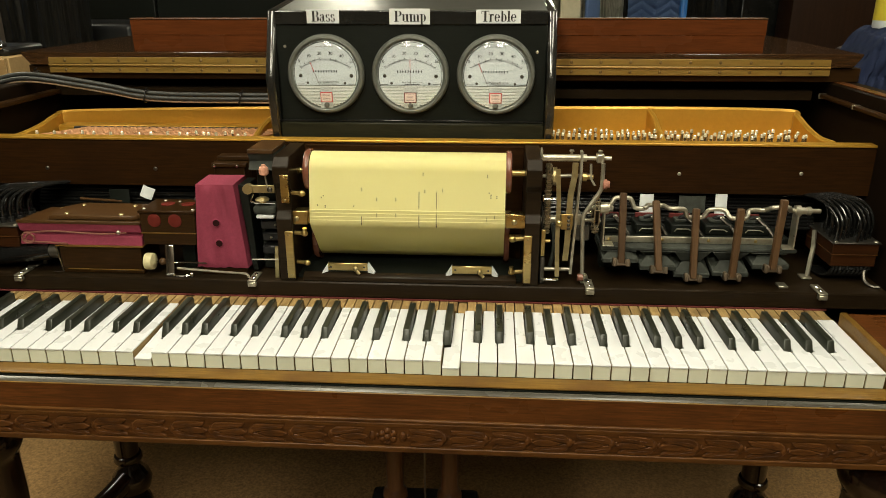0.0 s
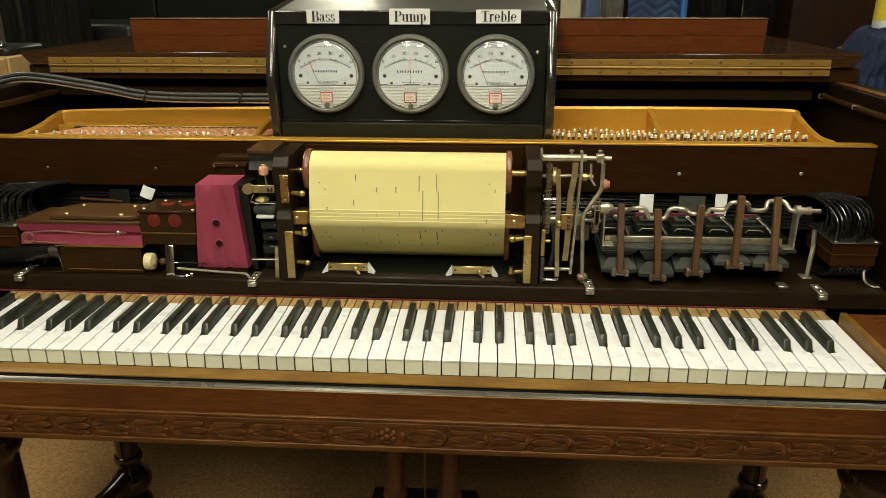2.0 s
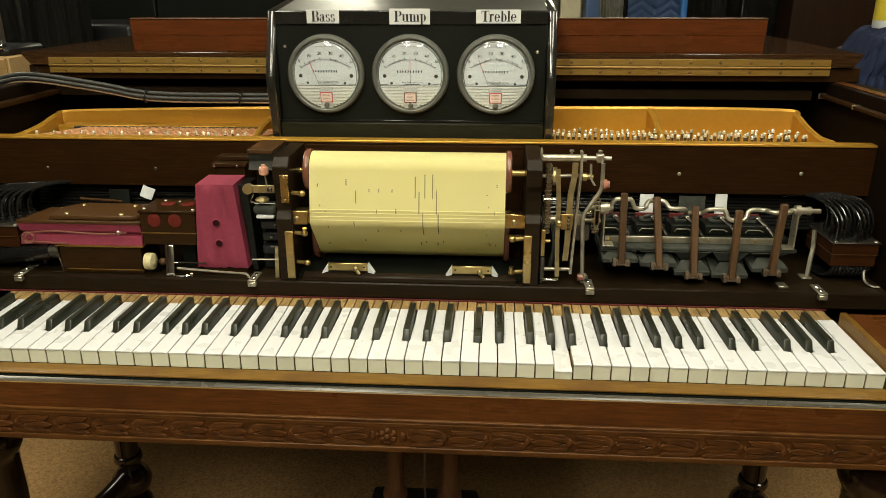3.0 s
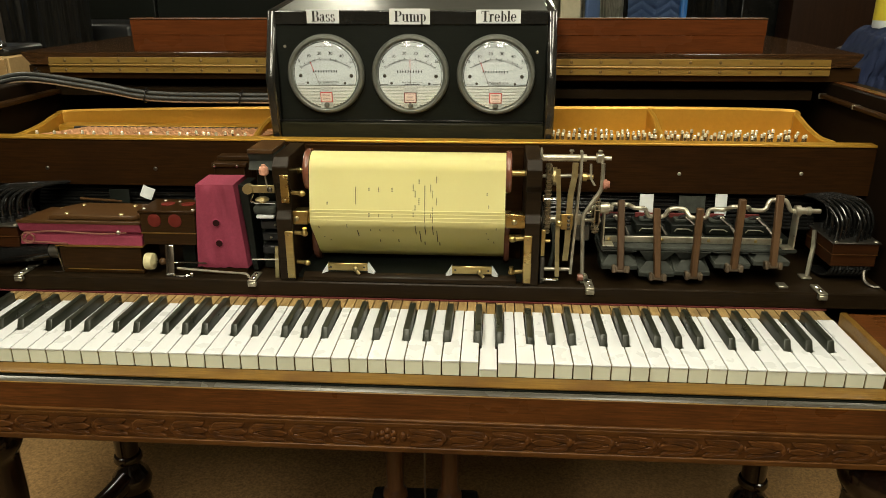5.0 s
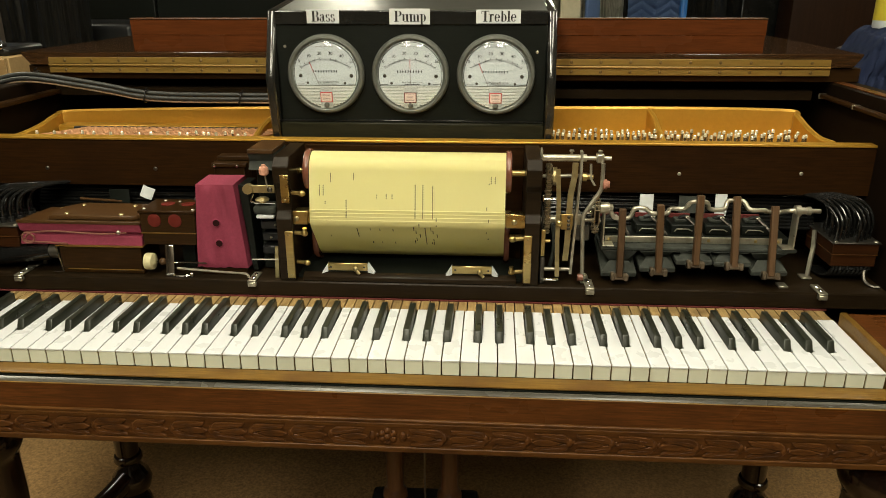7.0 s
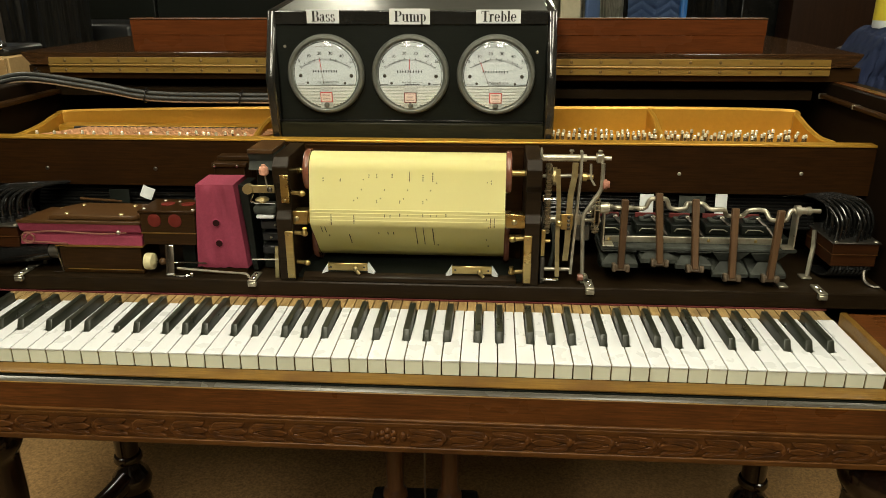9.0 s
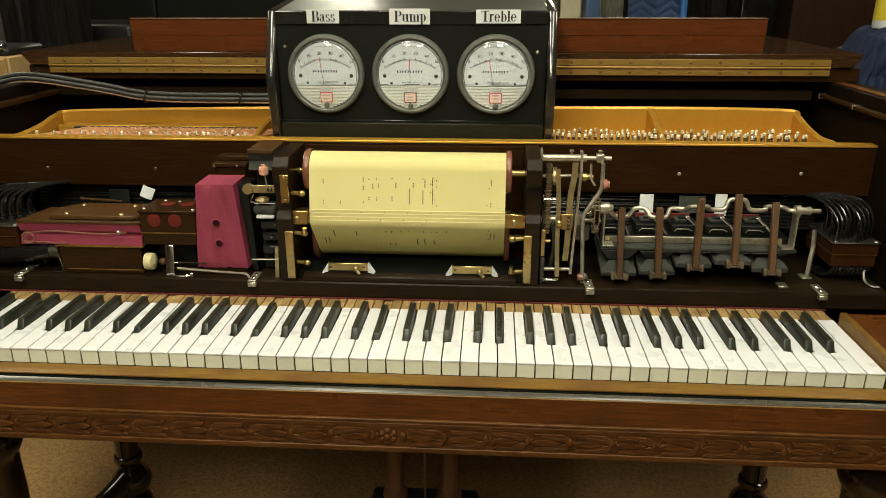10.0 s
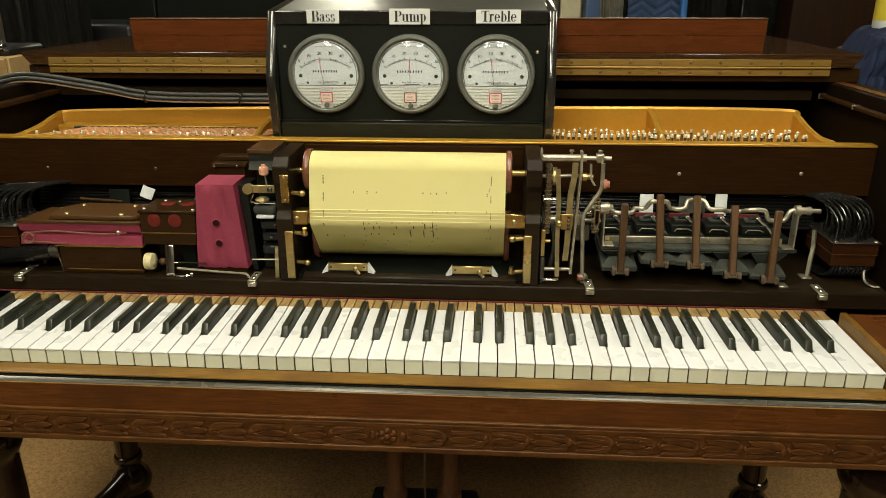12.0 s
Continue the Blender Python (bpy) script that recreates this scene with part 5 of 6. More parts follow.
for k, x in enumerate(ROD_X):
    xb = x + ROD_LEAN[k]
    bm = box(bmesh.new(), x - 0.0048, x + 0.0048, -0.0045, 0.0045, -0.002, 0.1005, 0.0012)
    for v in bm.verts:
        v.co.x += ROD_LEAN[k] * (1 - v.co.z / 0.09)
    rod = part("wooden_rod", bm, ROD_WOOD, motor, "brown wooden connecting rod", at=(x, 0, 0))
    foot = box(bmesh.new(), xb - 0.0125, xb + 0.0125, -0.0035, 0.0045, -0.0055, 0.0035, 0.0016)
    box(foot, xb - 0.0125, xb - 0.007, -0.006, 0.005, -0.0065, 0.006, 0.0014)
    box(foot, xb + 0.006, xb + 0.0125, -0.006, 0.005, -0.0065, 0.004, 0.0014)
    part("rod_foot", foot, FOOT_WOOD, rod, "wooden fork", at=(xb, 0, 0)).location = (xb - x, 0, 0)
    RODS.append(rod)
    w = 0.0258
    bm = prism(bmesh.new(), [(xb - w, -FRONT), (xb + w, -FRONT), (xb + w, 0.0), (xb - w, 0.0)], -0.0075, 0.0, "z", 0.0010)
    box(bm, xb - w * 0.5, xb + w * 0.5, -FRONT - 0.002, -FRONT + 0.02, -0.0085, -0.003, 0.001)
    BOARDS.append(part("moving_board", bm, BELLOWS, motor, "grey moving bellows board", at=(xb, 0, 0)))
    pair = []
    for up in (True, False):
        bm = bmesh.new()
        e = 0.001 if up else -0.001
        vs = [bm.verts.new(c) for c in ((xb - w, 0, 0), (xb + w, 0, 0), (xb + w * 0.55, -0.0172 if up else 0.0172, 0), (xb - w * 0.55, -0.0172 if up else 0.0172, 0),
                                        (xb - w, 0, e), (xb + w, 0, e), (xb + w * 0.55, -0.0172 if up else 0.0172, e), (xb - w * 0.55, -0.0172 if up else 0.0172, e))]
        for f in ((0, 1, 2, 3), (7, 6, 5, 4), (0, 4, 5, 1), (1, 5, 6, 2), (2, 6, 7, 3), (3, 7, 4, 0)):
            bm.faces.new([vs[i] for i in f])
        pair.append(part("cloth_fold", bm, BELLOWS, motor, "grey bellows cloth", at=(xb, 0, 0), smooth=False))
    FOLDS.append(pair)

# ---- roll transmission ----


def strap(bm, pts, w, d):
    """A flat bar through points, w wide in x and d deep."""
    for a, b in zip(pts, pts[1:]):
        a, b = Vector(a), Vector(b)
        vs = []
        for p in (a, b):
            vs += [bm.verts.new(p + Vector((sx * w / 2, sy * d / 2, 0))) for sx, sy in ((-1, -1), (1, -1), (1, 1), (-1, 1))]
        for f in ((3, 2, 1, 0), (4, 5, 6, 7), (0, 1, 5, 4), (1, 2, 6, 5), (2, 3, 7, 6), (3, 0, 4, 7)):
            bm.faces.new([vs[i] for i in f])
    return bm


def chain(x, y, z0, z1, r, parent):
    """A roller chain round two sprockets on axes along x."""
    line = []
    n = 26
    for i in range(n):
        line.append((y - r, z0 + (z1 - z0) * i / n))
    for i in range(8):
        a = math.pi * i / 8
        line.append((y - r * math.cos(a), z1 + r * math.sin(a)))
    for i in range(n):
        line.append((y + r, z1 - (z1 - z0) * i / n))
    for i in range(8):
        a = math.pi * i / 8
        line.append((y + r * math.cos(a), z0 - r * math.sin(a)))
    bm = bmesh.new()
    for i in range(0, len(line)):
        a, b = line[i], line[(i + 1) % len(line)]
        s = 0.0022 if i % 2 else 0.0036
        cyl(bm, (x - s, a[0], a[1]), (x + s, a[0], a[1]), 0.0016, 6)
        for sx in (-s, s):
            cyl(bm, (x + sx, a[0], a[1]), (x + sx, b[0], b[1]), 0.0010, 5)
    return part("chain", bm, CHAIN, parent, "dark roller chain")


def sprocket(bm, x, y, z, r, w=0.002, teeth=14):
    poly = []
    for i in range(teeth * 2):
        a = math.pi * i / teeth
        q = r if i % 2 else r * 0.86
        poly.append((y + q * math.cos(a), z + q * math.sin(a)))
    return prism(bm, poly, x - w / 2, x + w / 2)


gearing = thing("roll_transmission", (0.24, 0.235, 0.755), "nickel and brass roll drive with chain, levers and shafts", "transmission")
SPROCKETS = []


def transmission():
    g = gearing
    part("frame_plate", box(bmesh.new(), 0.2035, 0.2065, 0.215, 0.285, 0.7556, 0.86, 0.001), DARK_STEEL, g)
    part("top_shaft", cyl(bmesh.new(), (0.200, 0.225, 0.9395), (0.264, 0.225, 0.9395), 0.0052, 16), STEEL, g, "nickel top shaft")
    part("thin_shaft", cyl(bmesh.new(), (0.262, 0.225, 0.9395), (0.299, 0.225, 0.9395), 0.0032, 12), STEEL, g)
    part("collar", box(bmesh.new(), 0.2775, 0.2885, 0.218, 0.232, 0.9335, 0.9462, 0.0015), STEEL, g)
    for x in (0.2425, 0.283):
        part("set_screw", lathe(bmesh.new(), [(0.0018, 0.944), (0.0018, 0.9485), (0.0034, 0.9487), (0.0032, 0.951), (0.001, 0.9515)], (x, 0.225, 0), "z", 10), STEEL, g)
    part("end_plate", box(bmesh.new(), 0.1985, 0.2015, 0.216, 0.234, 0.933, 0.953, 0.001), STEEL, g)
    part("long_lever", strap(bmesh.new(), [(0.2565, 0.224, 0.950), (0.2565, 0.220, 0.92), (0.2505, 0.215, 0.81), (0.2485, 0.212, 0.768)], 0.0035, 0.012), STEEL, g, "long flat nickel lever")
    part("bent_rod", tube(bmesh.new(), [(0.2865, 0.214, 0.935), (0.2865, 0.212, 0.905), (0.2835, 0.211, 0.893), (0.266, 0.207, 0.866), (0.262, 0.206, 0.853), (0.2640, 0.203, 0.80), (0.2655, 0.2, 0.761)], 0.0030, 10), STEEL, g, "bent nickel rod")
    part("rod_shoe", cyl(bmesh.new(), (0.258, 0.199, 0.766), (0.266, 0.199, 0.766), 0.0055, 12), FLANGE, g)
    part("fork", strap(bmesh.new(), [(0.2695, 0.216, 0.933), (0.2705, 0.213, 0.912), (0.2760, 0.211, 0.9035)], 0.003, 0.006), STEEL, g)
    part("felt_wheel", lathe(bmesh.new(), [(0.004, 0.287), (0.0072, 0.288), (0.0072, 0.293), (0.0055, 0.2935), (0.0048, 0.297)], (0, 0.213, 0.9045), "x", 18), mat("rosy_felt", (0.36, 0.15, 0.10), 0.8, grain=150, bump=0.3), g, "rosy felt friction wheel")
    part("upper_spindle", cyl(bmesh.new(), (0.2, 0.235, 0.910), (0.273, 0.235, 0.9115), 0.0028, 12), STEEL, g)
    part("spindle_hub", lathe(bmesh.new(), [(0.004, 0.209), (0.0068, 0.21), (0.0068, 0.2175), (0.013, 0.2178), (0.0135, 0.2235), (0.006, 0.2240)], (0, 0.232, 0.9105), "x", 20), OLD_BRASS, g)
    part("spindle_collar", lathe(bmesh.new(), [(0.004, 0.259), (0.0062, 0.26), (0.0062, 0.2665), (0.0035, 0.267), (0.0035, 0.276)], (0, 0.230, 0.9105), "x", 16), BRASS, g)
    part("brass_bar", strap(bmesh.new(), [(0.2235, 0.214, 0.9255), (0.2265, 0.212, 0.88), (0.2265, 0.206, 0.82), (0.2285, 0.202, 0.766)], 0.0062, 0.004), OLD_BRASS, g, "upright brass bar")
    part("brass_bar", strap(bmesh.new(), [(0.2480, 0.218, 0.934), (0.2475, 0.217, 0.914), (0.2430, 0.214, 0.888), (0.2420, 0.212, 0.85), (0.2415, 0.210, 0.82), (0.2395, 0.206, 0.790)], 0.0082, 0.004), OLD_BRASS, g, "bent upright brass bar")
    joint = part("joint_plate", box(bmesh.new(), 0.230, 0.2475, 0.2035, 0.2068, 0.838, 0.8615, 0.001), BRASS, g, "brass joint plate")
    for z in (0.8575, 0.8515, 0.8455, 0.840):
        part("rivet", ball(bmesh.new(), (0.2415, 0.2032, z), 0.0026, 1, 0.6, 1, 8), DARK_STEEL, joint)
    part("pivot_screw", ball(bmesh.new(), (0.2275, 0.2, 0.848), 0.0050, 1, 0.5, 1, 12), BRASS, g)
    part("middle_shaft", cyl(bmesh.new(), (0.2, 0.235, 0.8435), (0.226, 0.235, 0.8435), 0.0062, 14), STEEL, g)
    part("middle_spindle", cyl(bmesh.new(), (0.244, 0.235, 0.8435), (0.292, 0.235, 0.8435), 0.003, 12), STEEL, g)
    part("gear_box", box(bmesh.new(), 0.252, 0.276, 0.222, 0.27, 0.815, 0.839, 0.002), DARK_STEEL, g)
    part("gear_box", box(bmesh.new(), 0.248, 0.262, 0.222, 0.25, 0.8385, 0.856, 0.002), STEEL, g)
    part("side_pin", cyl(bmesh.new(), (0.205, 0.222, 0.879), (0.228, 0.222, 0.8785), 0.0014, 8), CHROME, g)
    part("pin_nut", box(bmesh.new(), 0.2035, 0.2065, 0.218, 0.226, 0.875, 0.885, 0.001), CHROME, g)
    part("grey_spring", tube(bmesh.new(), [(0.220, 0.226, 0.84), (0.2235, 0.226, 0.822), (0.224, 0.226, 0.80), (0.2215, 0.226, 0.784), (0.219, 0.226, 0.772)], 0.0032, 8), BELLOWS, g)
    part("base_lever", box(bmesh.new(), 0.205, 0.231, 0.194, 0.199, 0.761, 0.7645, 0.001), CHROME, g)
    part("base_shaft", cyl(bmesh.new(), (0.203, 0.215, 0.772), (0.247, 0.215, 0.7725), 0.0032, 10), STEEL, g)
    part("base_plate", box(bmesh.new(), 0.2025, 0.209, 0.196, 0.215, 0.7556, 0.797, 0.001), DARK_STEEL, g)
    part("brass_guide", box(bmesh.new(), 0.2020, 0.2085, 0.194, 0.2, 0.80, 0.84, 0.001), BRASS, g)
    part("guide_pin", cyl(bmesh.new(), (0.208, 0.196, 0.8235), (0.2155, 0.196, 0.8235), 0.0024, 8), BRASS, g)
    chain(0.2125, 0.236, 0.834, 0.916, 0.0115, g)
    for z, r in ((0.916, 0.0105), (0.834, 0.0105)):
        SPROCKETS.append((part("sprocket", sprocket(bmesh.new(), 0.2125, 0.236, z, r), DARK_STEEL, g), 2.0))
    chain(0.2815, AXIS[0], 0.846, AXIS[1], 0.0165, g)
    SPROCKETS.append((part("sprocket", sprocket(bmesh.new(), 0.2815, AXIS[0], AXIS[1], 0.0150), DARK_STEEL, g), PERIOD))
    part("tension_pin", cyl(bmesh.new(), (0.2665, 0.226, 0.859), (0.2750, 0.226, 0.859), 0.0036, 10), CHROME, g)
    plate = part("foot_plate", box(bmesh.new(), 0.263, 0.277, 0.2, 0.235, 0.7557, 0.7585, 0.001), STEEL, g)
    screw_heads(plate, [(0.268, 0.212, 0.7592), (0.272, 0.226, 0.7592)], 0.003)


transmission()

# ---- gauge box ----


def words(text, size, material, name="lettering", bold=0.0, depth=0.0002, align="CENTER", stretch=1.0):
    """Letters as a mesh that faces -y, centred on its origin."""
    cu = bpy.data.curves.new(name, "FONT")
    cu.body, cu.size, cu.align_x, cu.align_y, cu.extrude, cu.offset = text, size, align, "CENTER", depth, bold
    cu.resolution_u = 3
    tmp = new(name, cu)
    bpy.context.view_layer.update()
    me = bpy.data.meshes.new_from_object(tmp.evaluated_get(bpy.context.evaluated_depsgraph_get()))
    bpy.data.objects.remove(tmp)
    bpy.data.curves.remove(cu)
    me.transform(Matrix.Diagonal((stretch, 1, 1, 1)))
    me.transform(pose(0, 0, 0, 90))
    me.name = name
    me.materials.clear()
    me.materials.append(material)
    return me


def put_words(me, parent, at, tilt=0.0, name="lettering", lean=0.0):
    ob = new(name, me)
    ob.parent = parent
    ob.location = Vector(at) - WORLD_AT[parent]
    ob.rotation_euler = (radians(lean), radians(tilt), 0)
    WORLD_AT[ob] = Vector(at)
    return ob


def serif_word(text, size):
    """Heavy roman letters: thick stems, thin joins and flat serifs, drawn stroke by stroke."""
    bm = bmesh.new()
    x_high, cap = 0.69, 1.0

    def bar(x0, x1, z0, z1):
        box(bm, x0 * size, x1 * size, -0.0002, 0.0002, z0 * size, z1 * size)

    def bow(cx, cz, rx, rz, a0, a1, thick, thin=0.055, n=18):
        """A curved stroke, thick where it runs upright."""
        ring = []
        for i in range(n + 1):
            a = radians(a0 + (a1 - a0) * i / n)
            w = thin + (thick - thin) * abs(math.cos(a)) ** 1.5
            c, q = math.cos(a), math.sin(a)
            ring.append([bm.verts.new(((cx + (rx - d) * c) * size, -0.0002, (cz + (rz - d * (0.45 + 0.55 * abs(c))) * q) * size)) for d in (0.0, w)])
        for p, q in zip(ring, ring[1:]):
            bm.faces.new((p[0], p[1], q[1], q[0]))

    def glyph(c, x):
        if c in "BP":
            bar(x + 0.10, x + 0.31, 0, cap)
            bar(x, x + 0.42, 0, 0.05)
            bar(x, x + 0.45, cap - 0.05, cap)
            bar(x + 0.31, x + 0.44, 0.49, 0.54)
            bow(x + 0.43, 0.755 if c == "B" else 0.745, 0.30, 0.245 if c == "B" else 0.255, -90, 90, 0.21)
            if c == "B":
                bow(x + 0.43, 0.26, 0.34, 0.26, -90, 90, 0.22)
            return 0.80 if c == "B" else 0.76
        if c == "T":
            bar(x + 0.27, x + 0.48, 0, cap)
            bar(x + 0.15, x + 0.60, 0, 0.05)
            bar(x, x + 0.75, cap - 0.07, cap)
            bar(x, x + 0.05, cap - 0.28, cap)
            bar(x + 0.70, x + 0.75, cap - 0.28, cap)
            return 0.72
        if c in "pb":
            z0, z1 = (-0.30, x_high) if c == "p" else (0.0, cap)
            bar(x + 0.08, x + 0.26, z0, z1)
            bar(x, x + 0.26, z1 - 0.05, z1)
            if c == "p":
                bar(x, x + 0.36, z0, z0 + 0.05)
            bow(x + 0.30, x_high / 2, 0.29, x_high / 2 + 0.01, -125, 125, 0.18)
            return 0.63
        if c == "u":
            bar(x + 0.06, x + 0.24, 0.16, x_high)
            bar(x, x + 0.24, x_high - 0.05, x_high)
            bow(x + 0.26, 0.20, 0.20, 0.21, 180, 300, 0.18)
            bar(x + 0.41, x + 0.59, 0.0, x_high)
            bar(x + 0.34, x + 0.59, x_high - 0.05, x_high)
            bar(x + 0.41, x + 0.66, 0.0, 0.05)
            return 0.70
        if c in "mr":
            for k in range(3 if c == "m" else 1):
                u = x + 0.08 + 0.33 * k
                bar(u, u + 0.18, 0, x_high - (0.12 if k else 0))
                bar(u - 0.06, u + 0.24, 0, 0.05)
                if k:
                    bow(u - 0.01, x_high - 0.18, 0.19, 0.19, 15, 125, 0.18)
            bar(x, x + 0.26, x_high - 0.05, x_high)
            if c == "r":
                bow(x + 0.36, x_high - 0.14, 0.15, 0.15, 0, 165, 0.16, 0.08)
                return 0.54
            return 1.02
        if c == "l":
            bar(x + 0.08, x + 0.26, 0, cap)
            bar(x, x + 0.26, cap - 0.05, cap)
            bar(x, x + 0.34, 0, 0.05)
            return 0.36
        if c == "e":
            bow(x + 0.27, x_high / 2, 0.27, x_high / 2 + 0.01, 0, 325, 0.18)
            bar(x + 0.12, x + 0.51, 0.34, 0.39)
            return 0.58
        if c == "a":
            bar(x + 0.29, x + 0.46, 0.06, x_high - 0.16)
            bow(x + 0.25, x_high - 0.20, 0.21, 0.21, 0, 165, 0.17)
            bow(x + 0.22, 0.19, 0.22, 0.20, 60, 330, 0.17)
            bar(x + 0.40, x + 0.56, 0.0, 0.07)
            return 0.60
        bow(x + 0.21, x_high - 0.18, 0.20, 0.19, 20, 260, 0.15)
        bow(x + 0.22, 0.18, 0.22, 0.19, -160, 90, 0.16)
        return 0.48
    x = 0.0
    for c in text:
        x += glyph(c, x)
    bmesh.ops.translate(bm, verts=bm.verts[:], vec=(-x * size / 2, 0, -0.47 * size))
    me = bpy.data.meshes.new("lettering")
    bmesh.ops.recalc_face_normals(bm, faces=bm.faces[:])
    bm.to_mesh(me)
    bm.free()
    me.materials.append(INK)
    return me


gauge_box = thing("gauge_box", (0, 0.42, 0.9275), "black wooden gauge box with three vacuum gauges, on the piano", "gauge box")


def gauge_case():
    side = [(0.358, 1.1365), (0.320, 1.0375), (0.3365, 0.9275), (0.56, 0.9275), (0.56, 1.1605)]
    for x0, x1 in ((-0.2235, -0.2095), (0.2095, 0.2235)):
        part("side_panel", prism(bmesh.new(), side, x0, x1, "x", 0.0025), SIDE_GLOSS, gauge_box, "glossy black side panel")
    part("top_panel", prism(bmesh.new(), [(0.36, 1.1255), (0.36, 1.1358), (0.556, 1.1598), (0.556, 1.1495)], -0.2093, 0.2093, "x", 0.0015), BOX_TOP_SHEEN, gauge_box, "black lacquered top, greyed for the ceiling light on it")
    part("label_rail", box(bmesh.new(), -0.2093, 0.2093, 0.3455, 0.3598, 1.1155, 1.1352, 0.0012), BLACK_LACQUER, gauge_box)
    part("front_panel", box(bmesh.new(), -0.2093, 0.2093, 0.3475, 0.359, 0.9665, 1.1153, 0.001), BLACK_PANEL, gauge_box, "black painted plywood front")
    part("bottom_rail", box(bmesh.new(), -0.2093, 0.2093, 0.338, 0.359, 0.9400, 0.9663, 0.0015), RAIL_OLIVE, gauge_box)
    part("inner_lip", box(bmesh.new(), -0.2093, 0.2093, 0.344, 0.3474, 0.9665, 0.9705, 0.001), BLACK_LACQUER, gauge_box)
    screw_heads(gauge_box, [(-0.1965, 0.347, 1.083), (0.195, 0.347, 1.0755)], 0.0024)
    for text, x, w, h, s in (("Bass", -0.1335, 0.0500, 0.0200, 0.0158), ("Pump", 0.0000, 0.0620, 0.0230, 0.0158), ("Treble", 0.1345, 0.0670, 0.0200, 0.0156)):
        z = 1.1275
        card = part("name_card", box(bmesh.new(), x - w / 2, x + w / 2, 0.3442, 0.3452, z - h / 2, z + h / 2), WHITE_PAPER, gauge_box, "white card with black lettering")
        put_words(serif_word(text, s), card, (x + 0.001, 0.3439, z))


gauge_case()
NEEDLES = []


def gauge(x, dark_label=False):
    z, yf = 1.0415, 0.3470
    g = part("gauge", lathe(bmesh.new(), [(0.0500, 0.0), (0.0603, 0.0), (0.0607, -0.003), (0.0601, -0.0085), (0.0580, -0.0112), (0.0548, -0.0118), (0.0528, -0.0105), (0.0512, -0.006), (0.0505, -0.002)], (x, yf, z), "y", 64), BEZEL, gauge_box, "round vacuum gauge with a grey bezel")
    g["label"] = "round vacuum gauge with a grey bezel and white dial"
    dial_y = yf - 0.0065
    part("dial", lathe(bmesh.new(), [(0.0508, 0.002), (0.0508, 0.0), (0.0001, 0.0)], (x, dial_y, z), "y", 64), DIAL_WHITE, g, "white printed dial")
    y = dial_y - 0.0004
    pz = z - 0.0440
    bm = bmesh.new()
    for i in range(51):
        a = radians(-35.5 + 71 * i / 50)
        r0, r1 = 0.0648, 0.0682 if i % 5 else 0.0698
        w = 0.00030 if i % 5 else 0.00042
        c, s = math.cos(a), math.sin(a)
        vs = [bm.verts.new((x + s * r + c * u, y, pz + c * r - s * u)) for r, u in ((r0, -w), (r0, w), (r1, w), (r1, -w))]
        bm.faces.new(vs)
    part("scale", bm, INK, g, "black scale marks", smooth=False)
    for i, n in enumerate(("0", "10", "20", "30", "40", "50")):
        a = -33 + 66 * i / 5
        put_words(NUMBERS[n], g, (x + 0.0762 * math.sin(radians(a)), y, pz + 0.0762 * math.cos(radians(a))), 0.0, "number")
    put_words(INCHES, g, (x, y, z + 0.0418), 0, "print")
    put_words(PRESSURE, g, (x + 0.003, y, z - 0.0118), 0, "print")
    bm = bmesh.new()
    for i in range(10):
        box(bm, x - 0.0205 + i * 0.0041, x - 0.0205 + i * 0.0041 + 0.0016, y, y + 0.0002, z + 0.0028, z + 0.0066)
    part("maker_mark", bm, INK, g, "plain black maker's mark")
    bm = bmesh.new()
    for i, (u, w) in enumerate(((-0.041, 0.011), (0.041, 0.011), (0.003, 0.024))):
        box(bm, x + u - w / 2, x + u + w / 2, y, y + 0.0002, z - 0.0153, z - 0.0145)
    part("small_print", bm, INK, g, "tiny black print bars")
    for u, v, r in ((-0.0400, -0.0020, 0.0030), (0.0400, -0.0022, 0.0030), (-0.0295, -0.0130, 0.0021), (0.0295, -0.0135, 0.0021)):
        part("dial_screw", ball(bmesh.new(), (x + u, y, z + v), r, 1, 0.4, 1, 10), DARK_STEEL, g)
    # ribbed clear cover below the dial
    bm = bmesh.new()
    for i in range(14):
        zz = z - 0.0180 - i * 0.00225
        half = math.sqrt(max(0.0, 0.0496 ** 2 - (zz - z) ** 2))
        box(bm, x - half, x + half, dial_y - 0.0034, dial_y - 0.0008, zz - 0.00085, zz + 0.00085)
    # Grey plate added behind the ribs so that their gaps come out darker.
    back = bmesh.new()
    for i in range(7):
        z0, z1 = z - 0.0495 + i * 0.0046, z - 0.0495 + (i + 1) * 0.0046
        half = math.sqrt(max(0.0, 0.0492 ** 2 - (z0 - z) ** 2))
        box(back, x - half, x + half, dial_y - 0.0007, dial_y - 0.0002, z0, z1)
    part("cover_backing", back, COVER_GREY, g)
    part("ribbed_cover", bm, RIBBED, g, "ribbed translucent cover")
    part("cover_edge", box(bmesh.new(), x - 0.0475, x + 0.0475, dial_y - 0.0032, dial_y - 0.0006, z - 0.0170, z - 0.0163), BEZEL, g)
    part("cover_tab", box(bmesh.new(), x - 0.0098, x + 0.0098, dial_y - 0.0042, dial_y - 0.0035, z - 0.0515, z - 0.0185, 0.0003), COVER_GREY, g)
    part("caution_label", box(bmesh.new(), x - 0.0096, x + 0.0096, dial_y - 0.0050, dial_y - 0.0044, z - 0.0425, z - 0.0265, 0.0003), DARK_RED if dark_label else RED_PRINT, g, "red-framed caution label")
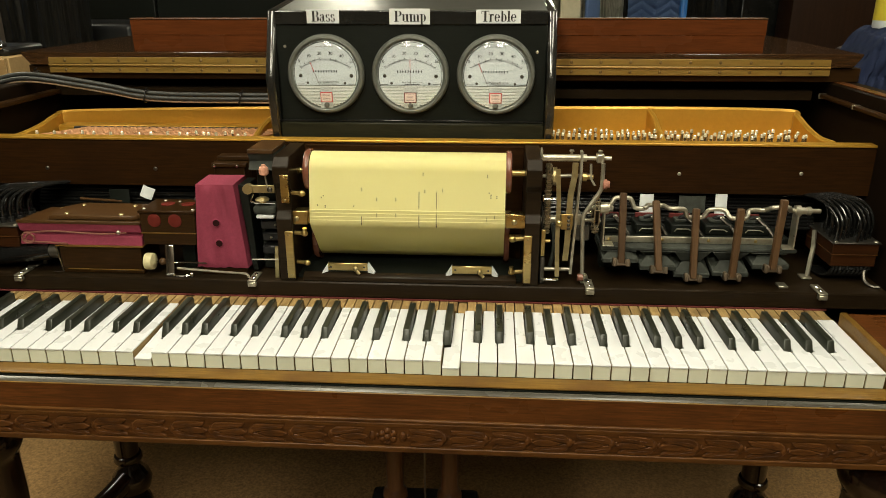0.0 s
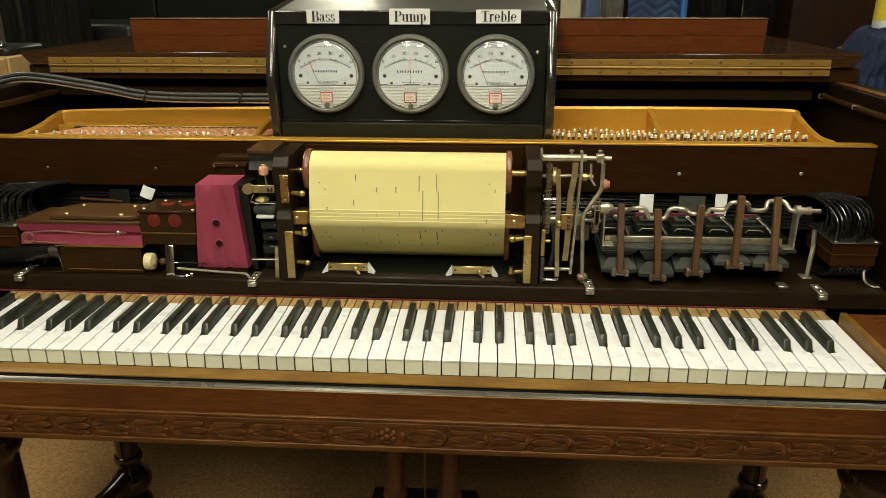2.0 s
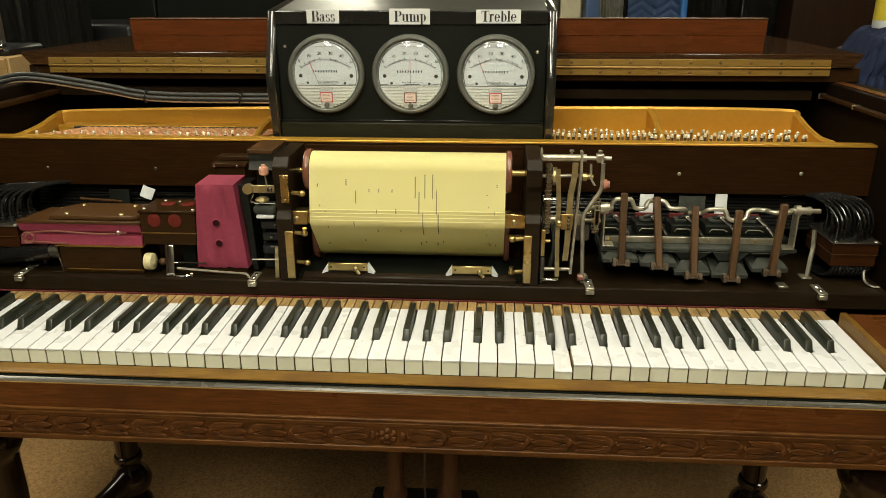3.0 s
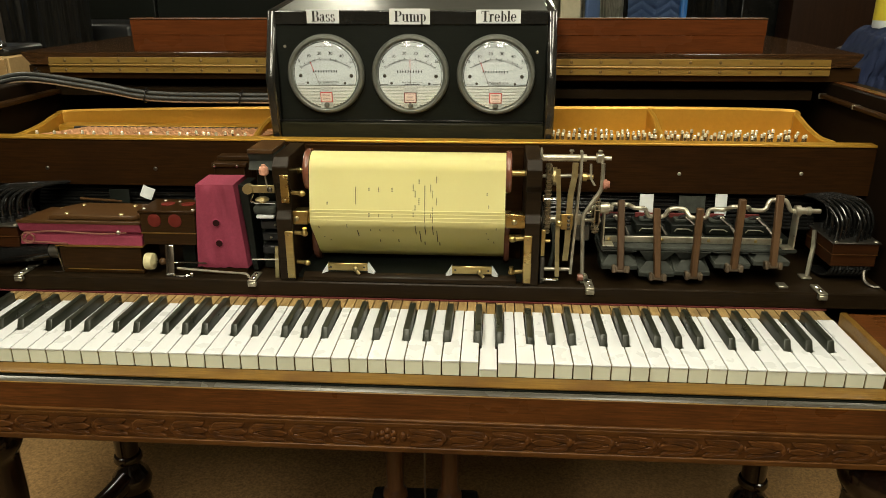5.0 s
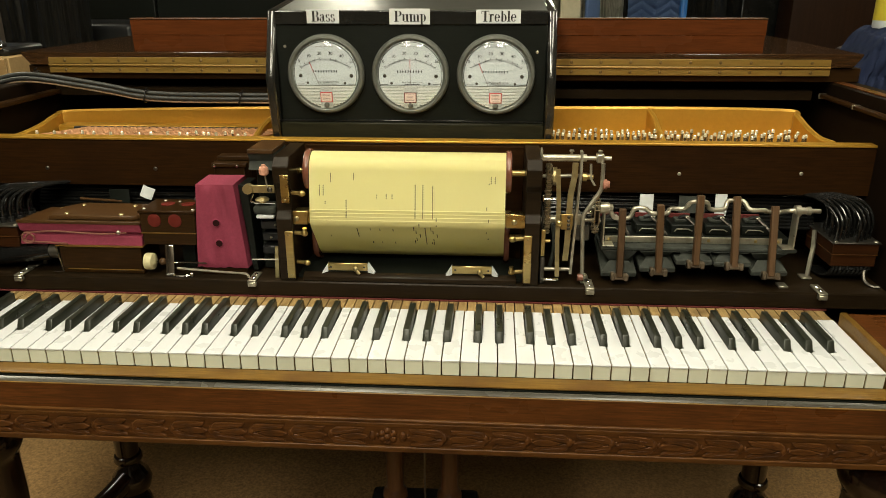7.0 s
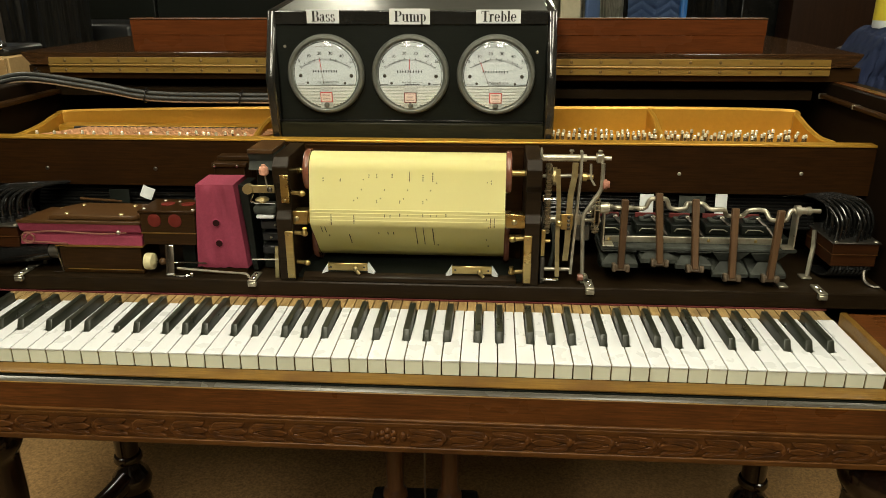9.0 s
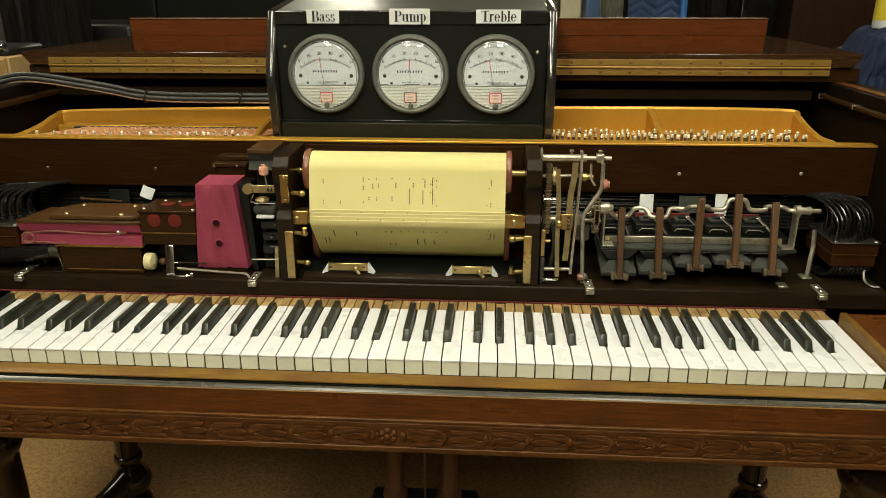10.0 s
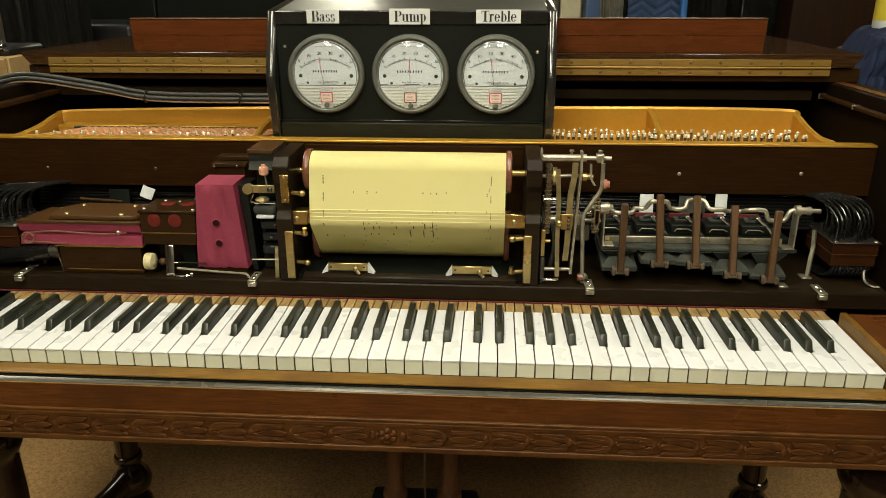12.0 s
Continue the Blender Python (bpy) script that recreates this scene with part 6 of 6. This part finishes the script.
    part("label_face", box(bmesh.new(), x - 0.0082, x + 0.0082, dial_y - 0.0054, dial_y - 0.0051, z - 0.0411, z - 0.0279), LABEL_PINK, g)
    bm = bmesh.new()
    for i in range(5):
        box(bm, x - 0.0062, x + 0.0062 - 0.001 * (i % 3), dial_y - 0.0056, dial_y - 0.00545, z - 0.0302 - i * 0.0022, z - 0.0296 - i * 0.0022)
    part("label_print", bm, LABEL_GREY, g)
    part("zero_screw", lathe(bmesh.new(), [(0.0042, 0.0), (0.0042, -0.0015), (0.0028, -0.003), (0.001, -0.0032)], (x, dial_y - 0.0043, z - 0.0468), "y", 12), BEZEL, g)
    # needle, with its pivot behind the cover
    bm = bmesh.new()
    box(bm, x - 0.00035, x + 0.00035, y - 0.0012, y - 0.0009, pz + 0.028, pz + 0.052)
    n = part("needle", bm, LABEL_GREY, g, "thin needle", at=(x, y - 0.001, pz))
    bm = box(bmesh.new(), x - 0.00045, x + 0.00045, y - 0.0013, y - 0.0009, pz + 0.0521, pz + 0.0672)
    part("needle_tip", bm, RED_PRINT, g, "red needle tip", at=(x, y - 0.001, pz))
    NEEDLES.append((n, g))
    # domed glass
    prof = [(0.0510, -0.0075), (0.0500, -0.0115), (0.047, -0.0132), (0.040, -0.0146), (0.028, -0.0156), (0.014, -0.0161), (0.0003, -0.0163),
            (0.0003, -0.0148), (0.014, -0.0146), (0.028, -0.0141), (0.039, -0.0132), (0.0455, -0.0120), (0.0485, -0.0105), (0.0495, -0.0075)]
    glass = part("glass", lathe(bmesh.new(), prof + prof[:1], (x, yf, z), "y", 64, False), GLASS, g, "domed clear gauge glass")
    glass.visible_shadow = False


NUMBERS = {n: words(n, 0.0068, INK, "number", 0.00008) for n in ("0", "10", "20", "30", "40", "50")}
INCHES = words("INCHES OF WATER", 0.0030, LABEL_GREY, "print", stretch=1.1)
PRESSURE = words("MAX. PRESSURE 15 PSIG", 0.0030, INK, "print", stretch=1.05)
gauge(-0.1325)
gauge(0.0, True)
gauge(0.1325)

# ---- cables from the gauge box ----


TAN_WIRE = mat("tan_wire", (0.50, 0.36, 0.24), 0.5, grain=60, bump=0.05)


def cables():
    t = thing("hose_bundle", (-0.45, 0.43, 0.99), "bundle of dark grey hoses tied together, beside the gauge box", "hose bundle")
    way = [(-0.86, 0.40, 0.985), (-0.76, 0.41, 1.007), (-0.705, 0.42, 1.0235), (-0.660, 0.42, 1.0265), (-0.60, 0.425, 1.0180), (-0.54, 0.43, 1.0075), (-0.48, 0.43, 0.9965), (-0.414, 0.43, 0.9925), (-0.30, 0.43, 0.9922), (-0.215, 0.43, 0.992)]
    for dz, dy, r, m in ((0.0034, 0.002, 0.0037, GREY_HOSE), (-0.0034, -0.003, 0.0036, GREY_HOSE), (0.0002, 0.008, 0.0037, GREY_HOSE), (-0.0088, -0.001, 0.0019, TAN_WIRE)):
        fan = [(x, y + dy, z + dz * (1.6 if i == 0 else 1)) for i, (x, y, z) in enumerate(way)]
        part("hose" if m is GREY_HOSE else "thin_wire", tube(bmesh.new(), fan, r, 10, 6), m, t, "" if m is GREY_HOSE else "thin tan wire")
    for x, z in ((-0.660, 1.0265), (-0.470, 0.9945), (-0.303, 0.991)):
        bm = bmesh.new()
        tube(bm, [(x + 0.003 * math.sin(a), 0.4315 + 0.0105 * math.cos(a), z - 0.002 + 0.0105 * math.sin(a)) for a in [math.pi * i / 6 for i in range(13)]], 0.0013, 6, 1)
        cyl(bm, (x, 0.424, z + 0.008), (x + 0.008, 0.42, z + 0.014), 0.0012, 6)
        part("cable_tie", bm, BLACK_METAL, t, "black cable tie")


cables()

# ---- things stored behind the piano ----


def quilt(name, x0, x1, z0, z1, y, material, label, drape=0.03, top=0.0):
    """A quilted moving blanket that hangs over something, with stitched zigzag rows."""
    bm = bmesh.new()
    nx, nz = 64, 360
    grid = []
    for j in range(nz + 1):
        row = []
        for i in range(nx + 1):
            u, v = i / nx, j / nz
            x, z = x0 + (x1 - x0) * u, z0 + (z1 - z0) * v
            zig = abs(((x * 21) % 2) - 1)
            puff = abs(math.sin((z * 115 + zig * 3.6))) ** 0.6
            yy = y - 0.006 * puff + drape * noise.noise(Vector((x * 4, z * 1.5, 3.0)))
            zz = z - top * (2 * abs(u - 0.5)) ** 3
            row.append(bm.verts.new((x, yy, zz)))
        grid.append(row)
    for a in range(nz):
        for b in range(nx):
            bm.faces.new((grid[a][b], grid[a][b + 1], grid[a + 1][b + 1], grid[a + 1][b]))
    bmesh.ops.solidify(bm, geom=bm.faces[:], thickness=-0.012)
    return single(name, bm, material, label, "blanket")


def curtain(x0, x1, z0, z1, y, material, label, wave=0.03, n=90, seed=1.0):
    bm = bmesh.new()
    grid = []
    for j in range(9):
        row = []
        for i in range(n + 1):
            x = x0 + (x1 - x0) * i / n
            z = z0 + (z1 - z0) * j / 8
            row.append(bm.verts.new((x + 0.01 * noise.noise(Vector((x * 9, z * 2, seed))), y + wave * (noise.noise(Vector((x * 22, z * 1.2, seed))) + 0.35 * noise.noise(Vector((x * 90, z * 2.0, seed)))), z)))
        grid.append(row)
    for a in range(8):
        for b in range(n):
            bm.faces.new((grid[a][b], grid[a][b + 1], grid[a + 1][b + 1], grid[a + 1][b]))
    bmesh.ops.solidify(bm, geom=bm.faces[:], thickness=0.003)
    return single("plastic_sheet", bm, material, label, "plastic sheet", "plastic sheets")


BLUE_QUILT = mat("blue_quilt", (0.062, 0.110, 0.235), 0.8, col2=(0.045, 0.082, 0.18), grain=160, wear=10, bump=0.2)
NAVY_QUILT = mat("navy_quilt", (0.030, 0.043, 0.105), 0.85, col2=(0.024, 0.035, 0.085), grain=160, wear=10, bump=0.2, spec=0.2)
BRIGHT_BLUE = mat("bright_blue_tarp", (0.02, 0.13, 0.42), 0.5, grain=30, bump=0.1)
DARK_PLASTIC = mat("dark_plastic_film", (0.022, 0.022, 0.020), 0.22, spec=0.8, col2=(0.008, 0.008, 0.0075), grain=30, stretch=ALONG_Z, contrast=1.5, wear=8, wear_col=(0.06, 0.06, 0.055), bump=0.25)
PALE_PLASTIC = mat("pale_plastic_film", (0.34, 0.33, 0.28), 0.25, col2=(0.12, 0.12, 0.1), grain=35, stretch=ALONG_Z, contrast=1.5, bump=0.2)
CARD = mat("cardboard", (0.37, 0.235, 0.095), 0.8, grain=50, stretch=ALONG_X, bump=0.1)
BEIGE = mat("beige_board", (0.55, 0.50, 0.34), 0.6, grain=20, bump=0.05)
BROWN_PANEL = mat("brown_upright_panel", (0.020, 0.0085, 0.0038), 0.45, spec=0.10, col2=(0.010, 0.0042, 0.002), grain=30, stretch=ALONG_Z)
YELLOW = mat("yellow_label", (0.70, 0.55, 0.05), 0.4, grain=20)


def background():
    c = thing("storage_cabinet", (-1.2, 2.3, 0), "black storage cabinet with flat doors", "cabinet")
    part("body", box(bmesh.new(), -1.75, -0.62, 2.12, 2.55, 0.0, 1.45, 0.01, 2), BLACK_PANEL, c)
    for x0, x1 in ((-1.74, -1.19), (-1.18, -0.63)):
        part("door", box(bmesh.new(), x0, x1, 2.10, 2.118, 0.03, 1.42, 0.004), BLACK_PANEL, c)
    t = thing("black_case", (-1.25, 1.75, 0), "black hard case with rounded corners and shiny latches", "case")
    part("shell", box(bmesh.new(), -1.46, -1.06, 1.62, 1.9, 0.0, 1.055, 0.02, 3), BLACK_METAL, t)
    part("latch", ball(bmesh.new(), (-1.22, 1.61, 1.045), 0.012, 1, 0.5, 1, 10), CHROME, t)
    curtain(-1.415, -1.125, 0.0, 1.5, 1.50, DARK_PLASTIC, "wrinkled dark plastic sheet hanging down", 0.03, 150)
    single("blue_tarp", box(bmesh.new(), -1.56, -1.418, 1.44, 1.48, 0.0, 1.4, 0.01), BRIGHT_BLUE, "bright blue folded tarp standing upright", "tarp")
    stand = thing("work_stand", (-1.02, 0.85, 0), "dark wooden work stand", "stand")
    part("top", box(bmesh.new(), -1.25, -0.86, 0.68, 1.05, 0.90, 0.93, 0.003), DARK_WOOD, stand)
    for x in (-1.23, -1.15):
        for y in (0.90, 1.02):
            part("leg", box(bmesh.new(), x - 0.02, x + 0.02, y - 0.02, y + 0.02, 0, 0.9), DARK_WOOD, stand)
    b = thing("cardboard_box", (-1.0, 0.8, 0.93), "open brown cardboard box with black parts inside", "box")
    part("carton", box(bmesh.new(), -1.18, -0.921, 0.75, 0.95, 0.9301, 1.026, 0.002), CARD, b)
    part("flap", prism(bmesh.new(), [(0.748, 0.985), (0.745, 0.985), (0.741, 1.022), (0.744, 1.024)], -1.18, -0.925, "x"), CARD, b)
    part("contents", ball(box(bmesh.new(), -1.12, -0.94, 0.78, 0.92, 1.0262, 1.045, 0.006), (-0.955, 0.79, 1.05), 0.009), BLACK_METAL, b, "black parts")
    part("chrome_knob", ball(bmesh.new(), (-0.952, 0.775, 1.047), 0.007, seg=10), CHROME, b)
    # right of the gauge box
    curtain(0.30, 0.47, 0.0, 1.5, 1.96, PALE_PLASTIC, "pale crinkled plastic wrap over stored parts", 0.05, 60, 4.0)
    single("beige_panel", box(bmesh.new(), 0.36, 0.43, 1.90, 1.93, 0.0, 1.4, 0.004), BEIGE, "beige board standing upright", "board")
    single("denim_cover", box(bmesh.new(), 0.445, 0.50, 1.88, 1.92, 0.0, 1.4, 0.008), BLUE_QUILT, "blue cloth cover over a stored part", "cloth cover")
    curtain(0.49, 0.57, 0.0, 1.5, 1.86, PALE_PLASTIC, "pale crinkled plastic wrap over stored parts", 0.05, 40, 9.0)
    curtain(0.565, 0.63, 0.0, 1.5, 1.90, DARK_PLASTIC, "dark plastic wrap over stored parts", 0.04, 30, 6.0)
    quilt("moving_blanket", 0.575, 0.742, 0.0, 1.5, 1.80, BLUE_QUILT, "blue quilted moving blanket hanging with zigzag stitching")
    single("blue_tarp", box(bmesh.new(), 0.728, 0.747, 1.70, 1.74, 0.0, 1.45, 0.008), BRIGHT_BLUE, "bright blue folded tarp standing upright", "tarp")
    curtain(0.77, 1.16, 0.0, 1.5, 1.95, DARK_PLASTIC, "dark plastic sheet with shiny folds", 0.04, 70, 12.0)
    single("black_board", box(bmesh.new(), 0.98, 1.12, 1.90, 1.925, 0.0, 1.4, 0.004), BLACK_LACQUER, "glossy black board standing upright", "board")
    single("upright_panel", box(bmesh.new(), 1.08, 1.62, 1.72, 1.85, 0.0, 1.6, 0.01, 2), BROWN_PANEL, "dark brown wooden upright cabinet", "cabinet")
    s = thing("covered_stool", (1.06, 0.86, 0), "stool covered by a navy quilted blanket", "stool")
    bm = bmesh.new()
    nx, ny = 150, 90
    rows = []
    for j in range(ny + 1):
        row = []
        for i in range(nx + 1):
            u, v = i / nx * 2 - 1, j / ny
            x = 1.112 + 0.235 * u * (1 + 0.15 * v)
            a = v * 2.2
            y = 0.92 - 0.16 * min(1, a) - 0.02 * max(0, a - 1) + 0.008 * noise.noise(Vector((x * 9, v * 3, 1))) - 0.016 * max(0, min(1, a - 0.4)) * (abs(math.sin(x * 92 + v * 40)) ** 0.5 + abs(math.sin(x * 92 - v * 40)) ** 0.5)
            z = 1.096 - 0.052 * abs(u) ** 3 - 0.012 * min(1, a) ** 3 - 0.28 * max(0, a - 0.9) - 0.3 * max(0, abs(u) - 0.82) + 0.005 * abs(math.sin(x * 92 + v * 40)) ** 0.5 + 0.005 * abs(math.sin(x * 92 - v * 40)) ** 0.5
            row.append(bm.verts.new((x, y, z)))
        rows.append(row)
    for a in range(ny):
        for b2 in range(nx):
            bm.faces.new((rows[a][b2], rows[a][b2 + 1], rows[a + 1][b2 + 1], rows[a + 1][b2]))
    bmesh.ops.solidify(bm, geom=bm.faces[:], thickness=0.012)
    part("blanket", bm, NAVY_QUILT, s, "navy quilted blanket")
    part("seat", box(bmesh.new(), 0.93, 1.28, 0.80, 1.05, 0.72, 1.035, 0.02, 2), DARK_WOOD, s)
    for x in (1.10, 1.25):
        for y in (0.83, 1.02):
            part("leg", box(bmesh.new(), x - 0.02, x + 0.02, y - 0.02, y + 0.02, 0, 0.72), DARK_WOOD, s)
    c = thing("spray_can", (0.945, 0.86, 1.085), "white and yellow spray can on the blanket", "spray can")
    part("can", lathe(bmesh.new(), [(0.031, 1.083), (0.033, 1.086), (0.033, 1.108), (0.033, 1.235), (0.03, 1.25), (0.012, 1.256)], (0.962, 0.86, 0), "z", 28), WHITE_PAPER, c)
    part("yellow_band", lathe(bmesh.new(), [(0.0333, 1.099), (0.0335, 1.0995), (0.0335, 1.24), (0.0333, 1.2405)], (0.962, 0.86, 0), "z", 28), YELLOW, c, "yellow label band")
    bm = bmesh.new()
    for i in range(3):
        box(bm, 0.945, 0.975, 0.8268, 0.8272, 1.089 + i * 0.004, 1.0905 + i * 0.004)
    part("print_bars", bm, LABEL_GREY, c)


background()


def stretchers():
    for s, xa, xb in ((-1, -0.642, -0.628), (1, 0.675, 0.672)):
        bm = tube(bmesh.new(), [(xa, 0.455, 0.172), (xa + s * 0.022, 0.415, 0.152), (xa + s * 0.055, 0.365, 0.128), (xa + s * 0.062, 0.24, 0.115), (xb, 0.06, 0.12)], 0.023, 14, 6)
        part("stretcher", bm, LEG_WOOD, piano, "curved lacquered stretcher")


stretchers()


def motions():
    """Keys, paper, wind motor, sprockets and needles."""
    for f, s in FLANGES:
        base = f.location.copy()
        walk(f, [(t, Matrix.Translation(base) @ pose(0, 0, 0, math.degrees(1.06 * t) * s)) for t in range(13)])
    for i, key in enumerate(ORDER):
        downs = sorted((t0 + 0.13, t0 + dur + 0.11) for note, t0, dur in NOTES if note == i and 8 <= note <= 80 and t0 < 12)
        downs = [(a, max(b, a + 0.1)) for a, b in downs if b > -0.05 and a < 12.1]
        if not downs:
            continue
        base = Matrix.Translation(key.location)
        dip = base @ pose(0, 0, 0, 2.25 if key.name.startswith("white") else 2.1)
        rows = {}
        first_down = downs[0][0] < 0.0
        rows[0.0] = dip if first_down else base
        for a, b in downs:
            for t, m in ((a - 0.034, base), (a + 0.034, dip), (b - 0.034, dip), (b + 0.034, base)):
                if 0.02 < t < 11.98:
                    rows[round(t * 30) / 30] = m
        rows[12.0] = dip if any(a < 12 < b for a, b in downs) else base
        walk(key, sorted(rows.items(), key=lambda r: r[0]))
    here = -WORLD_AT[roll]

    def wound(s):
        """Slots lie open between the two spools; on a spool the next layer closes them."""
        return 0.0003 - 0.0016 * min(1.0, max(0.0, (s - 0.064) / 0.006)) - 0.0016 * min(1.0, max(0.0, (-0.070 - s) / 0.006))
    for t_mid, x, ob in STRIPS:
        rows = []
        for i in range(0, 41):
            t = i * 0.3
            rows.append((t, Matrix.Translation(here + Vector((x, 0, 0))) @ paper_pose((t_mid - t) * PAPER_SPEED, wound((t_mid - t) * PAPER_SPEED))))
        walk(ob, rows)
    here = Matrix.Translation(-WORLD_AT[motor])
    times = [i * 0.1 for i in range(121)]
    axis = Matrix.Translation(Vector((0.435, AXIS[0], AXIS[1])))
    walk(CRANK, [(t, here @ axis @ pose(0, 0, 0, math.degrees(turned(t)))) for t in times])
    for k, x in enumerate(ROD_X):
        xb = x + ROD_LEAN[k]
        rod_rows, board_rows, up_rows, low_rows = [], [], [], []
        for t in times:
            a = turned(t) - radians(72) * k
            py, pz = AXIS[0] - math.sin(a) * THROW - 0.006, AXIS[1] + math.cos(a) * THROW
            # the foot rides on the hinged board
            drop = 0.0035 + (1 - math.cos(a)) * 0.0124
            ang = math.asin(drop / FRONT)
            fy, fz = HINGE[0] - math.cos(ang) * (FRONT + 0.006), HINGE[1] - drop - 0.003
            lean = math.degrees(math.atan2(-(py - fy), pz - fz))
            rod_rows.append((t, here @ pose(x, fy, fz, lean)))
            board_rows.append((t, here @ pose(xb, HINGE[0], HINGE[1], math.degrees(ang))))
            top_y, top_z = 0.2160, 0.8036
            low_y, low_z = HINGE[0] - math.cos(ang) * FRONT + 0.003, HINGE[1] - drop
            gap = math.hypot(top_z - low_z, top_y - low_y)
            fold = math.degrees(math.acos(min(0.999, gap / 0.0346)))
            up_rows.append((t, here @ pose(xb, top_y, top_z, 90 + fold)))
            low_rows.append((t, here @ pose(xb, low_y, low_z, 90 - fold)))
        walk(RODS[k], rod_rows)
        walk(BOARDS[k], board_rows)
        walk(FOLDS[k][0], up_rows)
        walk(FOLDS[k][1], low_rows)
    for s, period in SPROCKETS:
        base = Matrix.Translation(s.location)
        step = period / 6
        walk(s, [(t, base @ pose(0, 0, 0, -360 * t / period)) for t in [i * step for i in range(int(12 / step))] + [12.0]])
    values = (((0, 10.3), (3, 9.8), (5, 10.6), (6.5, 9.8), (7.2, 9.7), (7.9, 12), (8.5, 19), (8.8, 19.8), (9.5, 19.8), (12, 19.4)),
              ((0, 25), (6, 25), (9, 24.6), (12, 24.4)),
              ((0, 8.3), (3, 9.5), (5, 10.4), (6.5, 8.8), (7.2, 8.6), (8.8, 8.6), (9.1, 12), (9.5, 17), (10.5, 19), (12, 20.4)))
    for (n, g), vals in zip(NEEDLES, values):
        tip = [o for o in g.children if o.name.startswith("needle_tip")][0]
        for ob in (n, tip):
            base = Matrix.Translation(ob.location)
            walk(ob, [(t, base @ pose(0, 0, 0, 0, -35.5 + 71 * v / 50)) for t, v in vals])


motions()
